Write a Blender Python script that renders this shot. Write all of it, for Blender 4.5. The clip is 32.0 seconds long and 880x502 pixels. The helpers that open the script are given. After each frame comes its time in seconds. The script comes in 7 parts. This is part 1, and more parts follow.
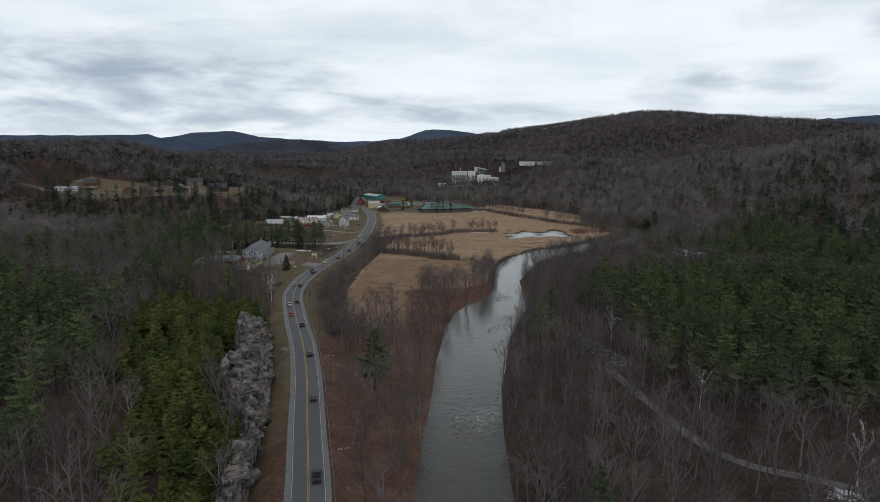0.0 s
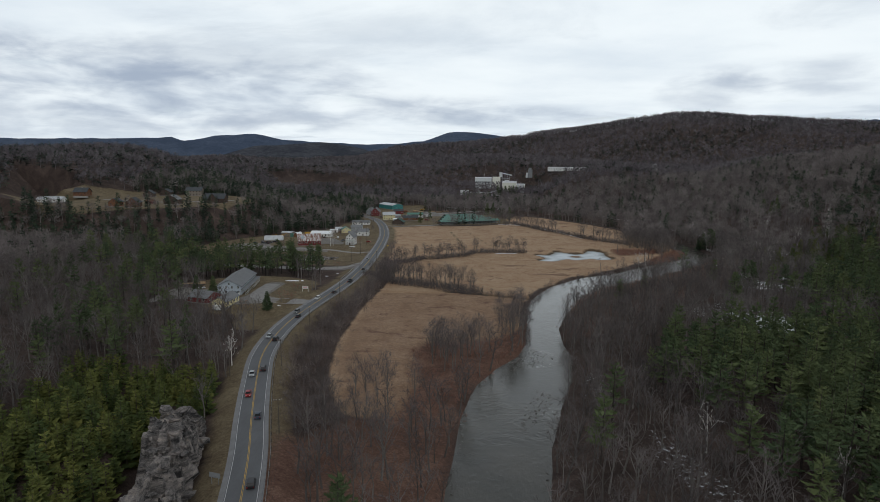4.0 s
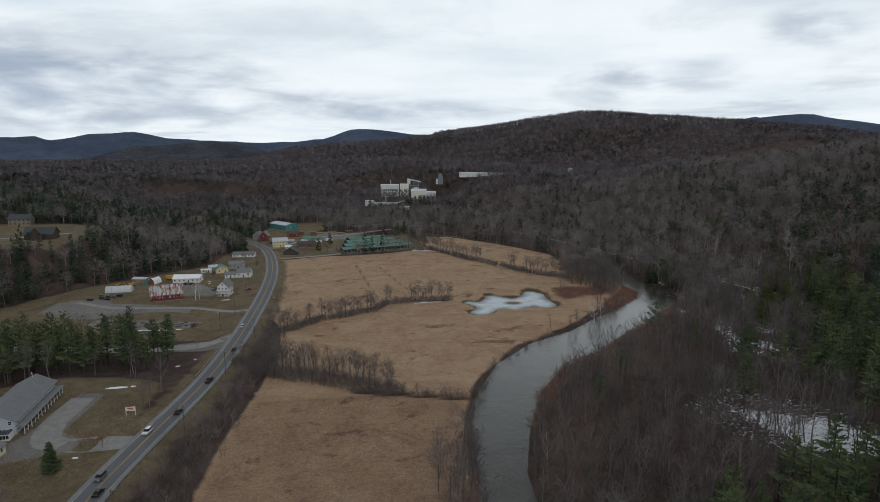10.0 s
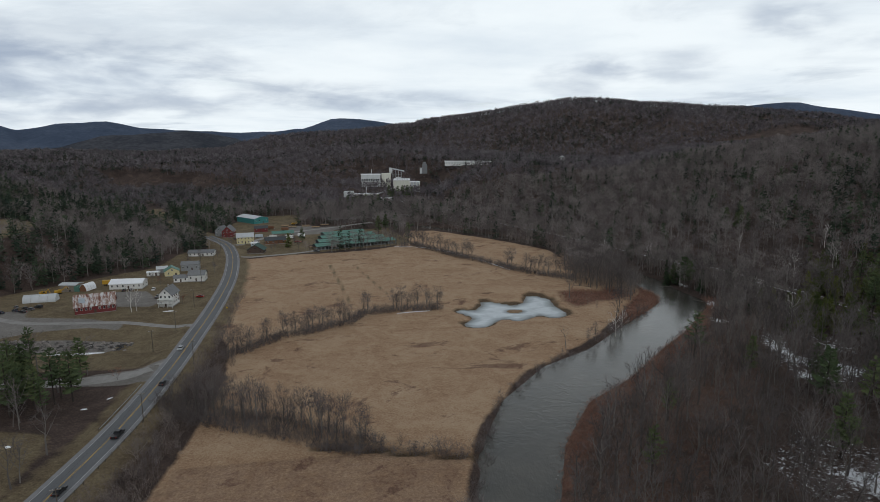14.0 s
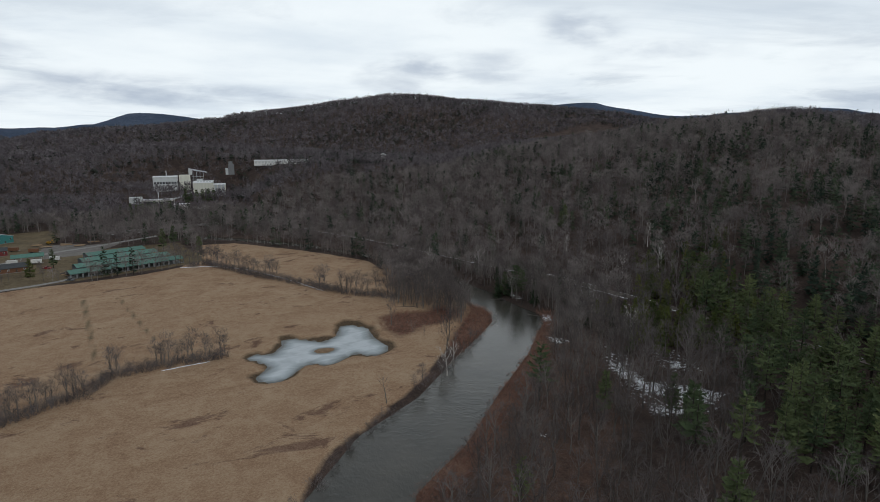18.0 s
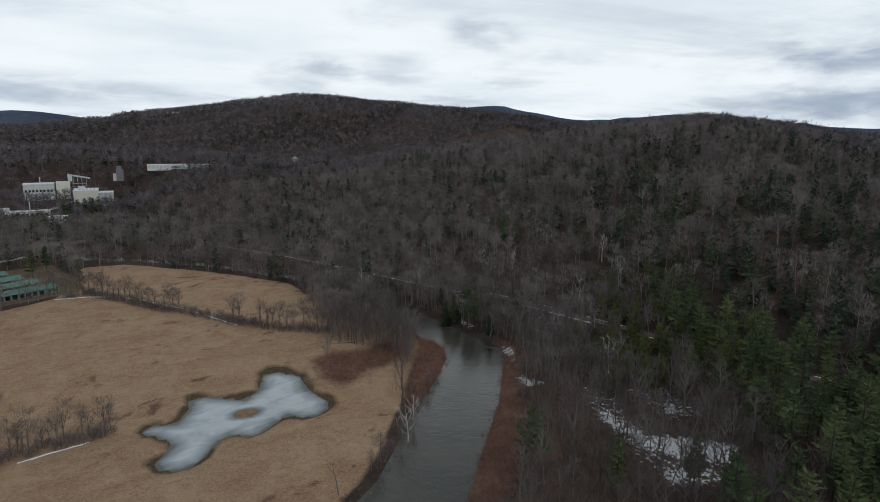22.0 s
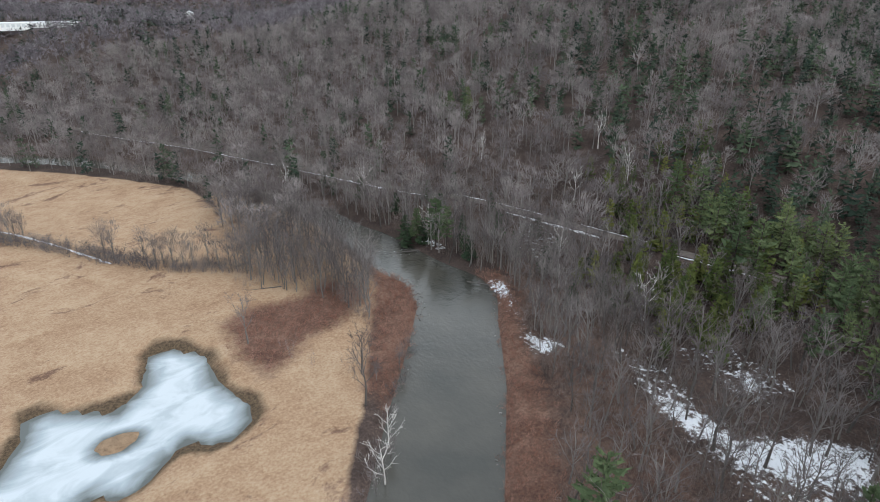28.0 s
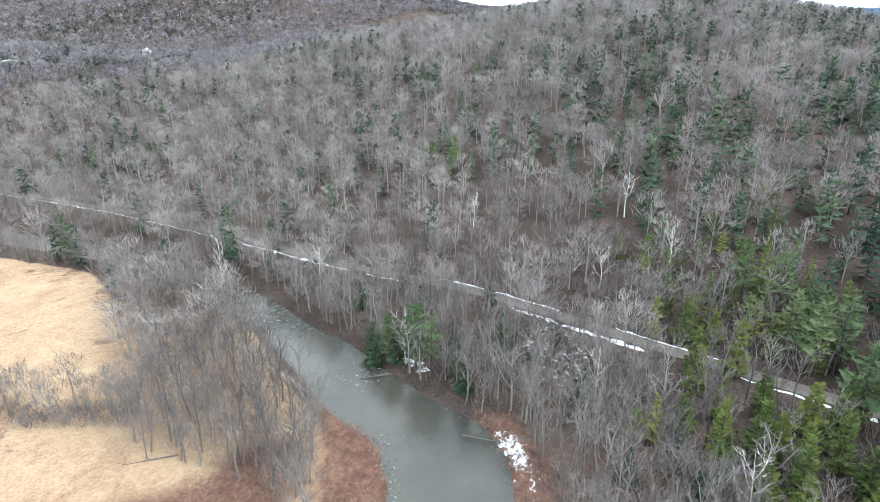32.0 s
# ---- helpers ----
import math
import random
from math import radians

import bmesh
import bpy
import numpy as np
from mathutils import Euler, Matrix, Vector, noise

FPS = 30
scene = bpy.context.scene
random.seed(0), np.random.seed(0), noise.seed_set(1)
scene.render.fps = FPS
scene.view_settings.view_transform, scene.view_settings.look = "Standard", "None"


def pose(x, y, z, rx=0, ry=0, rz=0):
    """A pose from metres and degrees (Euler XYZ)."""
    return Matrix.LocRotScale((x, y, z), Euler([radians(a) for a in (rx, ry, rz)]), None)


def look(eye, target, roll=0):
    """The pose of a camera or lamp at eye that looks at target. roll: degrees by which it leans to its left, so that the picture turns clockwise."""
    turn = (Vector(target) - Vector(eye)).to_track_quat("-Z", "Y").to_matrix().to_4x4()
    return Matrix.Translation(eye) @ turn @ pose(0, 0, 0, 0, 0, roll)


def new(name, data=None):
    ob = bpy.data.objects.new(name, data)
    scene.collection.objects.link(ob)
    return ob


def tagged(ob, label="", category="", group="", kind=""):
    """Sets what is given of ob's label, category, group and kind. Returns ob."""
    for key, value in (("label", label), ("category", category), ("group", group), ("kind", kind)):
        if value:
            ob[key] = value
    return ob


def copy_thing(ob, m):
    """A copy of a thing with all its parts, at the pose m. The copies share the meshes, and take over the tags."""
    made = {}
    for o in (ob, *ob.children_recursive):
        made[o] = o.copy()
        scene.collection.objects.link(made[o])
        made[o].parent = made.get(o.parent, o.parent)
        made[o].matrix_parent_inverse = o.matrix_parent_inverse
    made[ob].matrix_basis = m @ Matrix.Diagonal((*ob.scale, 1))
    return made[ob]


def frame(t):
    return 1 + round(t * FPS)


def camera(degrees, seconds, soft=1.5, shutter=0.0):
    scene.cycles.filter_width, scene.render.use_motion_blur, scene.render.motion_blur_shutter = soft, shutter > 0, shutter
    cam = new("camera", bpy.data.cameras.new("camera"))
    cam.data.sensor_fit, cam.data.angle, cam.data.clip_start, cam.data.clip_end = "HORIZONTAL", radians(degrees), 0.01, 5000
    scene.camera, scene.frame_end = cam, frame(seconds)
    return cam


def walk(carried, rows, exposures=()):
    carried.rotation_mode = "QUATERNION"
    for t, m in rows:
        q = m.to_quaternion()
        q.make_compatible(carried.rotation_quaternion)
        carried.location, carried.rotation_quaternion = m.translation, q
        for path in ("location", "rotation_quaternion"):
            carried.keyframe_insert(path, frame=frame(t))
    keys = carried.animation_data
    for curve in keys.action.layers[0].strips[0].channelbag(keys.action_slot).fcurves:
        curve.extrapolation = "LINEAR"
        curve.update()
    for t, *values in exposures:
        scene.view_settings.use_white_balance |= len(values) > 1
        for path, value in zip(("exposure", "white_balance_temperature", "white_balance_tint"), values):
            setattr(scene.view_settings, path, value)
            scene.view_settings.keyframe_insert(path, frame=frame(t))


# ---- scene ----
cam = camera(73.3, 32.0, soft=0.6)
# seconds, eye x, y, z, yaw to the left, pitch, roll
PATH = [
    (0, 0.00, 0.00, 77.91, -0.00, -9.55, 0.49),
    (0.5, 0.44, 10.11, 77.45, 0.07, -9.46, 0.48),
    (1, 1.04, 19.88, 77.26, 0.15, -9.43, 0.40),
    (1.5, 1.61, 29.81, 77.48, 0.21, -9.37, 0.36),
    (2, 2.08, 39.79, 78.04, 0.25, -9.35, 0.29),
    (2.5, 2.41, 50.05, 78.96, 1.62, -9.30, 0.23),
    (3, 2.82, 59.73, 80.16, 2.16, -9.36, 0.15),
    (3.5, 2.78, 69.50, 81.59, 2.22, -9.37, 0.42),
    (5.5, 1.62, 109.80, 86.44, 2.43, -9.36, 0.46),
    (6, 1.24, 120.02, 87.90, 2.43, -9.42, 0.50),
    (6.5, 0.96, 129.96, 89.57, 2.43, -9.44, 0.37),
    (7, 1.03, 139.65, 91.45, 2.47, -9.48, 0.38),
    (7.5, 1.19, 149.26, 93.43, 2.50, -9.56, 0.35),
    (8, 1.36, 158.68, 95.42, 2.55, -9.70, 0.21),
    (8.5, 1.91, 167.84, 97.43, -3.77, -9.66, 0.21),
    (9, 1.19, 175.75, 99.17, -6.66, -9.69, -0.04),
    (9.5, 0.95, 183.47, 100.47, -6.82, -9.72, -0.11),
    (10, 1.01, 190.94, 101.05, -6.89, -9.80, -0.02),
    (10.5, 1.47, 198.91, 101.00, -7.25, -9.90, -0.02),
    (11, 1.64, 206.55, 100.30, -8.13, -10.03, -0.02),
    (11.5, 2.05, 214.30, 99.28, -8.19, -10.14, -0.08),
    (12, 2.50, 222.17, 97.97, -8.22, -10.24, -0.13),
    (12.5, 2.80, 230.48, 96.61, -8.30, -10.34, -0.06),
    (13, 3.59, 238.78, 95.42, -8.36, -10.48, -0.07),
    (13.5, 4.92, 247.33, 94.68, -8.43, -10.58, -0.07),
    (14, 6.66, 256.15, 94.36, -8.52, -10.67, -0.11),
    (14.5, 9.00, 265.09, 94.31, -8.64, -10.72, -0.03),
    (15, 11.91, 273.32, 94.26, -8.80, -10.80, -0.18),
    (15.5, 15.65, 281.01, 94.10, -8.99, -10.84, -0.19),
    (17.5, 33.15, 310.61, 93.35, -8.59, -10.92, -0.24),
    (18, 36.09, 317.42, 93.31, -25.09, -10.96, -0.11),
    (18.5, 39.40, 322.98, 93.22, -35.29, -10.97, -0.11),
    (19, 42.71, 328.35, 93.11, -39.29, -10.88, 0.10),
    (19.5, 45.19, 334.12, 93.12, -41.00, -10.73, 0.17),
    (20, 46.16, 340.30, 93.28, -30.58, -10.81, 0.11),
    (20.5, 45.89, 347.05, 93.57, -30.85, -10.80, 0.22),
    (21, 45.26, 353.86, 93.90, -33.53, -10.71, 0.37),
    (21.5, 44.20, 361.04, 94.44, -33.89, -10.78, 0.21),
    (22, 43.79, 368.11, 94.87, -33.95, -10.77, 0.24),
    (22.5, 44.23, 375.52, 95.07, -35.51, -10.81, 0.21),
    (23, 45.43, 382.92, 94.90, -35.55, -10.84, 0.22),
    (23.5, 47.40, 390.44, 94.60, -35.58, -10.88, 0.14),
    (24, 50.08, 397.63, 94.36, -36.47, -10.89, 0.20),
    (24.5, 52.97, 404.75, 94.21, -41.64, -10.83, 0.35),
    (25, 56.67, 411.49, 94.08, -41.28, -10.92, 0.28),
    (25.5, 61.06, 417.71, 93.83, -41.10, -10.79, 0.53),
    (27.5, 77.04, 438.14, 91.63, -41.24, -15.54, 0.21),
    (28, 82.46, 443.93, 90.93, -41.09, -23.83, 0.06),
    (28.5, 88.28, 450.21, 90.18, -41.00, -24.35, -0.02),
    (29, 94.17, 456.53, 89.40, -40.85, -20.64, -0.10),
    (29.5, 99.69, 462.65, 88.29, -40.80, -20.56, -0.18),
    (30, 105.50, 469.13, 87.40, -40.78, -20.53, -0.18),
    (30.5, 111.64, 476.37, 86.91, -40.81, -20.48, -0.14),
    (31, 117.20, 482.83, 86.76, -40.82, -20.47, -0.12),
    (31.5, 122.91, 489.57, 86.77, -42.82, -20.51, -0.04),
    (32, 128.33, 495.81, 86.87, -42.93, -20.57, -0.03),
]


def pose_of(x, y, z, yaw, pitch, roll):
    a, b = radians(yaw), radians(pitch)
    ahead = Vector((-math.sin(a) * math.cos(b), math.cos(a) * math.cos(b), math.sin(b)))
    eye = Vector((x, y, z))
    return look(eye, eye + ahead * 10, roll)


walk(cam, [(t, pose_of(*p)) for t, *p in PATH],
     exposures=[(0, 0.08, 6500, 10), (8, 0.07, 6500, 10), (15, 0.08, 6500, 10), (25.5, 0.06, 6500, 10), (27.5, 0.15, 6450, 10), (28.0, 1.60, 6310, 10), (29, 1.98, 6140, 9), (30.5, 2.34, 6060, 6), (31, 2.41, 6060, 7), (32, 2.83, 6050, 3)])

# ---- sky, overcast light ----
SUN_ELEV, SUN_ROT = radians(38), radians(160)
world = bpy.data.worlds.new("overcast_sky")
scene.world = world
world.use_nodes = True
wn, wl = world.node_tree.nodes, world.node_tree.links
wn.clear()


def wnode(kind, **values):
    n = wn.new(kind)
    for k, v in values.items():
        n.inputs[k].default_value = v
    return n


def wmath(op, a, b=None):
    n = wn.new("ShaderNodeMath")
    n.operation = op
    for k, v in ((0, a), (1, b)):
        if v is None:
            continue
        if isinstance(v, (int, float)):
            n.inputs[k].default_value = v
        else:
            wl.new(v, n.inputs[k])
    return n.outputs[0]


def wramp(fac, stops):
    n = wn.new("ShaderNodeValToRGB")
    n.color_ramp.interpolation = "EASE"
    while len(n.color_ramp.elements) < len(stops):
        n.color_ramp.elements.new(0.5)
    for e, (p, c) in zip(n.color_ramp.elements, stops):
        e.position, e.color = p, (*c, 1)
    wl.new(fac, n.inputs[0])
    return n.outputs[0]


def wmix(fac, a, b):
    n = wn.new("ShaderNodeMix")
    n.data_type = "RGBA"
    for k, v in ((0, fac), (6, a), (7, b)):
        if isinstance(v, (int, float)):
            n.inputs[k].default_value = v
        elif isinstance(v, tuple):
            n.inputs[k].default_value = (*v, 1)
        else:
            wl.new(v, n.inputs[k])
    return n.outputs[2]


sky = wn.new("ShaderNodeTexSky")
sky.sky_type, sky.sun_disc = "NISHITA", False
sky.sun_elevation, sky.sun_rotation = SUN_ELEV, SUN_ROT
skyc = wn.new("ShaderNodeVectorMath")
skyc.operation = "SCALE"
skyc.inputs[3].default_value = 0.09
wl.new(sky.outputs[0], skyc.inputs[0])
tc = wn.new("ShaderNodeTexCoord")
sep = wn.new("ShaderNodeSeparateXYZ")
wl.new(tc.outputs["Generated"], sep.inputs[0])
up = wmath("MAXIMUM", sep.outputs[2], 0.0)
den = wmath("ADD", up, 0.10)
com = wn.new("ShaderNodeCombineXYZ")
wl.new(wmath("DIVIDE", sep.outputs[0], den), com.inputs[0])
wl.new(wmath("DIVIDE", sep.outputs[1], den), com.inputs[1])


def wnoise(scale, detail, rough, shift=(0, 0, 0), stretch=(1, 1, 1), distort=0.0):
    m = wn.new("ShaderNodeMapping")
    m.inputs["Location"].default_value = shift
    m.inputs["Scale"].default_value = stretch
    wl.new(com.outputs[0], m.inputs[0])
    n = wnode("ShaderNodeTexNoise", Scale=scale, Detail=detail, Roughness=rough, Distortion=distort)
    wl.new(m.outputs[0], n.inputs["Vector"])
    return n.outputs[0]


# a veil of high cloud, with darker grey banks low over the hills
veil = wramp(wnoise(0.55, 6, 0.55, (2, 5, 0)), [(0.3, (0.68, 0.76, 0.83)), (0.62, (0.84, 0.905, 0.94))])
bank = wramp(wnoise(0.62, 9, 0.60, (3.2, 1.4, 0), (0.75, 1, 1), 0.6), [(0.50, (0, 0, 0)), (0.66, (1, 1, 1))])
low = wramp(sep.outputs[2], [(0.05, (1, 1, 1)), (0.42, (0, 0, 0))])
dark = wmath("MULTIPLY", bank, low)
cloud = wmix(wmath("MULTIPLY", dark, 0.4), veil, (0.33, 0.40, 0.50))
# long grey cloud banks over the western and eastern hills
az = wmath("ARCTAN2", sep.outputs[0], sep.outputs[1])
shape = wn.new("ShaderNodeCombineXYZ")
wl.new(wmath("MULTIPLY", az, 9.0), shape.inputs[0])
wl.new(wmath("MULTIPLY", sep.outputs[2], 30.0), shape.inputs[1])
puff = wnode("ShaderNodeTexNoise", Scale=1.0, Detail=9, Roughness=0.52, Distortion=0.25)
wl.new(shape.outputs[0], puff.inputs["Vector"])
ragged = wmath("MULTIPLY", wmath("SUBTRACT", puff.outputs[0], 0.50), 5.0)
for az0, el0, wa, we, deep in ((-32, 6.2, 30, 4.0, 0.95), (-36, 2.4, 28, 2.2, 0.6), (-18, 3.0, 14, 1.6, 0.6), (-3, 3.9, 13, 1.9, 0.7), (6, 3.4, 9, 1.4, 0.6), (22, 5.6, 7, 2.4, 0.6), (29, 6.2, 9, 2.2, 0.5), (38, 9.5, 5, 2.4, 0.6), (44, 7.0, 9, 1.6, 0.45), (72, 5.4, 18, 4.4, 1.0), (78, 2.4, 26, 2.4, 1.0)):
    u = wmath("DIVIDE", wmath("SUBTRACT", az, radians(az0)), radians(wa))
    v = wmath("DIVIDE", wmath("SUBTRACT", sep.outputs[2], math.sin(radians(el0))), radians(we))
    near = wmath("SUBTRACT", 1.0, wmath("ADD", wmath("MULTIPLY", u, u), wmath("MULTIPLY", v, v)))
    body = wramp(wmath("MULTIPLY", wmath("ADD", wmath("ADD", near, 0.25), ragged), 0.46), [(0.0, (0, 0, 0)), (1.0, (1, 1, 1))])
    body = wmath("MULTIPLY", body, wramp(near, [(0.0, (0, 0, 0)), (0.85, (1, 1, 1))]))
    cloud = wmix(wmath("MULTIPLY", body, deep), cloud, (0.34, 0.41, 0.52))
holes = wramp(wnoise(0.9, 7, 0.6, (9, 2, 0)), [(0.60, (0, 0, 0)), (0.80, (1, 1, 1))])
cloud = wmix(wmath("MULTIPLY", holes, 0.25), cloud, skyc.outputs[0])
# the unseen sky overhead is dimmed to grey to darken the land
cloud = wmix(wramp(sep.outputs[2], [(0.20, (0, 0, 0)), (0.60, (1, 1, 1))]), cloud, (0.355, 0.385, 0.415))
bg = wn.new("ShaderNodeBackground")
bg.inputs[1].default_value = 1.0
wl.new(cloud, bg.inputs[0])
wout = wn.new("ShaderNodeOutputWorld")
wl.new(bg.outputs[0], wout.inputs[0])

sun = new("sun", bpy.data.lights.new("sun", "SUN"))
sun.data.energy, sun.data.angle, sun.data.color = 0.5, radians(25), (1.0, 0.97, 0.92)
sun.matrix_world = look((0, 0, 500), (0 - 300 * math.sin(SUN_ROT), 0 - 300 * math.cos(SUN_ROT), 500 - 300 * math.tan(SUN_ELEV)))

# ---- materials ----
def shade(name, rough=0.85, metal=0.0, spec=0.3):
    m = bpy.data.materials.new(name)
    m.use_nodes = True
    n = m.node_tree.nodes
    b = n["Principled BSDF"]
    b.inputs["Roughness"].default_value = rough
    b.inputs["Metallic"].default_value = metal
    b.inputs["Specular IOR Level"].default_value = spec
    return m, n, m.node_tree.links, b


def ramp(n, l, fac, stops):
    r = n.new("ShaderNodeValToRGB")
    while len(r.color_ramp.elements) < len(stops):
        r.color_ramp.elements.new(0.5)
    for e, (p, c) in zip(r.color_ramp.elements, stops):
        e.position = p
        e.color = (*c, 1) if len(c) == 3 else c
    l.new(fac, r.inputs[0])
    return r.outputs[0]


def noise_of(n, l, scale, detail=4, rough=0.6, coord=None, stretch=None, distort=0.0):
    t = n.new("ShaderNodeTexNoise")
    t.inputs["Scale"].default_value = scale
    t.inputs["Detail"].default_value = detail
    t.inputs["Roughness"].default_value = rough
    t.inputs["Distortion"].default_value = distort
    c = coord
    if c is None:
        c = n.new("ShaderNodeTexCoord").outputs["Object"]
    if stretch:
        m = n.new("ShaderNodeMapping")
        m.inputs["Scale"].default_value = stretch
        l.new(c, m.inputs[0])
        c = m.outputs[0]
    l.new(c, t.inputs["Vector"])
    return t.outputs[0]


def mixc(n, l, fac, a, b, blend="MIX"):
    m = n.new("ShaderNodeMix")
    m.data_type, m.blend_type = "RGBA", blend
    for k, v in ((0, fac), (6, a), (7, b)):
        if isinstance(v, (int, float)):
            m.inputs[k].default_value = v
        elif isinstance(v, tuple):
            m.inputs[k].default_value = (*v, 1)
        else:
            l.new(v, m.inputs[k])
    return m.outputs[2]


def mth(n, l, op, a, b=0.0, clamp=False):
    m = n.new("ShaderNodeMath")
    m.operation, m.use_clamp = op, clamp
    for k, v in ((0, a), (1, b)):
        if isinstance(v, (int, float)):
            m.inputs[k].default_value = v
        else:
            l.new(v, m.inputs[k])
    return m.outputs[0]


def bump(n, l, b, height, strength=0.4, dist=0.1):
    k = n.new("ShaderNodeBump")
    k.inputs["Strength"].default_value = strength
    k.inputs["Distance"].default_value = dist
    l.new(height, k.inputs["Height"])
    l.new(k.outputs[0], b.inputs["Normal"])


def plain(name, c, rough=0.7, vary=0.25, scale=1.5, metal=0.0, spec=0.3, fine=12.0, stretch=None):
    """One colour with stains at a coarse and grain at a fine scale."""
    m, n, l, b = shade(name, rough, metal, spec)
    lo, hi = tuple(v * (1 - vary) for v in c), tuple(min(1, v * (1 + vary)) for v in c)
    a = noise_of(n, l, scale, 5, 0.65, stretch=stretch)
    f = noise_of(n, l, fine, 3, 0.6, stretch=stretch)
    k = mth(n, l, "ADD", mth(n, l, "MULTIPLY", a, 0.7), mth(n, l, "MULTIPLY", f, 0.3))
    col = ramp(n, l, k, [(0.32, lo), (0.68, hi)])
    info = n.new("ShaderNodeObjectInfo")
    tone = mth(n, l, "ADD", mth(n, l, "MULTIPLY", info.outputs["Random"], 0.16), 0.92)
    comb = n.new("ShaderNodeCombineColor")
    for i in range(3):
        l.new(tone, comb.inputs[i])
    col = mixc(n, l, 1.0, col, comb.outputs[0], "MULTIPLY")
    l.new(col, b.inputs["Base Color"])
    bump(n, l, b, f, 0.25, 0.03)
    return m


def attr(n, name):
    a = n.new("ShaderNodeAttribute")
    a.attribute_name = name
    return a.outputs["Fac"]


def plant(name, stops, rough=0.9, big=0.02, island=0.22):
    """Bark, twigs or needles: the tone of each tree, of each leaf clump, and of the stand."""
    m, n, l, b = shade(name, rough, 0, 0.12)
    g = n.new("ShaderNodeNewGeometry")
    info = n.new("ShaderNodeObjectInfo")
    t = mth(n, l, "ADD", attr(n, "tone"), mth(n, l, "MULTIPLY", info.outputs["Random"], 0.6))
    stand = noise_of(n, l, big, 3, 0.6, coord=g.outputs["Position"])
    k = mth(n, l, "ADD", mth(n, l, "MULTIPLY", t, 0.55), mth(n, l, "MULTIPLY", g.outputs["Random Per Island"], island))
    k = mth(n, l, "ADD", k, mth(n, l, "MULTIPLY", stand, 0.35))
    l.new(ramp(n, l, k, stops), b.inputs["Base Color"])
    return m


M_BARE = plant("bare_twigs", [(0.15, (0.062, 0.053, 0.053)), (0.45, (0.112, 0.096, 0.094)), (0.75, (0.160, 0.139, 0.135)), (1.0, (0.215, 0.190, 0.185))], island=0.10)
M_SLOPE = plant("dark_hillside_twigs", [(0.15, (0.042, 0.035, 0.036)), (0.45, (0.104, 0.088, 0.087)), (0.75, (0.168, 0.145, 0.141)), (1.0, (0.235, 0.207, 0.201))], island=0.08)
M_BARK = plant("grey_bark", [(0.2, (0.070, 0.062, 0.058)), (0.6, (0.140, 0.126, 0.117)), (1.0, (0.23, 0.21, 0.198))])
# far twigs: purple-grey, with a bluish shift painted in for haze
M_HAZE = plant("hazed_purple_grey_twigs", [(0.15, (0.060, 0.052, 0.058)), (0.45, (0.112, 0.098, 0.106)), (0.75, (0.168, 0.150, 0.160)), (1.0, (0.225, 0.205, 0.215))], island=0.10)
M_SAPLING = plant("brown_sapling_twigs", [(0.18, (0.085, 0.065, 0.057)), (0.50, (0.150, 0.120, 0.107)), (0.78, (0.205, 0.170, 0.154)), (1.0, (0.26, 0.22, 0.20))], island=0.12)
M_HEMLOCK = plant("hemlock_needles", [(0.15, (0.016, 0.028, 0.019)), (0.5, (0.032, 0.052, 0.030)), (0.85, (0.055, 0.080, 0.042)), (1.0, (0.075, 0.100, 0.050))], island=0.16)
M_PBARK = plant("dark_pine_bark", [(0.2, (0.03, 0.025, 0.022)), (0.6, (0.055, 0.045, 0.04)), (1.0, (0.09, 0.075, 0.065))])
M_BIRCH = plant("birch_bark", [(0.2, (0.30, 0.27, 0.25)), (0.7, (0.55, 0.52, 0.49)), (1.0, (0.7, 0.68, 0.65))])
M_YOUNG = plant("young_pine_needles", [(0.15, (0.026, 0.042, 0.018)), (0.5, (0.062, 0.084, 0.027)), (0.85, (0.118, 0.132, 0.038)), (1.0, (0.16, 0.16, 0.045))])
M_WPINE = plant("white_pine_needles", [(0.15, (0.036, 0.056, 0.032)), (0.5, (0.070, 0.096, 0.047)), (0.85, (0.112, 0.136, 0.060)), (1.0, (0.145, 0.165, 0.072))], island=0.16)
M_FIR = plant("blue_green_needles", [(0.15, (0.012, 0.021, 0.017)), (0.5, (0.025, 0.040, 0.030)), (0.85, (0.046, 0.066, 0.042)), (1.0, (0.070, 0.092, 0.055))], island=0.14)
M_BRUSH = plant("red_brush_stems", [(0.15, (0.115, 0.052, 0.038)), (0.5, (0.205, 0.098, 0.070)), (1.0, (0.31, 0.18, 0.135))], island=0.14)



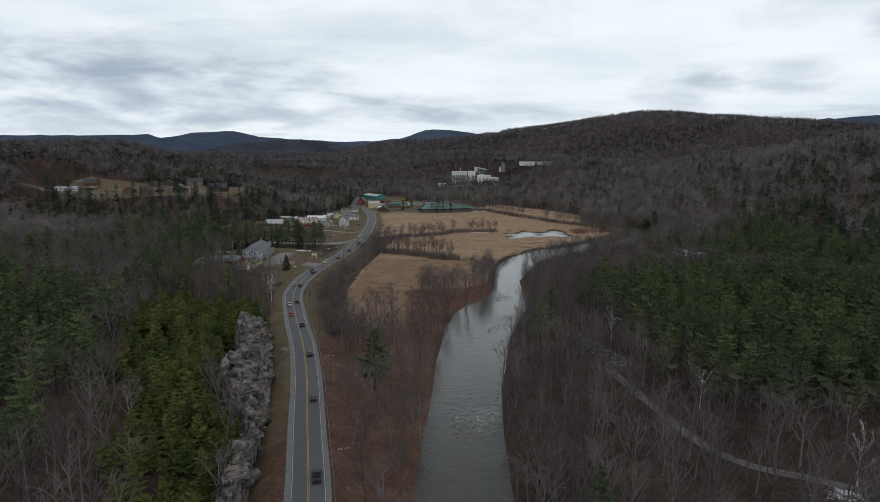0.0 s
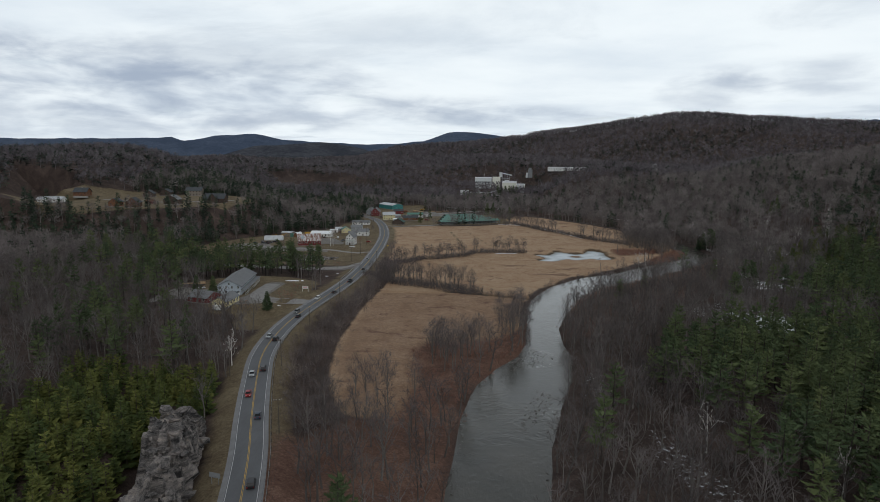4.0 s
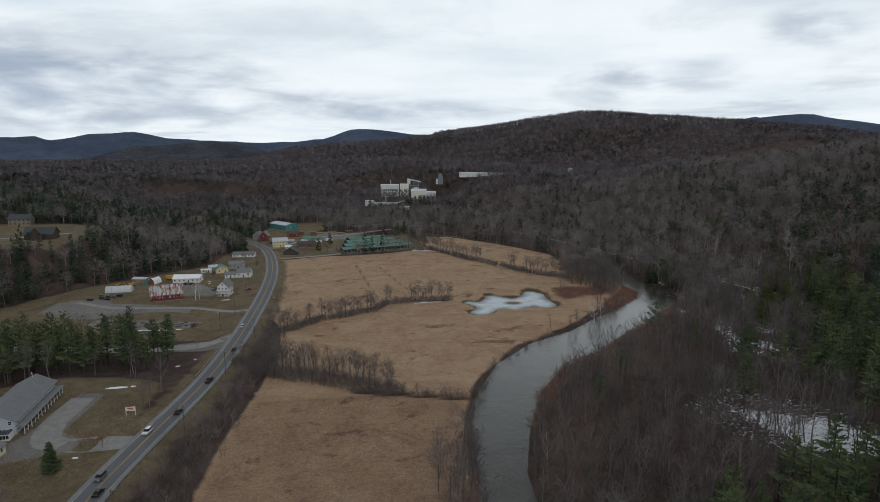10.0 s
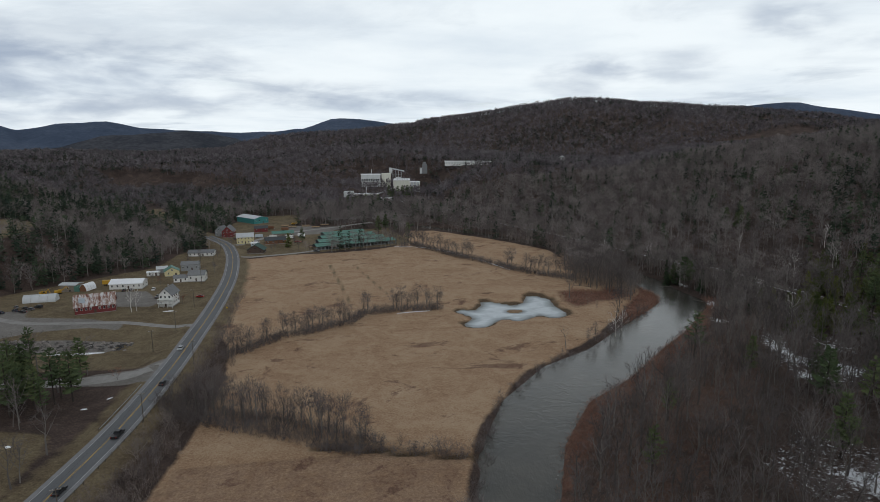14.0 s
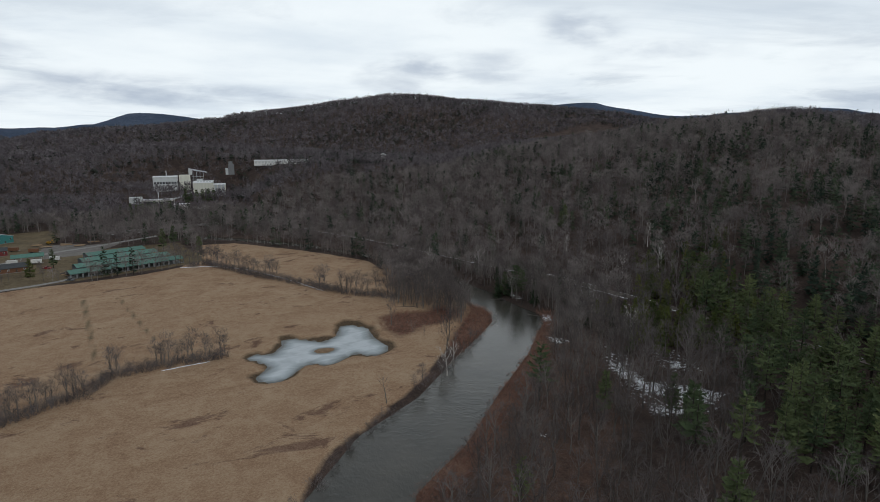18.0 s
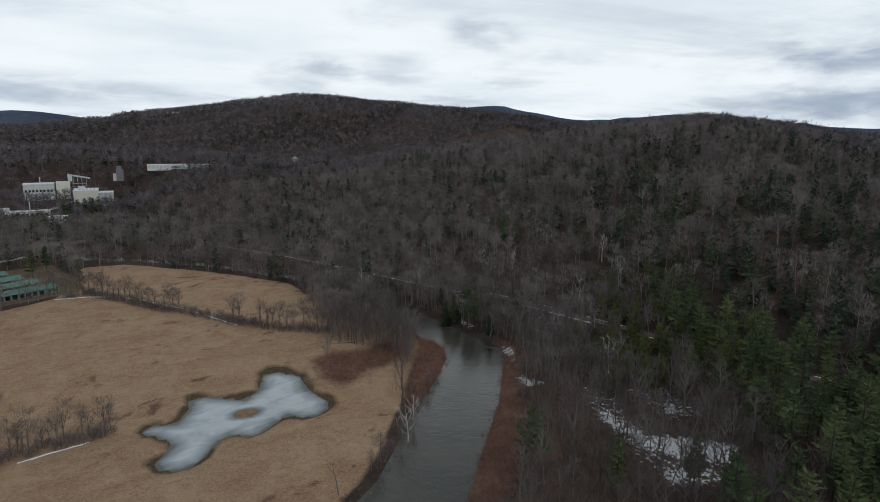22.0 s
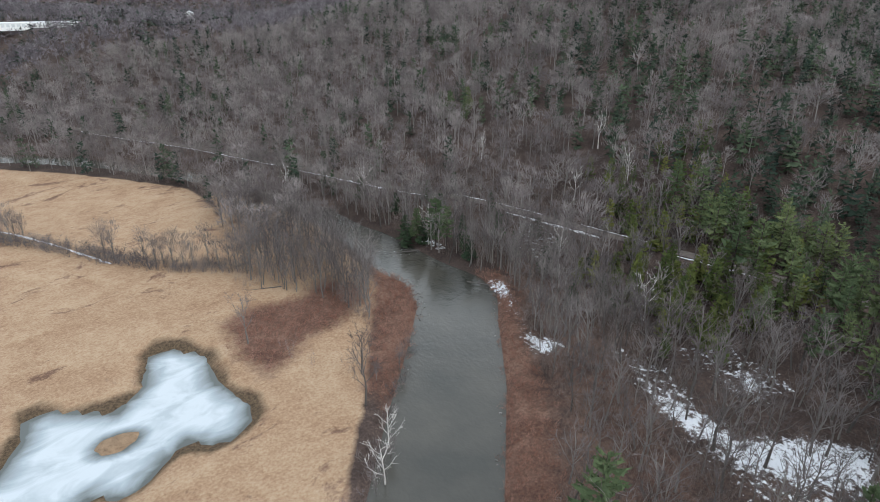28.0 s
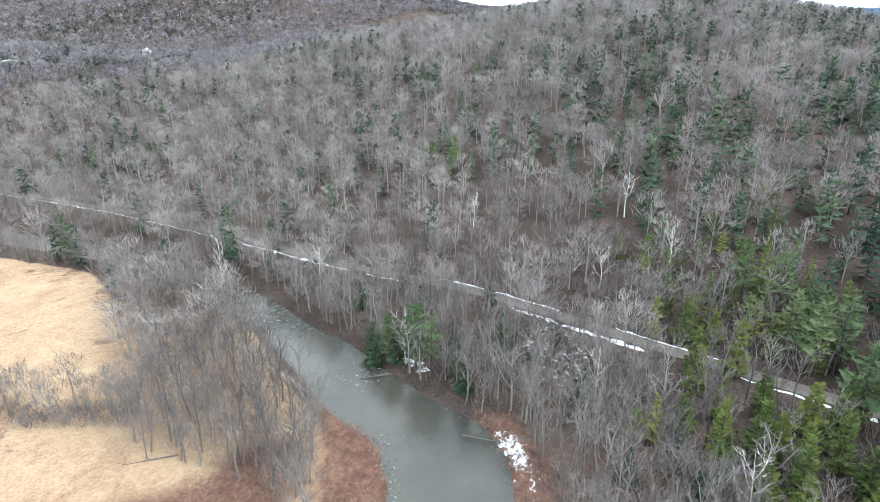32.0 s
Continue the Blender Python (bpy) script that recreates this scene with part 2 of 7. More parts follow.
def ground_material():
    m, n, l, b = shade("ground_cover", 0.95, 0, 0.1)
    pos = n.new("ShaderNodeNewGeometry").outputs["Position"]
    big = noise_of(n, l, 0.012, 5, 0.6, pos)
    mid = noise_of(n, l, 0.06, 6, 0.65, pos, distort=0.8)
    streak = noise_of(n, l, 0.30, 6, 0.7, pos, distort=0.5)
    fine = noise_of(n, l, 1.4, 4, 0.7, pos)
    grain = noise_of(n, l, 5.0, 3, 0.7, pos)
    # brown leaf litter of the woods
    k = mth(n, l, "ADD", mth(n, l, "MULTIPLY", mid, 0.5), mth(n, l, "MULTIPLY", fine, 0.5))
    litter = ramp(n, l, k, [(0.32, (0.026, 0.020, 0.018)), (0.5, (0.070, 0.051, 0.044)), (0.68, (0.136, 0.098, 0.084))])
    # straw-coloured hay field
    k = mth(n, l, "ADD", mth(n, l, "MULTIPLY", mid, 0.34), mth(n, l, "ADD", mth(n, l, "MULTIPLY", fine, 0.40), mth(n, l, "MULTIPLY", streak, 0.26)))
    straw = ramp(n, l, k, [(0.34, (0.20, 0.115, 0.072)), (0.45, (0.310, 0.200, 0.126)), (0.54, (0.385, 0.270, 0.176)), (0.66, (0.465, 0.350, 0.240))])
    rust = ramp(n, l, k, [(0.36, (0.065, 0.036, 0.028)), (0.5, (0.140, 0.080, 0.060)), (0.64, (0.25, 0.158, 0.115))])
    lawn = ramp(n, l, k, [(0.36, (0.070, 0.054, 0.036)), (0.48, (0.138, 0.106, 0.067)), (0.56, (0.182, 0.146, 0.092)), (0.66, (0.26, 0.20, 0.135))])
    gravel = ramp(n, l, k, [(0.32, (0.11, 0.10, 0.092)), (0.5, (0.19, 0.178, 0.165)), (0.68, (0.30, 0.285, 0.27))])
    snow = ramp(n, l, k, [(0.3, (0.62, 0.65, 0.70)), (0.6, (0.80, 0.82, 0.85))])

    def edge(name, soft=0.18, rag=0.55, by=None):
        v = mth(n, l, "ADD", attr(n, name), mth(n, l, "MULTIPLY", mth(n, l, "SUBTRACT", by or mid, 0.5), rag))
        return mth(n, l, "DIVIDE", mth(n, l, "SUBTRACT", v, 0.5 - soft / 2), soft, True)
    col = mixc(n, l, edge("field"), litter, straw)
    patch = mth(n, l, "MULTIPLY", edge("field"), mth(n, l, "DIVIDE", mth(n, l, "SUBTRACT", noise_of(n, l, 0.045, 7, 0.72, pos, stretch=(0.8, 1.2, 1), distort=0.6), 0.585), 0.05, True))
    col = mixc(n, l, mth(n, l, "MULTIPLY", patch, 0.75), col, rust)
    col = mixc(n, l, edge("lawn"), col, lawn)
    col = mixc(n, l, edge("rust", 0.5, 1.0, noise_of(n, l, 0.3, 6, 0.75, pos)), col, rust)
    col = mixc(n, l, edge("mud", 0.5, 0.9), col, ramp(n, l, fine, [(0.3, (0.045, 0.034, 0.024)), (0.7, (0.15, 0.105, 0.066))]))
    col = mixc(n, l, edge("gravel", 0.2, 0.4, fine), col, gravel)
    col = mixc(n, l, edge("snow", 0.10, 1.3, noise_of(n, l, 0.6, 6, 0.78, pos)), col, snow)
    g = mth(n, l, "ADD", mth(n, l, "MULTIPLY", grain, 0.35), 0.82)
    comb = n.new("ShaderNodeCombineColor")
    for i in range(3):
        l.new(g, comb.inputs[i])
    col = mixc(n, l, 1.0, col, comb.outputs[0], "MULTIPLY")
    l.new(col, b.inputs["Base Color"])
    bump(n, l, b, mth(n, l, "ADD", fine, mth(n, l, "MULTIPLY", grain, 0.4)), 0.8, 0.5)
    return m


RIFFLES = [(31, 318, 14), (206, 690, 12), (207, 655, 16), (208, 612, 9), (14, 165, 12), (36, 262, 9)]


def water_material():
    m, n, l, b = shade("river_water", 0.06, 0, 0.5)
    pos = n.new("ShaderNodeNewGeometry").outputs["Position"]
    deep = noise_of(n, l, 0.05, 4, 0.6, pos)
    col = ramp(n, l, deep, [(0.35, (0.040, 0.040, 0.034)), (0.65, (0.062, 0.058, 0.048))])
    # broken white water in the shallow runs
    run = None
    for px, py, r in RIFFLES:
        d = n.new("ShaderNodeVectorMath")
        d.operation = "DISTANCE"
        l.new(pos, d.inputs[0])
        d.inputs[1].default_value = (px, py, -1.5)
        k = mth(n, l, "SUBTRACT", 1.0, mth(n, l, "DIVIDE", d.outputs["Value"], r), True)
        run = k if run is None else mth(n, l, "MAXIMUM", run, k)
    fleck = mth(n, l, "DIVIDE", mth(n, l, "SUBTRACT", noise_of(n, l, 0.55, 5, 0.7, pos, stretch=(1, 0.8, 1), distort=1.0), 0.60), 0.06, True)
    col = mixc(n, l, mth(n, l, "MULTIPLY", fleck, mth(n, l, "MULTIPLY", run, 1.3, True)), col, (0.55, 0.58, 0.58))
    l.new(col, b.inputs["Base Color"])
    h = mth(n, l, "ADD", noise_of(n, l, 0.9, 4, 0.6, pos, stretch=(1, 0.6, 1)), mth(n, l, "MULTIPLY", noise_of(n, l, 0.25, 3, 0.6, pos), 0.8))
    h = mth(n, l, "MULTIPLY", h, mth(n, l, "ADD", 1.0, mth(n, l, "MULTIPLY", run, 1.6)))
    bump(n, l, b, h, 0.28, 0.35)
    r = ramp(n, l, noise_of(n, l, 0.03, 4, 0.6, pos), [(0.4, (0.07, 0.07, 0.07)), (0.62, (0.13, 0.13, 0.13))])
    l.new(r, b.inputs["Roughness"])
    return m


M_GROUND, M_WATER = ground_material(), water_material()


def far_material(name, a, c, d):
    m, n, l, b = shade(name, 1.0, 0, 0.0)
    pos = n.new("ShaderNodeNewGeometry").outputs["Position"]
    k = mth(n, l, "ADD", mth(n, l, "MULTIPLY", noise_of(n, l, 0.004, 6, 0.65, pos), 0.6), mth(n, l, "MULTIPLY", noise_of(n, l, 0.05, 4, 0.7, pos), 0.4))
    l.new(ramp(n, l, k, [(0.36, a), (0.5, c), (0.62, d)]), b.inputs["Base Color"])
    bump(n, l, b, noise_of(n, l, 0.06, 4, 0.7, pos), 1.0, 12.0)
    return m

# ---- the lie of the land ----
RIVER_L = [(-6, 60), (-4, 120), (-2, 160), (0, 190), (1, 219), (5, 262), (10, 286), (18, 303), (28, 318), (33, 335), (36, 361), (40, 398), (49, 428), (62, 456),
           (88, 486), (117, 505), (150, 537), (172, 557), (188, 573), (195, 588), (193, 601), (196, 620), (199, 640), (201, 668), (201, 696), (190, 730), (177, 761), (154, 807), (128, 840), (90, 880), (30, 940)]
RIVER_R = [(14, 60), (15, 120), (17, 160), (19, 190), (23, 211), (27, 240), (36, 275), (43, 296), (47, 320), (46, 336), (48, 362), (57, 392), (70, 423), (91, 453),
           (115, 470), (145, 500), (176, 528), (196, 550), (210, 564), (214, 576), (212, 592), (212, 607), (213, 628), (211, 646), (212, 671), (209, 693), (199, 742), (185, 781), (165, 815), (140, 855), (100, 900), (40, 962)]
ROAD = [(-10, -60), (-14, 20), (-22, 84), (-28, 117), (-36, 152), (-44, 187), (-53, 221), (-61, 246), (-70, 276), (-77, 303), (-80, 330), (-80, 358), (-77, 388),
        (-73, 420), (-70, 452), (-69, 500), (-70, 545), (-72, 600), (-77, 665), (-86, 726), (-96, 772), (-109, 812), (-135, 860), (-170, 910), (-215, 980), (-260, 1100)]
RAIL = [(-140, 1290), (0, 1215), (85, 1115), (139, 1007), (160, 909), (187, 840), (204, 798), (228, 721), (245, 662), (259, 628), (265, 600), (271, 560), (279, 515),
        (286, 451), (292, 400), (300, 330), (312, 180), (320, 0), (330, -300), (340, -900)]
EAST_CREST = [(150, 1500, 60), (200, 1340, 50), (235, 1235, 52), (330, 1215, 46), (433, 1174, 45), (500, 1137, 60), (565, 1093, 71), (626, 1042, 80), (671, 998, 91), (708, 958, 101), (753, 898, 107),
              (790, 840, 110), (824, 776, 104), (838, 746, 98), (861, 687, 89), (886, 596, 73), (900, 400, 70), (920, 100, 64), (940, -900, 60)]
WEST_FOOT = [(-75, -900), (-64, -200), (-58, 60), (-66, 150), (-84, 230), (-115, 300), (-180, 350), (-260, 430), (-360, 520), (-400, 575), (-330, 600), (-245, 630), (-210, 690), (-195, 760), (-215, 900), (-290, 1100), (-380, 1330), (-600, 1900)]
WEST_CREST = [(-520, -900, 60), (-520, 0, 58), (-500, 300, 46), (-460, 520, 38), (-480, 720, 42), (-580, 900, 62), (-690, 1130, 84), (-660, 1225, 86), (-620, 1275, 70), (-555, 1315, 54), (-470, 1400, 40), (-700, 1900, 60)]
MAIN_CREST = [(-900, 2300, 8), (-529, 2131, 14), (-241, 2190, 84), (-33, 2206, 104), (217, 2195, 133), (500, 2143, 178), (668, 2091, 202), (763, 2054, 209), (854, 2012, 197), (969, 1952, 184), (1122, 1856, 172), (1295, 1720, 143), (1375, 1645, 127), (1700, 1300, 110), (1900, 700, 90)]
PONDS = [(63, 573), (67, 576), (74, 573), (80, 581), (82, 590), (87, 590), (99, 579), (107, 586), (112, 599), (118, 599), (124, 590), (121, 575), (124, 563), (122, 557), (117, 553), (111, 554), (108, 560),
         (101, 555), (93, 550), (87, 556), (82, 553), (75, 544), (70, 542), (65, 544), (64, 550), (70, 557), (69, 564)]
FIELD = [(-16, 250), (-36, 257), (-43, 274), (-49, 298), (-52, 330), (-52, 361), (-51, 400), (-47, 440), (-45, 490), (-52, 530), (-60, 548), (-65, 600), (-72, 660), (-80, 738), (-52, 750), (12, 762), (45, 780), (62, 862), (90, 856), (130, 808), (154, 770), (172, 736),
         (172, 709), (165, 672), (158, 638), (146, 612), (134, 592), (142, 582), (154, 572), (150, 549), (139, 537), (114, 509), (75, 480), (46, 436), (35, 397), (31, 361), (25, 325), (4, 292), (0, 262)]


CLUMP = [(165, 672), (178, 725), (192, 700), (196, 650), (188, 612), (184, 592), (166, 570), (150, 549), (134, 592), (146, 612), (158, 638)]


def nearest(line, x, y):
    """Distance to a polyline, the part of its length where it is met, and the side (right of its course is positive)."""
    line = np.array([p[:2] for p in line], float)
    best, at, side = np.full(x.shape, 1e18), np.zeros(x.shape), np.zeros(x.shape)
    for i, (a, b) in enumerate(zip(line[:-1], line[1:])):
        d = b - a
        u = np.clip(((x - a[0]) * d[0] + (y - a[1]) * d[1]) / (d @ d), 0, 1)
        e = (x - a[0] - u * d[0]) ** 2 + (y - a[1] - u * d[1]) ** 2
        s = np.sign((y - a[1]) * -d[0] + (x - a[0]) * d[1])
        less = e < best
        best, at, side = np.where(less, e, best), np.where(less, i + u, at), np.where(less, s, side)
    return np.sqrt(best), at, side


def inside(poly, x, y):
    hit = np.zeros(x.shape, bool)
    for (ax, ay), (bx, by) in zip(poly, poly[1:] + poly[:1]):
        if ay != by:
            hit ^= ((ay > y) != (by > y)) & (x < (bx - ax) * (y - ay) / (by - ay) + ax)
    return hit


def reach(poly, x, y, soft):
    """1 inside a region, 0 outside, with an even fall over the edge."""
    d, _, _ = nearest(poly + poly[:1], x, y)
    return np.clip(0.5 + np.where(inside(poly, x, y), d, -d) / soft, 0, 1)


def ease(v):
    v = np.clip(v, 0, 1)
    return v * v * (3 - 2 * v)


def waves(x, y, size, seed):
    """Smooth undulation of about unit height, from a few crossed waves."""
    rng = np.random.default_rng(seed)
    out = np.zeros(x.shape)
    for _ in range(7):
        a, k, p = rng.uniform(0, 6.28), rng.uniform(0.6, 1.6) * 6.28 / size, rng.uniform(0, 6.28)
        out = out + np.sin((x * math.cos(a) + y * math.sin(a)) * k + p)
    return out / 3.5


RIVER_POLY = RIVER_L + RIVER_R[::-1]
LEDGE = [(-62, 130), (-68, 165), (-76, 193), (-84, 215), (-92, 232), (-110, 236), (-118, 210), (-112, 170), (-100, 120), (-84, 80), (-60, 80), (-58, 100)]


def between(foot, crest, x, y, side, power):
    s, _, fs = nearest(foot, x, y)
    d, at, cs = nearest(crest, x, y)
    zc = np.interp(at, range(len(crest)), [c[2] for c in crest])
    up = zc * (1 - (1 - s / (s + d + 1e-6)) ** power)
    over = zc * np.exp(-(d / 480) ** 2)
    z = np.where(cs * side > 0, over, up)
    return np.where(fs * side > 0, z, 0.0)


def road_level(x, y):
    return np.interp(y, [-100, 300, 420, 560, 900, 1100], [3.2, 3.2, 2.4, 1.6, 1.2, 6.0])


PADS = [(-335, 722, 128, 29.0), (98, 1200, 75, 9.0), (205, 1256, 55, 52.0), (98, 1245, 60, 9.0), (20, 1200, 50, 6.0), (42, 1300, 60, 13.0), (-126, 412, 50, 3.5), (-150, 600, 60, 1.2), (0, 800, 60, 0.0)]


def bare_land(x, y):
    """The hills and valley floor without river, pond and road."""
    east = between(RAIL, EAST_CREST, x, y, -1, 2.2)
    west = between(WEST_FOOT, WEST_CREST, x, y, -1, 1.7)
    d, at, _ = nearest(MAIN_CREST, x, y)
    main = np.interp(at, range(len(MAIN_CREST)), [c[2] for c in MAIN_CREST]) * np.exp(-(d / 620) ** 2)
    z = np.maximum(np.maximum(east, west), main) + 0.25 * np.minimum(np.minimum(east, main), 30)
    rough = np.clip(z / 25, 0, 1)
    z = z + rough * (waves(x, y, 120, 1) * 2.2 + waves(x, y, 420, 2) * 4.0) + waves(x, y, 70, 3) * 0.25
    # low rise of the rail bed
    d, _, _ = nearest(RAIL, x, y)
    z = np.where(d < 60, np.maximum(z, 0) * ease((d - 3) / 30) + 4.0 * (1 - ease((d - 3) / 30)), z)
    for px, py, pr, pz in PADS:
        k = 1 - ease((np.hypot(x - px, y - py) - pr * 0.72) / (pr * (1.0 if py > 1100 else 0.42)))
        z = z * (1 - k) + pz * k
    return z


def land(x, y):
    x, y = np.asarray(x, float), np.asarray(y, float)
    z = bare_land(x, y)
    # rock ledge above the road
    z = z + 7.0 * ease(reach(LEDGE, x, y, 12.0)) * (1 + 0.12 * waves(x, y, 14, 8))
    d, _, _ = nearest(ROAD, x, y)
    zr = road_level(x, y)
    k = 1 - ease((d - 6.2) / 9.0)
    z = z * (1 - k) + (zr - 0.12) * k
    # river bed and banks
    d, _, _ = nearest(RIVER_POLY + RIVER_POLY[:1], x, y)
    d = np.where(inside(RIVER_POLY, x, y), -d, d)
    k = 1 - ease((d + 1.0) / 6.0)
    z = z * (1 - k) + (-3.0) * k
    # farm pond, lying in a hollow
    d, _, _ = nearest(PONDS + PONDS[:1], x, y)
    d = np.where(inside(PONDS, x, y), -d, d)
    k = 1 - ease((d + 0.5) / 4.5)
    z = z * (1 - k) + (-1.6) * k
    # ditch across the field
    d, _, _ = nearest([(-8, 432), (7, 428), (24, 423), (47, 417)], x, y)
    z = z - 1.6 * (1 - ease(d / 4.0))
    return z


def ground_at(x, y):
    return float(land(np.array([x]), np.array([y]))[0])


def part(name, verts, faces, material, parent=None, label="", smooth=False, kind=""):
    """One mesh object, under a thing or a part if given."""
    me = bpy.data.meshes.new(name)
    me.from_pydata([tuple(v) for v in verts], [], [tuple(f) for f in faces])
    me.materials.append(material)
    if smooth:
        me.shade_smooth()
    ob = new(name, me)
    if parent is not None:
        ob.parent = parent
    return tagged(ob, label, kind=kind)


def sheet(name, xs, ys, material, fn, floats=()):
    gx, gy = np.meshgrid(xs, ys)
    z = fn(gx, gy)
    v = np.stack([gx, gy, z], -1).reshape(-1, 3)
    nx, ny = len(xs), len(ys)
    i = (np.arange(ny - 1)[:, None] * nx + np.arange(nx - 1)).ravel()
    f = np.stack([i, i + 1, i + nx + 1, i + nx], 1)
    me = bulk(name, v, f, [material], smooth=True)
    for key, how in floats:
        a = me.attributes.new(key, "FLOAT", "POINT")
        a.data.foreach_set("value", how(gx, gy).ravel().astype(np.float32))
    return new(name, me)


def bulk(name, v, f, materials, index=None, smooth=False, tone=None):
    """A mesh from arrays: points, faces with one number of corners, materials."""
    me = bpy.data.meshes.new(name)
    v, f = np.asarray(v, np.float32), np.asarray(f, np.int32)
    me.vertices.add(len(v))
    me.vertices.foreach_set("co", v.ravel())
    me.loops.add(f.size)
    me.loops.foreach_set("vertex_index", f.ravel())
    me.polygons.add(len(f))
    me.polygons.foreach_set("loop_start", np.arange(0, f.size, f.shape[1], dtype=np.int32))
    me.polygons.foreach_set("use_smooth", np.full(len(f), smooth))
    for m in materials:
        me.materials.append(m)
    if index is not None:
        me.polygons.foreach_set("material_index", np.asarray(index, np.int32))
    if tone is not None:
        a = me.attributes.new("tone", "FLOAT", "POINT")
        a.data.foreach_set("value", np.asarray(tone, np.float32))
    me.update(calc_edges=True)
    return me


def steps(core0, core1, step, far0, far1, grow=1.13):
    out = list(np.arange(core0, core1 + 0.1, step))
    d, p = step, core1
    while p < far1:
        d = min(d * grow, 70)
        p += d
        out.append(p)
    d, p = step, core0
    while p > far0:
        d = min(d * grow, 70)
        p -= d
        out.insert(0, p)
    return np.array(out)


LAWNS = [[(-142, 386), (-126, 366), (-113, 366), (-106, 345), (-91, 344), (-88, 385), (-86, 425), (-92, 450), (-128, 452), (-160, 440)], [(-240, 512), (-82, 508), (-80, 545), (-82, 640), (-92, 720), (-98, 775), (-136, 775), (-140, 715), (-205, 650), (-235, 590)], [(-12, 706), (-10, 706), (6, 590), (4, 590)], [(6, 704), (8, 704), (28, 612), (26, 612)], [(-40, 756), (62, 792), (45, 885), (-50, 870)], [(-128, 870), (-56, 868), (-52, 1000), (-125, 1000)],
         [(-480, 660), (-350, 612), (-290, 636), (-238, 676), (-232, 740), (-260, 800), (-390, 815), (-480, 780)], [(-98, 740), (-40, 752), (-40, 850), (-110, 880), (-130, 820)], [(-152, 872), (-150, 856), (-122, 846), (-120, 862)]]
GRAVELS = [[(-158, 534), (-104, 529), (-102, 544), (-130, 549), (-160, 549)], [(-122, 384), (-117, 377), (-98, 384), (-97, 391), (-107, 398), (-106, 431), (-116, 434), (-118, 400)], [(-172, 386), (-140, 388), (-133, 396), (-134, 408), (-168, 416)], [(-205, 598), (-172, 606), (-168, 590), (-132, 582), (-112, 570), (-110, 561), (-128, 566), (-150, 562), (-165, 552), (-185, 560), (-205, 575)],
           [(-150, 608), (-108, 602), (-106, 612), (-122, 640), (-150, 640)], [(-60, 850), (-20, 860), (0, 900), (-60, 920)], [(-71, 487), (-71, 516), (-84, 506), (-102, 503), (-102, 492), (-84, 490)]]
RUSTS = [[(148, 537), (172, 558), (188, 573), (195, 588), (193, 608), (187, 600), (171, 577), (148, 547)], [(134, 601), (130, 580), (132, 567), (140, 571), (149, 577), (160, 578), (172, 584), (180, 594), (172, 606), (158, 600), (143, 604)],
         [(57, 392), (70, 423), (91, 453), (115, 470), (145, 500), (176, 528), (196, 550), (210, 564), (216, 577), (221, 570), (212, 554), (196, 537), (177, 512), (157, 492), (116, 456), (98, 442), (78, 417), (62, 392)],
         [(50, 350), (62, 392), (98, 442), (157, 492), (196, 537), (226, 575), (240, 580), (236, 540), (214, 520), (190, 486), (168, 452), (128, 415), (84, 372), (62, 340)], [(-20, 318), (-12, 333), (18, 340), (36, 362), (34, 330), (23, 308), (5, 284), (2, 252), (-20, 252), (-14, 285)], [(-40, 110), (-2, 110), (0, 260), (-30, 255), (-50, 235)]]
# deep old snow, and places where it lies in scraps between tufts
SNOWS = [[(213, 571), (219, 569), (216, 560), (209, 553), (207, 557)], [(195, 543), (202, 532), (203, 524), (190, 527)], [(212, 520), (212, 512), (203, 513)], [(199, 504), (203, 498), (202, 487), (204, 480), (193, 478), (192, 490)], [(196, 482), (212, 470), (221, 457), (207, 452), (195, 462), (189, 476)], [(227, 492), (229, 483), (220, 481), (215, 486)],
         [(178, 458), (186, 452), (198, 448), (199, 456), (188, 464)], [(136, 468), (144, 458), (141, 455), (136, 461)], [(140, 399), (156, 391), (174, 384), (183, 366), (166, 352), (148, 360), (141, 384)], [(216, 600), (222, 596), (224, 612), (217, 614)], [(82, 124), (97, 132), (104, 127), (101, 122)]]
SPECKS = [[(217, 574), (219, 562), (206, 545), (194, 530), (198, 546), (204, 556)], [(213, 516), (217, 505), (202, 480), (215, 465), (211, 447), (192, 445), (176, 455), (186, 482), (198, 508)], [(138, 336), (149, 318), (122, 316)], [(94, 360), (112, 355), (106, 346)], [(47, 302), (61, 302), (56, 271), (44, 271)], [(166, 393), (177, 376), (159, 360)], [(50, 276), (58, 256), (54, 231), (62, 206), (80, 202), (76, 222), (70, 240), (62, 262)], [(172, 523), (178, 518), (174, 513)], [(158, 600), (168, 592), (166, 600), (158, 606)], [(210, 480), (232, 470), (240, 500), (222, 512)],
          [(140, 465), (150, 452), (146, 449), (138, 460)], [(120, 400), (150, 420), (186, 392), (196, 360), (170, 345), (140, 350), (124, 376)], [(232, 560), (262, 566), (268, 600), (240, 590)]]


def many(polys, soft):
    def how(x, y):
        out = np.zeros(x.shape)
        near = (np.abs(x) < 520) & (y > -60) & (y < 1150)
        for p in polys:
            out[near] = np.maximum(out[near], reach(p, x[near], y[near], soft))
        return out
    return how


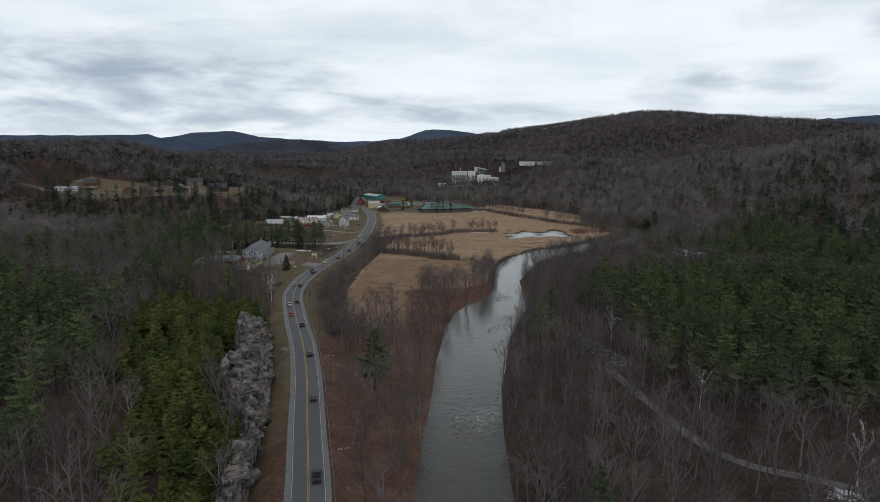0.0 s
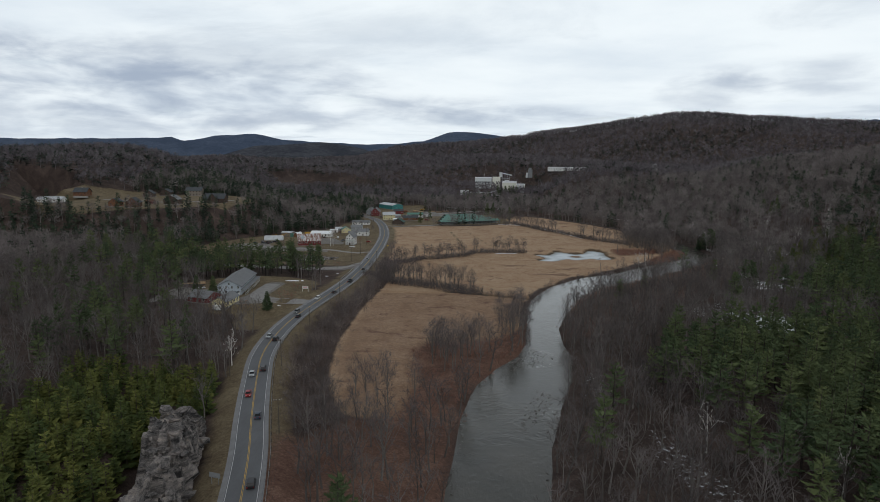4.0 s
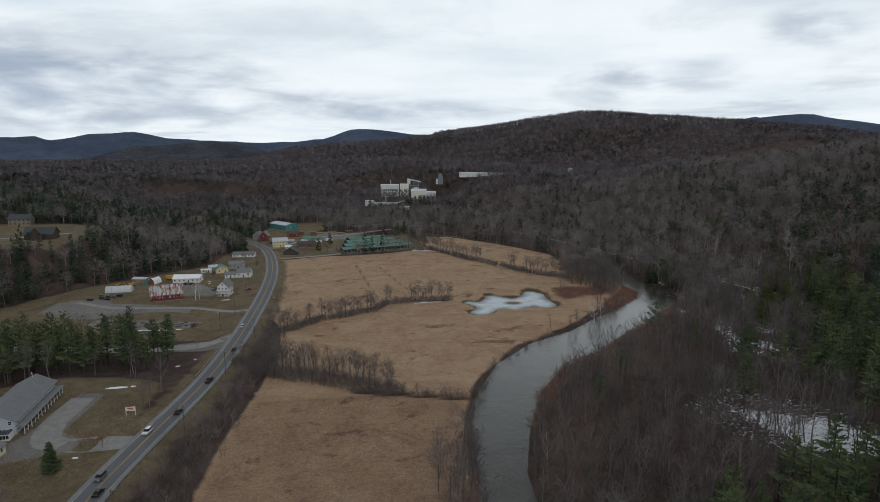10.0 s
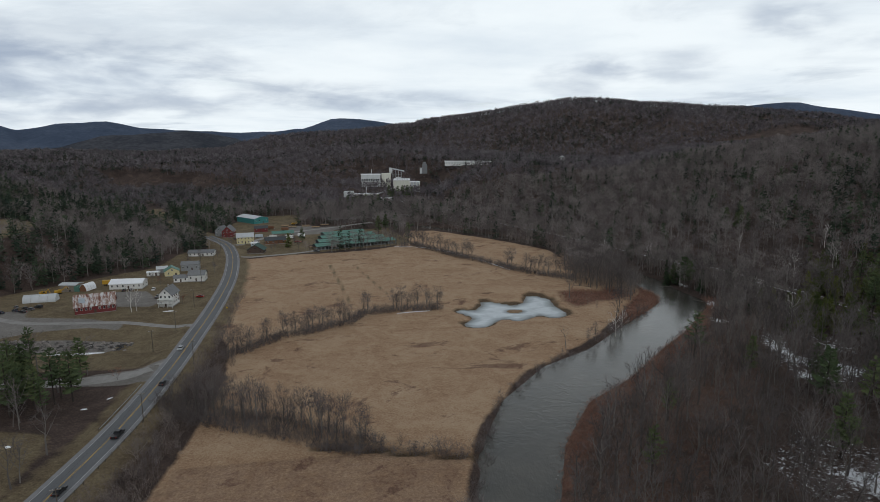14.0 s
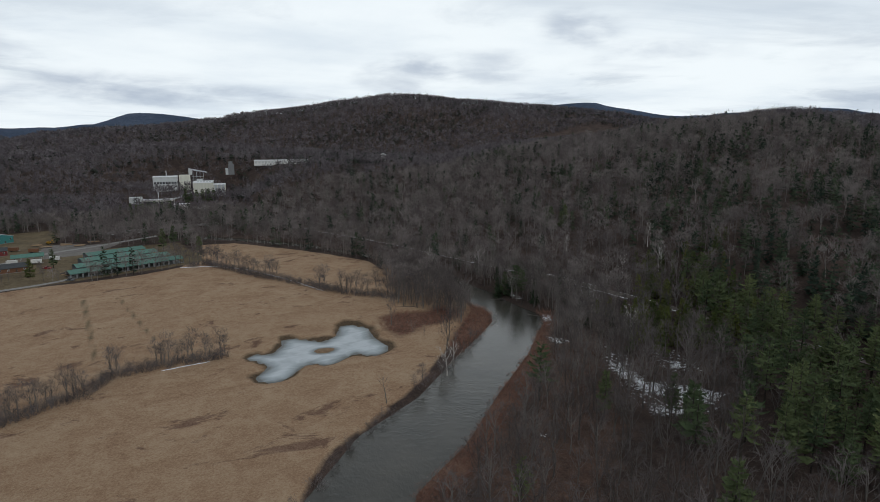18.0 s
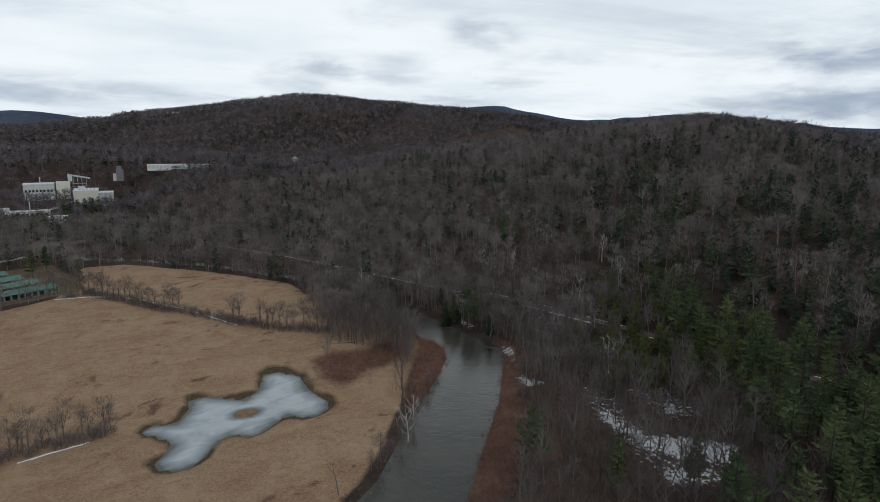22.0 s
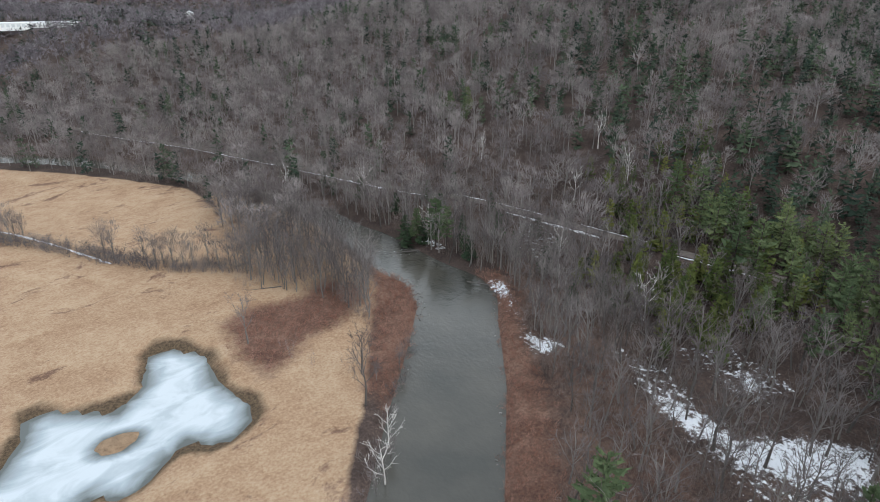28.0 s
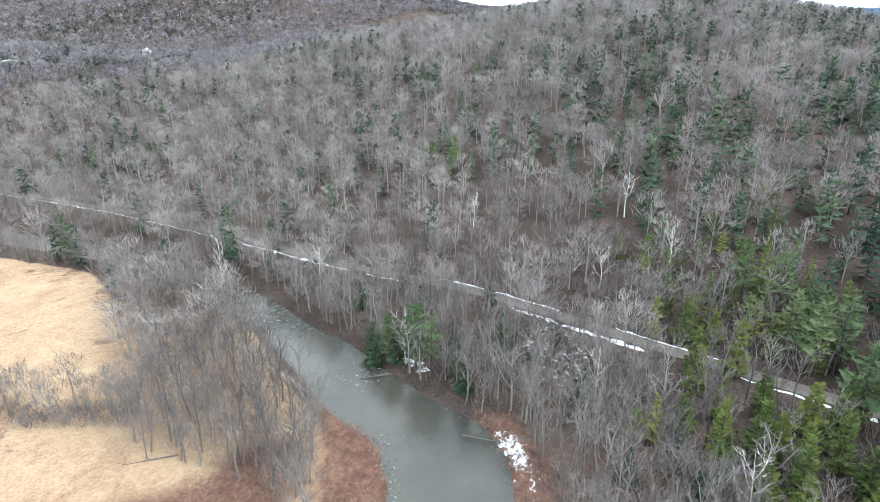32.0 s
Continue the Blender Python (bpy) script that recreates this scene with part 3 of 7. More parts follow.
ground = sheet("ground", steps(-150, 300, 3.4, -4700, 4700), steps(90, 840, 3.4, -1200, 4700), M_GROUND, land,
               [("field", many([FIELD, CLUMP], 8.0)), ("lawn", lambda x, y: np.maximum(many(LAWNS, 10.0)(x, y), np.clip(1.15 - nearest(ROAD, x, y)[0] / 18, 0, 1))), ("gravel", many(GRAVELS, 5.0)), ("rust", lambda x, y: np.maximum(np.maximum(many(RUSTS[:3] + RUSTS[4:], 12.0)(x, y), 0.46 * many([RUSTS[3]], 12.0)(x, y)), 0.46 * many([FIELD], 8.0)(x, y) * (y < 425))), ("snow", lambda x, y: np.maximum(0.60 * many(SNOWS, 6.0)(x, y), 0.40 * many(SPECKS, 8.0)(x, y))),
                ("mud", lambda x, y: np.where(np.hypot(x - 92, y - 566) < 60, np.clip(0.5 + (2.6 + 2.0 * waves(x, y, 15, 40) - np.where(inside(PONDS, x, y), 0, nearest(PONDS + PONDS[:1], x, y)[0])) / 4.0, 0, 1.2), 0) + many([[(-8, 430), (24, 421), (47, 415), (47, 419), (24, 425), (-6, 434)]], 3.0)(x, y))])
tagged(ground, "brown valley ground with straw fields and leaf litter", "ground", kind="structure")

# water of the river and the ice of the pond
def polygon(name, pts, z, material, label, category, kind="structure"):
    me = bpy.data.meshes.new(name)
    bm = bmesh.new()
    bm.faces.new([bm.verts.new((px, py, z)) for px, py in pts])
    bmesh.ops.triangulate(bm, faces=bm.faces[:])
    bm.normal_update()
    if bm.faces[:][0].normal.z < 0:
        bmesh.ops.reverse_faces(bm, faces=bm.faces[:])
    bm.to_mesh(me)
    bm.free()
    me.materials.append(material)
    return tagged(new(name, me), label, category, kind=kind)


river = polygon("water", [(x - 3, y + 1) for x, y in RIVER_L] + [(x + 3, y - 1) for x, y in RIVER_R[::-1]], -1.5, M_WATER, "dark rippled river water between wooded banks", "river")

# ---- trees ----
RNG = np.random.default_rng(7)


def prism(a, b, ra, rb, k=3):
    """A tapered stick of k sides as triangles."""
    a, b = np.array(a, float), np.array(b, float)
    d = b - a
    s = np.cross(d, (0.3, 0.9, 0.2) if abs(d[2]) > 0.7 * np.linalg.norm(d) else (0, 0, 1))
    s /= np.linalg.norm(s) + 1e-9
    t = np.cross(d, s)
    t /= np.linalg.norm(t) + 1e-9
    w = np.arange(k) * 2 * np.pi / k
    ring = np.cos(w)[:, None] * s + np.sin(w)[:, None] * t
    v = np.concatenate([a + ring * ra, b + ring * rb])
    i, j = np.arange(k), (np.arange(k) + 1) % k
    return v, np.concatenate([np.stack([i, j, j + k], 1), np.stack([i, j + k, i + k], 1)])


def slivers(base, way, width, rng):
    """Thin triangles from base along way: twigs or needle sprays."""
    n = len(base)
    s = np.cross(way, rng.normal(size=(n, 3)))
    s /= np.linalg.norm(s, axis=1, keepdims=True) + 1e-9
    w = np.asarray(width).reshape(-1, 1) if np.ndim(width) else width
    v = np.stack([base - s * w / 2, base + s * w / 2, base + way], 1).reshape(-1, 3)
    return v, np.arange(3 * n).reshape(-1, 3)


def joined(pieces):
    vs, fs, n = [], [], 0
    for v, f in pieces:
        vs.append(v)
        fs.append(f + n)
        n += len(v)
    return np.concatenate(vs), np.concatenate(fs)


def bare_tree(seed, limbs, subs, twigs, thick, spread=0.24, fork=0.3, stick=0.10, up=1.0):
    """A leafless tree of height 1: (trunk with limbs), (crown of branches and twigs)."""
    rng = np.random.default_rng(seed)
    lean = rng.normal(0, 0.02, 3)
    knots = [np.array([0, 0, 0.0])]
    for z in (fork, 0.6, 0.97):
        knots.append(np.array([lean[0] * z * 3 + rng.normal(0, 0.012), lean[1] * z * 3 + rng.normal(0, 0.012), z]))
    r = [0.016, 0.012, 0.007, 0.001]
    wood, crown = [], []
    for i in range(3):
        wood.append(prism(knots[i], knots[i + 1], r[i], r[i + 1], 4 if i == 0 else 3))
    kz = np.array([k[2] for k in knots])
    st_b, st_w, tw_b, tw_w = [], [], [], []
    for i in range(limbs):
        z0 = fork + (0.82 - fork) * (i + rng.uniform(0, 0.8)) / limbs
        p0 = np.array([np.interp(z0, kz, [k[c] for k in knots]) for c in range(3)])
        a = i * 2.4 + rng.uniform(-0.5, 0.5)
        span = spread * (1.15 - 0.6 * (z0 - fork) / (1 - fork)) * rng.uniform(0.75, 1.2)
        out = np.array([math.cos(a), math.sin(a), 0])
        p1 = p0 + out * span * 0.5 + np.array([0, 0, up * span * rng.uniform(0.4, 0.8)])
        p2 = p1 + out * span * 0.5 + np.array([0, 0, up * span * rng.uniform(0.6, 1.1)])
        p2[2] = min(p2[2], 0.97)
        wood.append(prism(p0, p1, 0.006, 0.004, 3))
        wood.append(prism(p1, p2, 0.004, 0.0012, 3))
        for j in range(subs):
            u = rng.uniform(0.25, 1.0)
            q0 = p0 + (p1 - p0) * min(1, 2 * u) + (p2 - p1) * max(0, 2 * u - 1)
            w = out * rng.uniform(-0.2, 0.8) + rng.normal(0, 0.5, 3) + np.array([0, 0, 0.7])
            w = w / np.linalg.norm(w) * rng.uniform(0.08, 0.17)
            st_b.append(q0)
            st_w.append(w)
            for _ in range(twigs):
                b = q0 + w * rng.uniform(0.2, 1.0)
                d = w / np.linalg.norm(w) + rng.normal(0, 0.6, 3) + np.array([0, 0, 0.35])
                tw_b.append(b)
                tw_w.append(d / np.linalg.norm(d) * rng.uniform(0.5, 1.2) * stick)
    crown.append(slivers(np.array(st_b), np.array(st_w), thick * 1.5, rng))
    crown.append(slivers(np.array(tw_b), np.array(tw_w), thick, rng))
    return joined(wood), joined(crown)


def twig_crown(seed, n, thick, wide=0.25, low=0.3, boughs=9, long=0.15, trunk=True):
    """A leafless tree seen from afar, height 1: trunk, rising boughs, and fans of fine twigs at their ends that close to a lumpy round crown."""
    rng = np.random.default_rng(seed)
    lean = rng.normal(0, 0.015, 2)
    root = np.array([lean[0], lean[1], low])
    mid = []
    for i in range(boughs):
        u = (i + rng.uniform(0.1, 0.9)) / boughs
        h = 0.47 + 0.42 * u + rng.normal(0, 0.02)
        r = wide * 0.78 * math.sqrt(max(0.02, 1 - ((h - 0.58) / 0.36) ** 2)) * rng.uniform(0.55, 1.1)
        a = i * 2.4 + rng.uniform(-0.5, 0.5)
        mid.append((math.cos(a) * r, math.sin(a) * r, h))
    mid = np.array(mid)
    if trunk:
        start = np.stack([np.full(boughs, lean[0]), np.full(boughs, lean[1]), low + 0.35 * (mid[:, 2] - 0.47)], 1)
        wood = [prism((0, 0, 0), (*lean, 0.72), 0.013, 0.004, 3), slivers(start, mid - start, 0.010, rng)]
    else:
        wood = [slivers(np.zeros((1, 3)), np.array([[0, 0, 0.9]]), 0.03, rng)]
    c = mid[rng.integers(0, boughs, n)]
    base = c + rng.normal(0, 1, (n, 3)) * (0.24 * wide, 0.24 * wide, 0.035)
    way = (base - root) * (1.0, 1.0, 0.55) / np.linalg.norm(base - root, axis=1, keepdims=True) + rng.normal(0, 0.36, (n, 3)) + (0, 0, 0.28)
    way = way / np.linalg.norm(way, axis=1, keepdims=True) * long * rng.uniform(0.65, 1.3, (n, 1))
    return joined(wood), slivers(base - way * 0.35, way, thick * rng.uniform(0.7, 1.3, n), rng)


def conifer(seed, tiers, arms, sprays, spread=0.2, bottom=0.25, droop=-0.05, fat=0.05, taper=1.0, ragged=0.35, kite=0.3):
    """A needle tree of height 1: trunk, crown of flat boughs in tiers, edged with many small sprays."""
    rng = np.random.default_rng(seed)
    wood = [prism((0, 0, 0), (0, 0, 0.6), 0.015, 0.009, 4), prism((0, 0, 0.6), (0, 0, 0.99), 0.009, 0.001, 3)] if sprays > 1 else [slivers(np.zeros((1, 3)), np.array([[0, 0, 0.95]]), 0.03, rng)]
    base, way, width, pads = [], [], [], []
    for i in range(tiers):
        z = bottom + (0.97 - bottom) * (i / tiers) ** 0.92
        u = (z - bottom) / (1 - bottom)
        span = spread * (1 - u) ** taper * (0.35 + 0.65 * min(1, u * 5 + 0.45)) + 0.015
        turn = rng.uniform(0, 6.28)
        for j in range(arms):
            a = turn + j * 6.283 / arms + rng.uniform(-0.35, 0.35)
            r = span * rng.uniform(1 - ragged, 1 + ragged * 0.6)
            rise = rng.normal(droop, 0.12 if sprays > 1 else 0.17) + 0.40 * u
            out = np.array([math.cos(a), math.sin(a), rise])
            side = np.array([-math.sin(a), math.cos(a), rng.normal(0, 0.35)])
            p0 = np.array([0, 0, z + rng.uniform(-0.5, 0.5) * (1 - bottom) / tiers])
            k = kite * rng.uniform(0.8, 1.3)
            tip, lf, rt = p0 + out * r, p0 + out * r * 0.62 + side * r * k - (0, 0, 0.12 * r), p0 + out * r * 0.62 - side * r * k - (0, 0, 0.12 * r)
            pads.append((np.array([p0, rt, tip, lf]), np.array([[0, 1, 2], [0, 2, 3]])))
            for _ in range(sprays):
                q = p0 + out * r * rng.uniform(0.35, 1.0) + side * r * k * rng.uniform(-1, 1) * 0.8
                d = out * 0.9 + rng.normal(0, 0.5, 3) + np.array([0, 0, 0.35])
                d /= np.linalg.norm(d)
                base.append(q - d * fat * 0.3)
                way.append(d * fat * rng.uniform(0.9, 1.6))
                width.append(fat * rng.uniform(0.4, 0.75))
    base.append(np.array([0, 0, 0.93]))
    way.append(np.array([0, 0, 0.08]))
    width.append(0.02)
    return joined(wood), joined([*pads, slivers(np.array(base), np.array(way), np.array(width), rng)])


def shrub(seed, stems, twigs, thick):
    rng = np.random.default_rng(seed)
    b, w = [], []
    for i in range(stems):
        a, lean = rng.uniform(0, 6.28), rng.uniform(0.1, 0.75)
        d = np.array([math.cos(a) * lean, math.sin(a) * lean, 1.0])
        p = np.array([rng.normal(0, 0.12), rng.normal(0, 0.12), 0])
        b.append(p)
        w.append(d * rng.uniform(0.7, 1.0))
        for _ in range(twigs):
            k = rng.uniform(0.3, 0.9)
            b.append(p + d * k)
            e = d * 0.6 + rng.normal(0, 0.5, 3)
            w.append(e * 0.35)
    return (np.zeros((0, 3)), np.zeros((0, 3), int)), slivers(np.array(b), np.array(w), thick, rng)


def stand(name, kinds, spots, wood_m, leaf_m, label, category, seed=1):
    """One joined wood: kinds of template trees set at spots (x, y, height, slimness)."""
    rng = np.random.default_rng(seed)
    V, F, I, T, n = [], [], [], [], 0
    z = land(spots[:, 0], spots[:, 1])
    pick = rng.integers(0, len(kinds), len(spots))
    turn, tone = rng.uniform(0, 6.28, len(spots)), rng.uniform(0, 1, len(spots))
    for k, (wood, leaf) in enumerate(kinds):
        (wv, wf), (lv, lf) = wood, leaf
        v = np.concatenate([wv, lv])
        f = np.concatenate([wf, lf + len(wv)])
        mi = np.r_[np.zeros(len(wf)), np.ones(len(lf))]
        s = np.nonzero(pick == k)[0]
        if not len(s):
            continue
        h, slim = spots[s, 2], spots[s, 3]
        c, d = np.cos(turn[s]), np.sin(turn[s])
        x = (v[None, :, 0] * c[:, None] - v[None, :, 1] * d[:, None]) * (h * slim)[:, None] + spots[s, 0][:, None]
        y = (v[None, :, 0] * d[:, None] + v[None, :, 1] * c[:, None]) * (h * slim)[:, None] + spots[s, 1][:, None]
        w = v[None, :, 2] * h[:, None] + z[s][:, None] - 0.15
        V.append(np.stack([x, y, w], -1).reshape(-1, 3))
        F.append((f[None] + (np.arange(len(s)) * len(v))[:, None, None]).reshape(-1, 3) + n)
        I.append(np.tile(mi, len(s)))
        T.append(np.repeat(tone[s], len(v)))
        n += len(s) * len(v)
    me = bulk(name, np.concatenate(V), np.concatenate(F), [wood_m, leaf_m], np.concatenate(I), tone=np.concatenate(T))
    return tagged(new(name, me), label, category, kind="stuff")


def scatter(x0, x1, y0, y1, gap, seed, keep):
    """Jittered spots on a square net, of which keep(x, y) says how likely each stays."""
    rng = np.random.default_rng(seed)
    gx, gy = np.meshgrid(np.arange(x0, x1, gap), np.arange(y0, y1, gap))
    x = gx.ravel() + rng.uniform(-0.48, 0.48, gx.size) * gap
    y = gy.ravel() + rng.uniform(-0.48, 0.48, gx.size) * gap
    k = rng.uniform(0, 1, x.size) < keep(x, y)
    return x[k], y[k]


def spots(x, y, low, high, seed, slim=(0.85, 1.15)):
    rng = np.random.default_rng(seed)
    return np.stack([x, y, rng.uniform(low, high, len(x)), rng.uniform(*slim, len(x))], 1)


OPEN = [(134, 592), (139, 575), (146, 560), (154, 552), (160, 560), (166, 572), (166, 590), (160, 604), (150, 618), (140, 612)]
STRIP = [(31, 361), (35, 397), (46, 436), (75, 480), (114, 509), (139, 537), (150, 537), (117, 505), (88, 486), (62, 456), (49, 428), (40, 398), (36, 361)]
CLEAR = [FIELD, OPEN, STRIP, [(-97, 440), (-80, 440), (-76, 488), (-98, 492)], [(-32, 174), (-11, 174), (-11, 194), (-32, 194)], RUSTS[0], RUSTS[2], *LAWNS, *GRAVELS]
GLADES = [[(162, 1290), (152, 1215), (250, 1190), (264, 1272)], [(118, 1315), (118, 1268), (144, 1268), (148, 1315)], [(20, 1326), (18, 1272), (62, 1272), (74, 1326)], [(64, 1290), (66, 1205), (128, 1205), (132, 1285)], [(40, 1125), (42, 1078), (70, 1078), (70, 1122)], [(360, 1262), (362, 1236), (384, 1232), (382, 1262)], [(-12, 1212), (-12, 1120), (54, 1120), (56, 1208)]]
TRACKS = [[(-66, 507), (-100, 497), (-150, 500), (-230, 520), (-300, 560)], [(-72, 560), (-110, 572), (-160, 578), (-190, 595)], [(-83, 745), (-40, 760), (-10, 790), (0, 830)], [(-100, 800), (-60, 870), (-10, 900), (60, 960)], [(62, 206), (67, 176), (69, 162), (73, 147), (80, 138), (89, 134), (100, 128)]]


BARE_ROCK = [(-32, 85), (-47, 165), (-60, 215), (-70, 242), (-90, 252), (-85, 234), (-80, 210), (-73, 190), (-69, 173), (-60, 158), (-51, 146), (-47, 128), (-43, 110), (-38, 85)]


def overlooked(x, y):
    """The stretch of country that the flight looks over; woods outside it are thin."""
    a = np.degrees(np.arctan2(x, y + 10))
    b = np.degrees(np.arctan2(x, y - 150))
    c = np.degrees(np.arctan2(x - 40, y - 305))
    return ((np.abs(a) < 39) & (y > 40)) | ((b > -42) & (b < 46) & (y > 150)) | ((c > -30) & (c < 81) & (y > 300))


def woods(x, y):
    """1 where trees may stand."""
    ok = np.ones(x.shape)
    ok = np.where(overlooked(x, y), ok, 0.12)
    near = (np.abs(x) < 520) & (y > -60) & (y < 1150)
    for p in CLEAR:
        ok[near] *= ~inside(p, x[near], y[near])
    d, _, _ = nearest(RIVER_POLY + RIVER_POLY[:1], x, y)
    ok *= ~inside(RIVER_POLY, x, y) & (d > 2.0)
    d, _, side = nearest(ROAD, x, y)
    ok *= d > 11
    ok *= np.where((side > 0) & (x < 4) & (y < 262), 0.82, 1.0)
    ok *= ~((side > 0) & (d < 44) & (y > 262) & (y < 548))
    d, _, _ = nearest(RAIL, x, y)
    ok *= d > 4.5
    for t in TRACKS[:4]:
        d, _, _ = nearest(t, x, y)
        ok *= d > 6
    ok *= nearest(TRACKS[4], x, y)[0] > 2.5
    ok *= ~inside(BARE_ROCK, x, y)
    ok *= np.where(inside([(226, 494), (262, 494), (282, 552), (268, 562), (236, 536)], x, y), 0.4, 1.0)
    for p in GLADES:
        ok *= ~inside(p, x, y) | (np.sin(x * 12.9 + y * 78.2) > 0.9)
    return ok


PINES = [[(74, 287), (87, 253), (84, 215), (80, 186), (92, 168), (112, 160), (180, 180), (245, 220), (250, 335), (190, 340), (150, 348), (118, 335), (88, 318)], [(180, 424), (200, 388), (325, 325), (350, 560), (285, 548), (250, 490), (224, 446)],
         [(-215, 446), (-130, 455), (-95, 470), (-90, 492), (-140, 492), (-215, 508)]]
YOUNGS = [[(-36, 60), (-42, 110), (-48, 140), (-60, 158), (-70, 190), (-75, 222), (-74, 250), (-79, 279), (-133, 277), (-120, 234), (-102, 183), (-80, 139), (-62, 109), (-50, 60)]]
WEST_PINES = [(-210, 262), (-150, 246), (-122, 205), (-96, 146), (-86, 112), (-110, 90), (-170, 120), (-240, 220)]


def pine_share(x, y):
    out = np.zeros(x.shape)
    for p in PINES:
        out = np.maximum(out, reach(p, x, y, 22))
    out = out * np.where((x > 170) & (y > 425), 0.85, 1.0)
    hill = (x > 300) | (y > 680) | ((x < -100) & (y > 480))
    clump = waves(x, y, 130, 21) + 0.7 * waves(x, y, 50, 22)
    out = np.maximum(out, hill * 0.62 * ease((clump - 0.55) / 0.6))
    out = np.maximum(out, np.where((x < -120) & (y > 150), np.where(y < 560, 0.10, 0.8) * ease((waves(x, y, 260, 23) + 0.9) / 0.7), 0))
    out = np.maximum(out, np.where((x > 330) & (y < 720), 0.55 * ease((waves(x, y, 170, 27) + 0.45) / 0.9), 0))
    out = np.maximum(out, 0.6 * reach([(-215, 452), (-190, 440), (-152, 402), (-150, 388), (-190, 380)], x, y, 16))
    out = np.maximum(out, 0.5 * reach([(-168, 402), (-144, 372), (-134, 330), (-128, 296), (-150, 290), (-172, 340)], x, y, 16))
    out = np.maximum(out, 0.8 * reach(WEST_PINES, x, y, 16))
    crest, _, _ = nearest(MAIN_CREST, x, y)
    out = np.where(y > 1350, np.where((x > 640) & (crest < 260), 0.5, 0.16 + 0.45 * ease((waves(x, y, 300, 28) + 0.1) / 0.7)), out)
    out = np.where((x < -430) & (y > 780), np.maximum(out, 0.6), out)
    out = np.where((y > 1130) & (y < 1340) & (x > 120) & (x < 420), 0.6, out)
    return np.maximum(out, np.where(hill, np.where((x > 285) & (y < 800), np.where(y < 640, 0.24, 0.12) + 0.42 * ease((waves(x, y, 60, 44) - 0.1) / 0.7), 0.12), 0.012))


def young_share(x, y):
    return reach(YOUNGS[0], x, y, 14)


def zone(x, y, ring):
    """How far from the valley's middle line: 0 near, 1 hillside, 2 far hills."""
    d = np.maximum(np.maximum(np.maximum(-x - np.where(y < 570, 290, 150), x - np.where(y > 560, 245, 300)), y - 640), np.maximum(0, 0 * x))
    e = np.maximum(np.maximum(-x - 420, x - 640), np.maximum(y - 1050, 0 * x))
    r = np.where(e > 0, 2, np.where(d > 0, 1, 0))
    return (r == ring).astype(float)


NEAR_BARE = [bare_tree(s, 8, 5, 6, 0.0047, spread=0.20, stick=0.075, up=1.5) for s in range(8)]
MID_BARE = [twig_crown(20 + s, 170, 0.0095, wide=0.26, long=0.165) for s in range(8)]
HILL_BARE = [twig_crown(32 + s, 46, 0.034, boughs=8, long=0.17, trunk=False) for s in range(6)]
FAR_BARE = [twig_crown(40 + s, 16, 0.085, boughs=6, long=0.21, trunk=False) for s in range(6)]
NEAR_PINE = [conifer(60 + s, 10, 5, 7, spread=0.21, bottom=0.34, droop=0.03, fat=0.040, taper=0.7, ragged=0.55, kite=0.20) for s in range(6)]
MID_PINE = [conifer(80 + s, 8, 5, 1, spread=0.17, bottom=0.14, droop=-0.25, fat=0.09, taper=0.9, ragged=0.45, kite=0.42) for s in range(6)]
FAR_PINE = [conifer(100 + s, 4, 3, 0, spread=0.16, bottom=0.15, droop=-0.45, fat=0.15, taper=0.9, kite=0.85) for s in range(4)]
YOUNG_PINE = [conifer(120 + s, 10, 5, 2, spread=0.27, bottom=0.05, droop=0.05, fat=0.075, taper=0.8, ragged=0.35, kite=0.36) for s in range(5)]
BUSH = [shrub(140 + s, 13, 4, 0.022) for s in range(4)]

x, y = scatter(-300, 320, 60, 640, 6.0, 3, lambda x, y: zone(x, y, 0) * woods(x, y) * (1 - pine_share(x, y)) * (1 - young_share(x, y)) * 0.92)
stand("bare_woods", NEAR_BARE, spots(x, y, 10, 18, 4, (1.0, 1.35)), M_BARK, M_BARE, "leafless grey-brown deciduous woods on the valley floor", "woods", 5)
x, y = scatter(-300, 320, 60, 640, 6.6, 6, lambda x, y: zone(x, y, 0) * woods(x, y) * pine_share(x, y) * (1 - young_share(x, y)) * 0.9)
stand("pine_woods", NEAR_PINE, spots(x, y, 15, 24, 7), M_PBARK, M_WPINE, "green white pines in a dense stand", "woods", 8)
SPRUCE = [(222, 495), (292, 486), (335, 560), (302, 585), (262, 565), (232, 545)]
x, y = scatter(210, 345, 480, 600, 7.0, 30, lambda x, y: woods(x, y) * reach(SPRUCE, x, y, 20) * 0.75)
stand("rail_pines", NEAR_PINE[:2] + YOUNG_PINE, spots(x, y, 9, 16, 31, (0.8, 1.0)), M_PBARK, M_YOUNG, "yellow-green pines in front of the railway", "woods", 32)
x, y = scatter(-200, -34, 60, 285, 3.7, 9, lambda x, y: young_share(x, y) * (nearest(ROAD, x, y)[0] > 13) * ~inside(BARE_ROCK, x, y))
stand("young_pines", YOUNG_PINE, spots(x, y, 5, 11, 10, (1.0, 1.4)), M_PBARK, M_YOUNG, "dense yellow-green young pines above the rock ledge", "woods", 11)
x, y = scatter(-420, 640, -60, 1050, 7.8, 12, lambda x, y: woods(x, y) * zone(x, y, 1) * (1 - 0.8 * pine_share(x, y)) * (y > 90 - 0 * x))
stand("hillside_woods", MID_BARE, spots(x, y, 10, 20, 13, (1.1, 1.5)), M_BARK, M_SLOPE, "leafless purple-grey woods covering the hillside", "woods", 14)
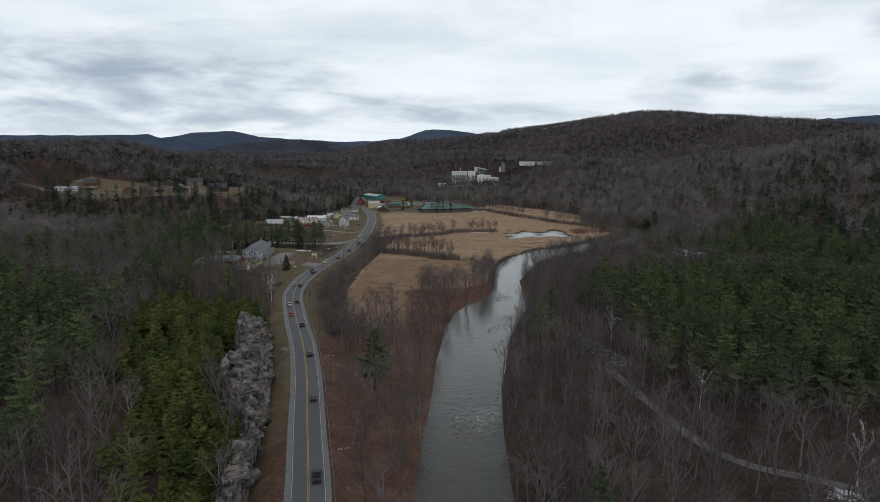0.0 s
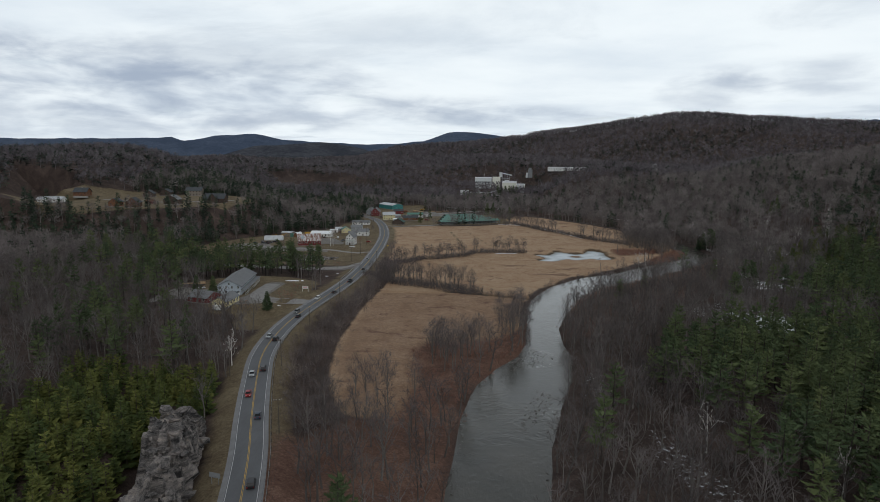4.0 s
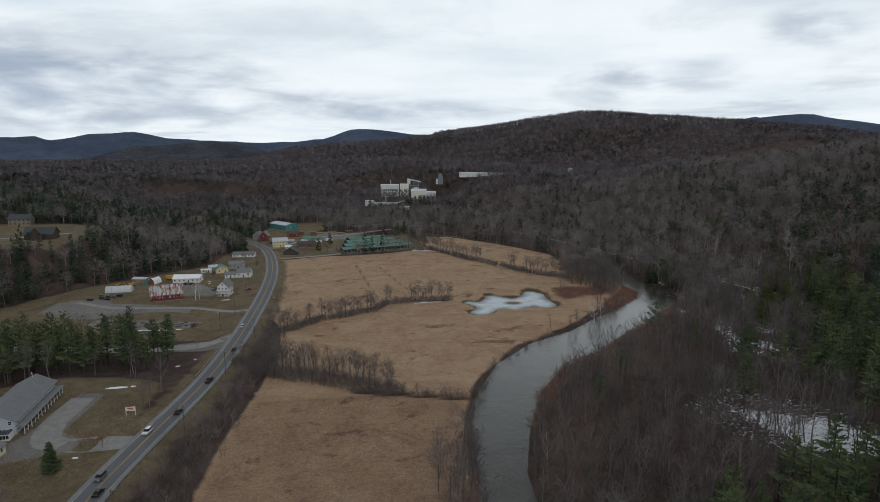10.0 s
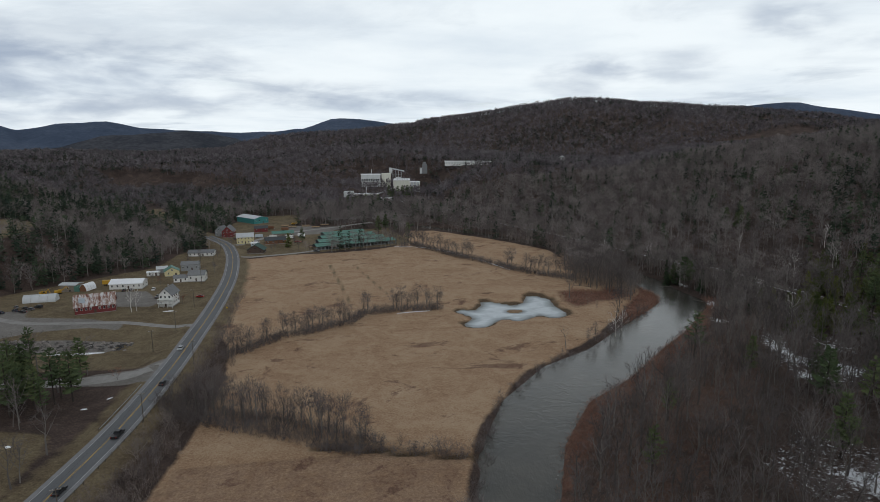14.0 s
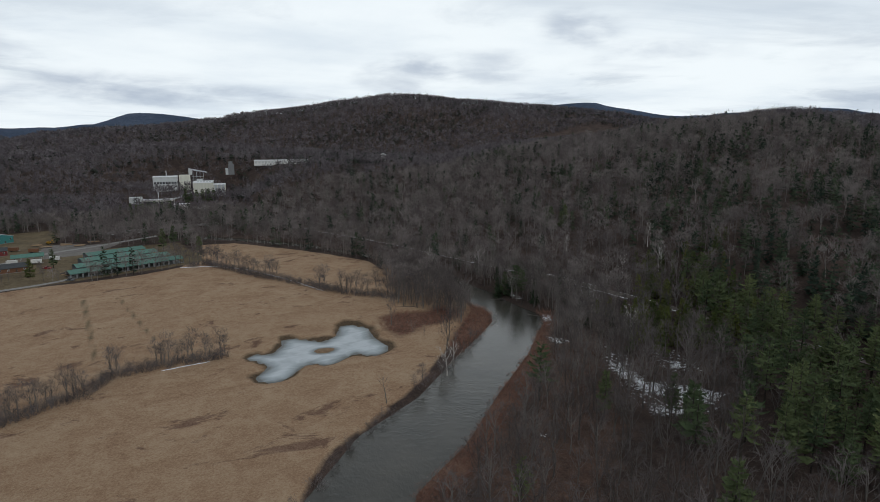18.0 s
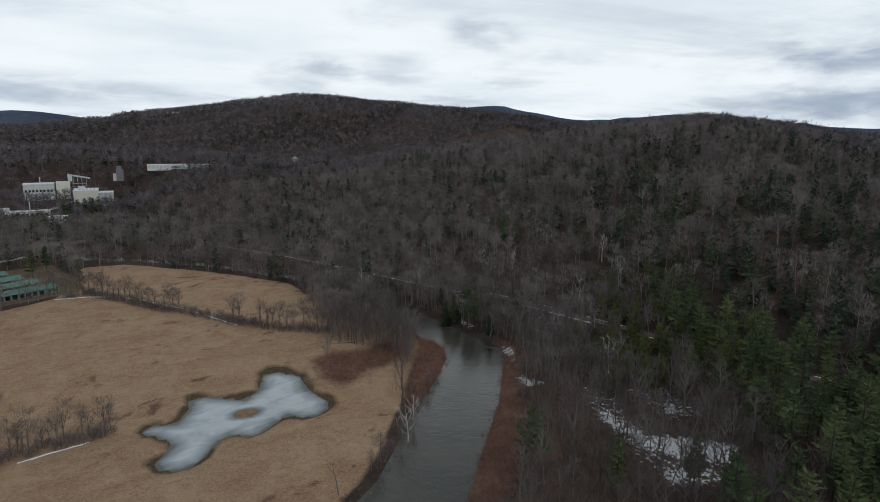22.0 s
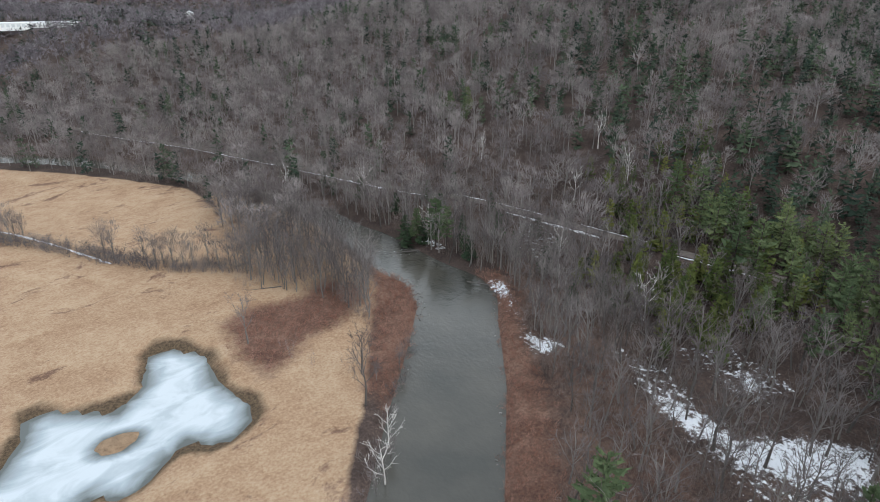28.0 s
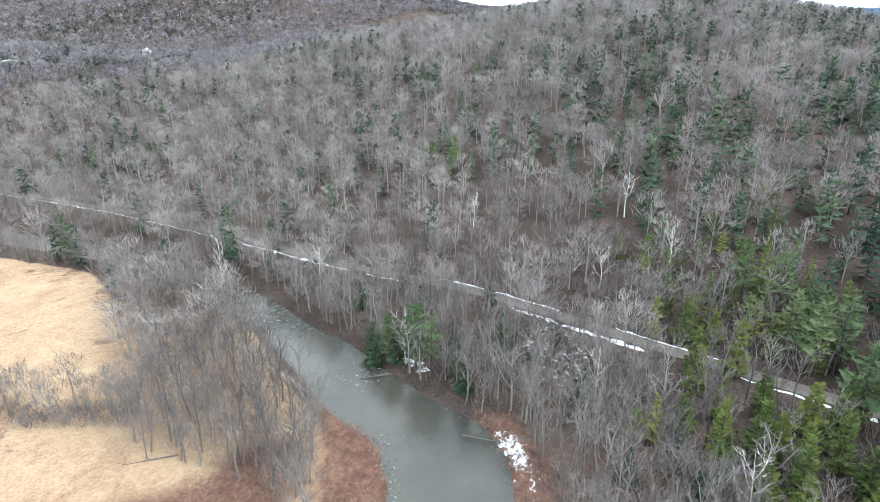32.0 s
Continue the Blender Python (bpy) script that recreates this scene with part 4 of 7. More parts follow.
x, y = scatter(-420, 640, -60, 1050, 7.8, 15, lambda x, y: woods(x, y) * zone(x, y, 1) * pine_share(x, y))
stand("hillside_pines", MID_PINE, spots(x, y, 12, 22, 16, (0.9, 1.25)), M_PBARK, M_FIR, "dark evergreens scattered over the hillside", "woods", 17)


def far_keep(x, y):
    a = np.degrees(np.arctan2(x, y - 150))
    d, _, s = nearest(EAST_CREST, x, y)
    behind = (s < 0) & (d > 170) & (x > 300) & (x < 1050) & (y < 1150 + 0.35 * x)
    d, _, s = nearest(MAIN_CREST, x, y)
    behind = behind | ((s < 0) & (d > 60))
    return woods(x, y) * zone(x, y, 2) * ((a > -62) & (a < 84)) * ~behind


x, y = scatter(-1500, 2000, 150, 1500, 9.4, 58, lambda x, y: far_keep(x, y) * (1 - 0.7 * pine_share(x, y)) * (np.hypot(x, y) < 1480))
stand("upland_woods", HILL_BARE, spots(x, y, 12, 18, 59, (1.2, 1.6)), M_HAZE, M_HAZE, "leafless purple-grey woods with a painted haze tint up the valley sides", "woods", 60)
x, y = scatter(20, 390, 1070, 1330, 6.0, 61, lambda x, y: sum(inside(p, x, y) for p in GLADES) * 0.6)
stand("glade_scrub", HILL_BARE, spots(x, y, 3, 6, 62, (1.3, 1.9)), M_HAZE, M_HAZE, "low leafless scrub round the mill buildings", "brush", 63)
x, y = scatter(-1500, 2000, 150, 2500, 9.8, 18, lambda x, y: far_keep(x, y) * (1 - 0.7 * pine_share(x, y)) * np.where(np.hypot(x, y) < 1480, 0.0, 0.85))
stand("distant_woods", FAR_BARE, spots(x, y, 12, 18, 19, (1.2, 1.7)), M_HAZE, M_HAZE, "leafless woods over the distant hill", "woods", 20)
x, y = scatter(-1500, 2000, 150, 2500, 13.0, 21, lambda x, y: far_keep(x, y) * np.minimum(1, 1.2 * pine_share(x, y)))
stand("distant_pines", FAR_PINE, spots(x, y, 12, 21, 22, (1.5, 2.1)), M_PBARK, M_FIR, "dark blue-green evergreens over the distant hill", "woods", 23)

# strip of brush between road and field, and red brush along the banks
def brush_keep(x, y):
    d, at, s = nearest(ROAD, x, y)
    strip = (s > 0) & (d > 9) & (d < 38) & (y > 245) & (y < 520)
    return strip * (1 - reach(FIELD, x, y, 9.0)) ** 1.5 * 0.42 + ((s > 0) & (d > 9) & (d < 14) & (y >= 520) & (y < 620)) * 0.4


x, y = scatter(-100, 0, 90, 640, 2.3, 24, brush_keep)
stand("roadside_brush", BUSH, spots(x, y, 2.0, 5.0, 25), M_SAPLING, M_SAPLING, "grey leafless brush below the road bank", "brush", 26)
POLES = [shrub(150 + s, 15, 5, 0.008) for s in range(4)]
x, y = scatter(130, 205, 545, 740, 2.6, 33, lambda x, y: reach(CLUMP, x, y, 8) * ~inside(OPEN, x, y) * ~inside(RUSTS[0], x, y) * 0.4)
stand("thicket", POLES, spots(x, y, 4, 8, 34, (0.5, 0.9)), M_SAPLING, M_SAPLING, "dense grey thicket of thin leafless saplings", "brush", 35)
x, y = scatter(130, 205, 545, 740, 5.6, 49, lambda x, y: reach(CLUMP, x, y, 6) * ~inside(OPEN, x, y) * ~inside(RUSTS[0], x, y) * ~inside(RIVER_POLY, x, y) * 0.9)
stand("bend_trees", NEAR_BARE, spots(x, y, 10, 16, 50, (0.9, 1.2)), M_BARK, M_BARE, "close stand of grey leafless trees on the river bend", "woods", 51)


def bank_keep(x, y):
    d, _, side = nearest(RAIL, x, y)
    r, _, _ = nearest(RIVER_R, x, y)
    return woods(x, y) * np.where(side > 0, r > 4, d < 22) * (x > 150) * np.clip((x + y - 690) / 60, 0, 1) * 0.8


x, y = scatter(-80, -20, 110, 540, 3.4, 45, lambda x, y: brush_keep(x, y) * (nearest(ROAD, x, y)[0] > 13) * 1.8)
stand("roadside_thicket", POLES, spots(x, y, 4, 9, 46, (0.55, 0.9)), M_BARE, M_BARE, "grey leafless saplings crowding the road bank", "brush", 47)
x, y = scatter(150, 300, 480, 900, 4.2, 36, bank_keep)
stand("bank_thicket", POLES, spots(x, y, 4, 10, 37, (0.6, 0.95)), M_SAPLING, M_SAPLING, "dense grey-brown saplings between river and railway", "brush", 38)
x, y = scatter(196, 300, 520, 900, 6.2, 52, lambda x, y: bank_keep(x, y) * (nearest(RAIL, x, y)[2] > 0))
stand("bank_woods", NEAR_BARE, spots(x, y, 9, 16, 53, (0.95, 1.25)), M_BARK, M_BARE, "leafless trees crowding the bank below the railway", "woods", 54)
x, y = scatter(40, 250, 330, 590, 3.6, 55, lambda x, y: reach(RUSTS[3], x, y, 8) * woods(x, y) * np.where(y > 440, 0.55, 0.25))
stand("bottomland_saplings", POLES, spots(x, y, 4, 9, 56, (0.6, 1.0)), M_SAPLING, M_SAPLING, "thin red-brown leafless saplings on the river flat", "brush", 57)
red = many(RUSTS[:3], 5.0)
spit = many([RUSTS[4]], 10.0)
x, y = scatter(-24, 240, 250, 640, 1.5, 27, lambda x, y: np.maximum(red(x, y) * 0.85, spit(x, y) * 0.3) * ~inside(RIVER_POLY, x, y))
stand("red_brush", BUSH, spots(x, y, 0.7, 2.0, 28), M_BRUSH, M_BRUSH, "rust-red low brush on the river bank", "brush", 29)

# ---- road ----
M_ASPHALT = plain("asphalt", (0.115, 0.118, 0.125), 0.85, 0.14, 0.25, fine=3.0, stretch=(1, 0.3, 1))
M_SHOULDER = plain("worn_shoulder", (0.21, 0.21, 0.215), 0.9, 0.2, 0.4)
M_YELLOW = plain("yellow_line_paint", (0.42, 0.27, 0.07), 0.7, 0.25, 0.6)
M_WHITE = plain("white_line_paint", (0.42, 0.42, 0.42), 0.7, 0.25, 0.6)


def smooth_line(line, step=4.0):
    """A curve through the points (Catmull-Rom), sampled evenly."""
    p = np.array(line, float)
    p = np.vstack([2 * p[0] - p[1], p, 2 * p[-1] - p[-2]])
    out = []
    for i in range(1, len(p) - 2):
        n = max(2, int(np.linalg.norm(p[i + 1] - p[i]) / step))
        for u in np.arange(n) / n:
            a, b, c, d = p[i - 1:i + 3]
            out.append(0.5 * (2 * b + (c - a) * u + (2 * a - 5 * b + 4 * c - d) * u * u + (3 * b - a - 3 * c + d) * u ** 3))
    out.append(p[-2])
    return np.array(out)


def frame_of(line):
    t = np.gradient(line, axis=0)
    t /= np.linalg.norm(t, axis=1, keepdims=True)
    return t, np.stack([t[:, 1], -t[:, 0]], 1)


def ribbon(name, line, a, b, level, material, label="", category="", parent=None, thick=0.0):
    """A strip from a to b metres right of a line, at the level given by level(x, y)."""
    _, side = frame_of(line)
    l, r = line + side * a, line + side * b
    v = np.concatenate([np.c_[l, level(l[:, 0], l[:, 1])], np.c_[r, level(r[:, 0], r[:, 1])]])
    n = len(line)
    i = np.arange(n - 1)
    f = np.stack([i, i + n, i + n + 1, i + 1], 1)
    ob = new(name, bulk(name, v, f, [material], smooth=True))
    if parent is not None:
        ob.parent = parent
    return tagged(ob, label, category, kind="" if parent is not None else "structure")


road_line = smooth_line(ROAD[:-3])
road = ribbon("road", road_line, -5.25, 5.05, lambda x, y: road_level(x, y), M_SHOULDER, "two-lane grey asphalt road with pale worn shoulders", "road")
ribbon("lanes", road_line, -3.9, 3.9, lambda x, y: road_level(x, y) + 0.01, M_ASPHALT, parent=road)
for a in (-0.22, 0.08):
    ribbon("yellow_line", road_line, a, a + 0.16, lambda x, y: road_level(x, y) + 0.02, M_YELLOW, parent=road)
for a in (-3.75, 3.59):
    ribbon("white_line", road_line, a, a + 0.16, lambda x, y: road_level(x, y) + 0.02, M_WHITE, parent=road)

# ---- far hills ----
# aerial haze is painted into both forest colours as a blue shift
M_FAR = far_material("haze_blue_forest", (0.055, 0.075, 0.115), (0.075, 0.098, 0.145), (0.10, 0.125, 0.175))
M_MID = far_material("haze_grey_forest", (0.035, 0.043, 0.056), (0.062, 0.066, 0.078), (0.095, 0.098, 0.11))


def far_range(name, crest, depth, material, label):
    c = smooth_line(crest, 60)
    n = len(c)
    rows = []
    eye = np.array([0.0, 200.0])
    for k in np.linspace(0, 1, 9):
        q = c.copy()
        q[:, :2] = eye + (c[:, :2] - eye) * (1 - depth * k)
        q[:, 2] = (c[:, 2] + 12 * np.sin(np.arange(n) * 1.7 + k * 5) * (0 < k < 1)) * (1 - k) ** 1.3 - 4 * (k == 1) + (1 - k) * 2.5 * RNG.normal(0, 1, n)
        rows.append(q)
    v = np.concatenate(rows)
    i = (np.arange(8)[:, None] * n + np.arange(n - 1)).ravel()
    return tagged(new(name, bulk(name, v, np.stack([i, i + 1, i + n + 1, i + n], 1), [material], smooth=True)), label, "hills", kind="structure")


far_range("backdrop_hazed_hills", [(-4000, 2200, 160), (-3000, 3200, 150), (-2300, 3800, 160), (-1935, 3980, 173), (-1868, 4015, 151), (-1694, 4096, 185), (-1452, 4195, 205), (-1282, 4254, 169), (-1034, 4325, 155), (-871, 4363, 150), (-631, 4407, 143),
           (-304, 4445, 173), (-115, 4454, 230), (76, 4456, 235), (306, 4445, 204), (900, 4400, 180)], 0.2, M_FAR, "distant wooded hills painted blue-grey for haze")
far_range("backdrop_middle_hills", [(-1500, 2800, 20), (-1259, 2980, 50), (-1159, 3021, 84), (-1060, 3060, 113), (-957, 3097, 118), (-737, 3163, 134), (-621, 3190, 121), (-525, 3209, 96), (-350, 3250, 50), (-100, 3300, 20)], 0.22, M_MID, "wooded hills up the valley, painted grey for haze")
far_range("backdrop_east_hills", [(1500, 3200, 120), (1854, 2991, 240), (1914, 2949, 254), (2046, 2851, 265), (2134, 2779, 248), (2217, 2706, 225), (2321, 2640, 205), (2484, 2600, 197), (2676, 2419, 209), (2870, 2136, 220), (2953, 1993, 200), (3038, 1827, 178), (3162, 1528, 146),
           (3242, 1275, 168), (3275, 1140, 176), (3350, 700, 170), (3400, 0, 160)], 0.25, M_FAR, "distant wooded hills in the east, painted blue-grey for haze")

# ---- pond ice, ditch, rail line ----
def ice_material():
    m, n, l, b = shade("pond_ice", 0.35, 0, 0.4)
    pos = n.new("ShaderNodeNewGeometry").outputs["Position"]
    w = noise_of(n, l, 0.09, 4, 0.55, pos, stretch=(1, 1.6, 1), distort=1.2)
    f = noise_of(n, l, 1.2, 4, 0.6, pos)
    k = mth(n, l, "ADD", mth(n, l, "MULTIPLY", attr(n, "rim"), 0.62), mth(n, l, "ADD", mth(n, l, "MULTIPLY", mth(n, l, "DIVIDE", mth(n, l, "SUBTRACT", w, 0.36), 0.28, True), 0.24), mth(n, l, "MULTIPLY", f, 0.06)))
    l.new(ramp(n, l, k, [(0.22, (0.075, 0.085, 0.082)), (0.48, (0.19, 0.22, 0.23)), (0.70, (0.29, 0.335, 0.365)), (0.95, (0.46, 0.505, 0.535))]), b.inputs["Base Color"])
    bump(n, l, b, f, 0.1, 0.02)
    return m


M_ICE = ice_material()
ice = sheet("pond_ice", np.arange(55, 127, 0.75), np.arange(536, 605, 0.75), M_ICE, lambda x, y: 0 * x - 1.2,
            [("rim", lambda x, y: 1.2 * np.clip(2 * reach(PONDS, x, y, 11.0) - 1, 0, 1) ** 0.6 * np.clip((np.hypot((x - 96) / 4.6, (y - 568.5) / 3.4) - 0.8) / 0.9, 0, 1))])
tagged(ice, "pale blue-white ice on a lobed farm pond", "ice", kind="structure")

M_ISLET = plain("islet_grass", (0.20, 0.135, 0.085), 0.95, 0.35, 0.8, fine=4)
n = 28
islet_pts, islet_faces = [(96, 568.5, -0.55)], []
for ring, (r, z) in enumerate(((0.5, -0.62), (0.85, -0.85), (1.06, -1.3))):
    for i in range(n):
        w = 1 + 0.07 * math.sin(3 * i * 6.283 / n + 1) + 0.04 * math.sin(7 * i * 6.283 / n)
        islet_pts.append((96 + 4.4 * r * w * math.cos(6.283 * i / n), 568.5 + 3.0 * r * w * math.sin(6.283 * i / n), z))
islet_faces += [(0, 1 + i, 1 + (i + 1) % n) for i in range(n)]
islet_faces += [(1 + k * n + i, 1 + (k + 1) * n + i, 1 + (k + 1) * n + (i + 1) % n, 1 + k * n + (i + 1) % n) for k in range(2) for i in range(n)]
islet = part("pond_islet", islet_pts, islet_faces, M_ISLET, smooth=True)
tagged(islet, "low brown grassy islet standing in the pond ice", "islet")

M_BALLAST = plain("rail_ballast", (0.135, 0.115, 0.105), 0.95, 0.35, 0.6, fine=4)
M_STEEL = plain("rusty_rail_steel", (0.16, 0.11, 0.085), 0.5, 0.3, 2.0, metal=0.6)
M_SNOW = plain("old_snow", (0.78, 0.80, 0.84), 0.8, 0.10, 0.5)
M_TRACK = plain("grey_forest_gravel", (0.17, 0.155, 0.145), 0.95, 0.4, 0.5, fine=3)
M_GRAVEL_ROAD = plain("gravel_drive", (0.25, 0.24, 0.23), 0.95, 0.22, 0.3, fine=3)


def lane(name, line, half, lift, material, label, category, step=4.0):
    c = smooth_line(line, step)
    return ribbon(name, c, -half, half, lambda x, y: land(x, y) + lift, material, label, category)


rail_line = smooth_line(RAIL[2:16], 5.0)
rail_bed = ribbon("rail_bed", rail_line, -2.6, 2.6, lambda x, y: land(x, y) + 0.25, M_BALLAST, "brown ballast bed of a single railway line", "railway")
for a in (-0.76, 0.69):
    ribbon("rail", rail_line, a, a + 0.09, lambda x, y: land(x, y) + 0.47, M_STEEL, parent=rail_bed)


def box_mesh(name, size, material):
    sx, sy, sz = (v / 2 for v in size)
    v = [(x, y, z) for z in (-sz, sz) for y in (-sy, sy) for x in (-sx, sx)]
    f = [(0, 2, 3, 1), (4, 5, 7, 6), (0, 1, 5, 4), (2, 6, 7, 3), (0, 4, 6, 2), (1, 3, 7, 5)]
    me = bpy.data.meshes.new(name)
    me.from_pydata(v, [], f)
    me.materials.append(material)
    return me


def snow_bank(line, a, w, seed, y0, y1, label):
    """An uneven strip of old snow beside a line."""
    rng = np.random.default_rng(seed)
    c = line[(line[:, 1] > y0) & (line[:, 1] < y1)]
    if len(c) < 3:
        return
    _, side = frame_of(c)
    n = len(c)
    k = w * np.clip(rng.normal(0.9, 0.45, n), 0.15, 1.8)
    k[0] = k[-1] = 0.1
    o = a + rng.normal(0, 0.25, n)
    l, r = c + side * (o - k / 2)[:, None], c + side * (o + k / 2)[:, None]
    m = (l + r) / 2
    rows = [np.c_[q, land(q[:, 0], q[:, 1]) + h] for q, h in ((l, 0.02), (m, 0.28), (r, 0.02))]
    i = (np.arange(2)[:, None] * n + np.arange(n - 1)).ravel()
    tagged(new("snow_bank", bulk("snow_bank", np.concatenate(rows), np.stack([i, i + n, i + n + 1, i + 1], 1), [M_SNOW], smooth=True)), label, "snow", kind="stuff")


fine_rail = smooth_line(RAIL[2:16], 2.2)
for a, w, y0, y1 in ((-3.3, 0.6, 735, 900), (-3.4, 1.6, 665, 722), (-3.0, 0.7, 640, 660), (3.2, 1.3, 590, 636), (-4.2, 2.0, 562, 606), (3.2, 1.0, 545, 575), (-3.4, 1.0, 505, 540), (3.3, 1.0, 420, 470)):
    snow_bank(fine_rail, -a, w, int(y0), y0, y1, "strip of old snow lying beside the railway bed")
hedge_line = smooth_line([(30, 567), (44, 569), (57, 571)], 2.0)
snow_bank(hedge_line, -2.5, 0.9, 3, 500, 570, "thin strip of old snow along the hedgerow")
snow_bank(smooth_line([(44, 779), (80, 756), (106, 709), (122, 668)], 2.5), 2.0, 1.0, 4, 600, 790, "thin strip of old snow along the tree line")

lane("farm_road", TRACKS[0], 4.2, 0.06, M_GRAVEL_ROAD, "pale gravel side road joining the highway", "road")
lane("yard_drive", TRACKS[1], 2.2, 0.06, M_GRAVEL_ROAD, "pale dirt drive into the farm yard", "drive")
lane("village_lane", TRACKS[2], 2.4, 0.06, M_GRAVEL_ROAD, "pale narrow lane beside the field", "drive")
lane("mill_road", TRACKS[3], 3.2, 0.08, M_GRAVEL_ROAD, "grey road towards the mill", "road")
lane("motel_drive", [(-76, 389), (-88, 390), (-98, 388), (-108, 391), (-113, 404), (-113, 428)], 4.6, 0.06, M_GRAVEL_ROAD, "grey gravel drive to the motel", "drive")
lane("hill_drive", [(-400, 725), (-350, 712), (-320, 700), (-280, 715), (-255, 735)], 3.0, 0.08, M_GRAVEL_ROAD, "grey drive between the hillside houses", "drive")
lane("river_track", TRACKS[4], 1.7, 0.06, M_TRACK, "worn grey gravel track through the woods", "drive")

# ---- single trees ----
def tree_thing(name, template, wood_m, leaf_m, label, category, parts=("trunk", "crown")):
    e = new(name)
    tagged(e, label, category)
    for key, (v, f), m in ((parts[0], template[0], wood_m), (parts[1], template[1], leaf_m)):
        me = bulk(key, v, f, [m], tone=np.full(len(v), 0.35))
        o = new(key, me)
        o.parent = e
    return e


def plant_trees(models, places, low, high, seed, group):
    """Copies of the model trees at the places; the models themselves take the first ones."""
    rng = np.random.default_rng(seed)
    for i, (px, py) in enumerate(places):
        m, h, w = models[i % len(models)], rng.uniform(low, high), rng.uniform(0.9, 1.15)
        src, used = m
        base = Matrix.Translation((px, py, ground_at(px, py) - 0.1)) @ Matrix.Rotation(rng.uniform(0, 6.28), 4, "Z")
        if used:
            o = copy_thing(src, base)
        else:
            o = src
            m[1] = True
            o.matrix_basis = base
        o.scale = (h * w, h * w, h)
        tagged(o, group=group)


hedge_models = [[tree_thing("bare_tree", twig_crown(200 + s, 300, 0.0058, wide=0.21, low=0.22, boughs=12, long=0.13), M_BARK, M_BARE, "leafless grey hedgerow tree with upswept branches", "tree"), False] for s in range(5)]
H1 = [(-49, 516), (-46, 519), (-42, 520), (-36, 530), (-28, 540), (-24, 542), (-19, 543), (-16, 545), (-11, 548), (-7, 552), (-1, 554), (2, 555), (12, 572), (28, 575), (31, 574), (36, 576), (40, 575), (47, 575), (53, 576)]
H2 = [(-59, 467), (-53, 461), (-49, 459), (-45, 456), (-42, 455), (-38, 453), (-35, 451), (-31, 449), (-27, 448), (-20, 444), (-16, 441), (-8, 438), (-5, 436), (0, 432), (7, 429), (-56, 470), (-50, 466), (-44, 462), (-40, 460), (-33, 455), (-24, 449), (-12, 443)]
NE = [(52, 775), (58, 776), (64, 773), (70, 759), (75, 752), (80, 744), (85, 730), (90, 722), (96, 712), (100, 709), (122, 670), (132, 655), (136, 649), (141, 643), (148, 638), (154, 635), (154, 628), (46, 785), (60, 790), (68, 772)]
LOW = [(-10, 315), (-8, 311), (-5, 313), (-3, 306), (0, 302), (2, 312), (6, 316), (8, 325), (23, 347), (25, 337), (29, 357), (22, 362), (-29, 265), (-25, 262), (-22, 266), (-13, 266), (-4, 297), (27, 350), (20, 352), (-34, 272)]
BANK = [(115, 509), (120, 513), (139, 525), (131, 519), (33, 366), (36, 380), (160, 549), (152, 548)]
plant_trees(hedge_models, H1 + [(x + 1.7, y + 1.2) for x, y in H1], 10, 16, 31, "hedgerow trees")
plant_trees(hedge_models, H2 + [(x + 2, y + 3) for x, y in H2[3:15]], 10, 18, 32, "lower hedgerow trees")
plant_trees(hedge_models, NE + [(x - 2.2, y + 3.5) for x, y in NE], 12, 18, 33, "trees along the field edge")
plant_trees(hedge_models, LOW + [(-6, 309), (-1, 300), (3, 307), (-9, 304), (5, 311), (10, 320), (14, 321), (25, 344), (27, 360), (31, 372), (20, 330)], 14, 20, 34, "trees in the lower field")
plant_trees(hedge_models, BANK, 6, 10, 35, "river bank trees")
birch_models = [[tree_thing("white_birch", bare_tree(220 + s, 7, 4, 5, 0.0055, spread=0.2, fork=0.25), M_BIRCH, M_BIRCH, "slender white birch without leaves", "tree"), False] for s in range(3)]
plant_trees(birch_models, [(141, 528), (134, 520), (72, 238), (81, 173), (218, 606), (262, 575), (300, 574), (303, 575), (287, 590), (-113, 594), (-115, 592), (208, 702), (225, 660), (240, 560), (-86, 294), (95, 215), (230, 520), (100, 130), (316, 600), (338, 612), (290, 650)], 12, 17, 36, "white birches")
dead = tree_thing("dead_tree", bare_tree(231, 5, 1, 1, 0.008, spread=0.16, fork=0.45), M_BARK, M_BARK, "broken dead tree trunk with bare stubs", "tree")
plant_trees([[dead, False]], [(102, 503)], 11, 11.5, 37, "river bank trees")
pine_models = [[tree_thing("white_pine", conifer(240 + s, 13, 6, 6, spread=0.21, bottom=0.22, droop=-0.02, fat=0.042, taper=0.75, ragged=0.5), M_PBARK, M_WPINE, "tall dark green white pine with layered boughs", "tree"), False] for s in range(3)]
plant_trees(pine_models, [(-103, 500), (-118, 488), (-97, 478), (-130, 478), (-112, 470), (-150, 486), (-165, 470), (-142, 465), (-180, 480), (-194, 462), (112, 262), (185, 452), (176, 436), (150, 400), (200, 420), (165, 462), (310, 684), (318, 690), (306, 692), (216, 611), (219, 603), (58, 800), (-40, 815), (2, 1062), (8, 1058), (15, 1061), (22, 1056), (29, 1060), (36, 1054), (42, 1057), (12, 1070), (26, 1072), (34, 1068), (62, 1132), (68, 1136), (75, 1130), (82, 1134), (89, 1128), (95, 1130), (-8, 1066), (18, 1080), (41, 868), (33, 850)], 15, 22, 38, "tall pines")
lone = tree_thing("white_pine", conifer(248, 12, 6, 9, spread=0.27, bottom=0.26, droop=0.04, fat=0.042, taper=0.65, ragged=0.5, kite=0.22), M_PBARK, M_WPINE, "broad white pine standing alone between road and river", "tree")
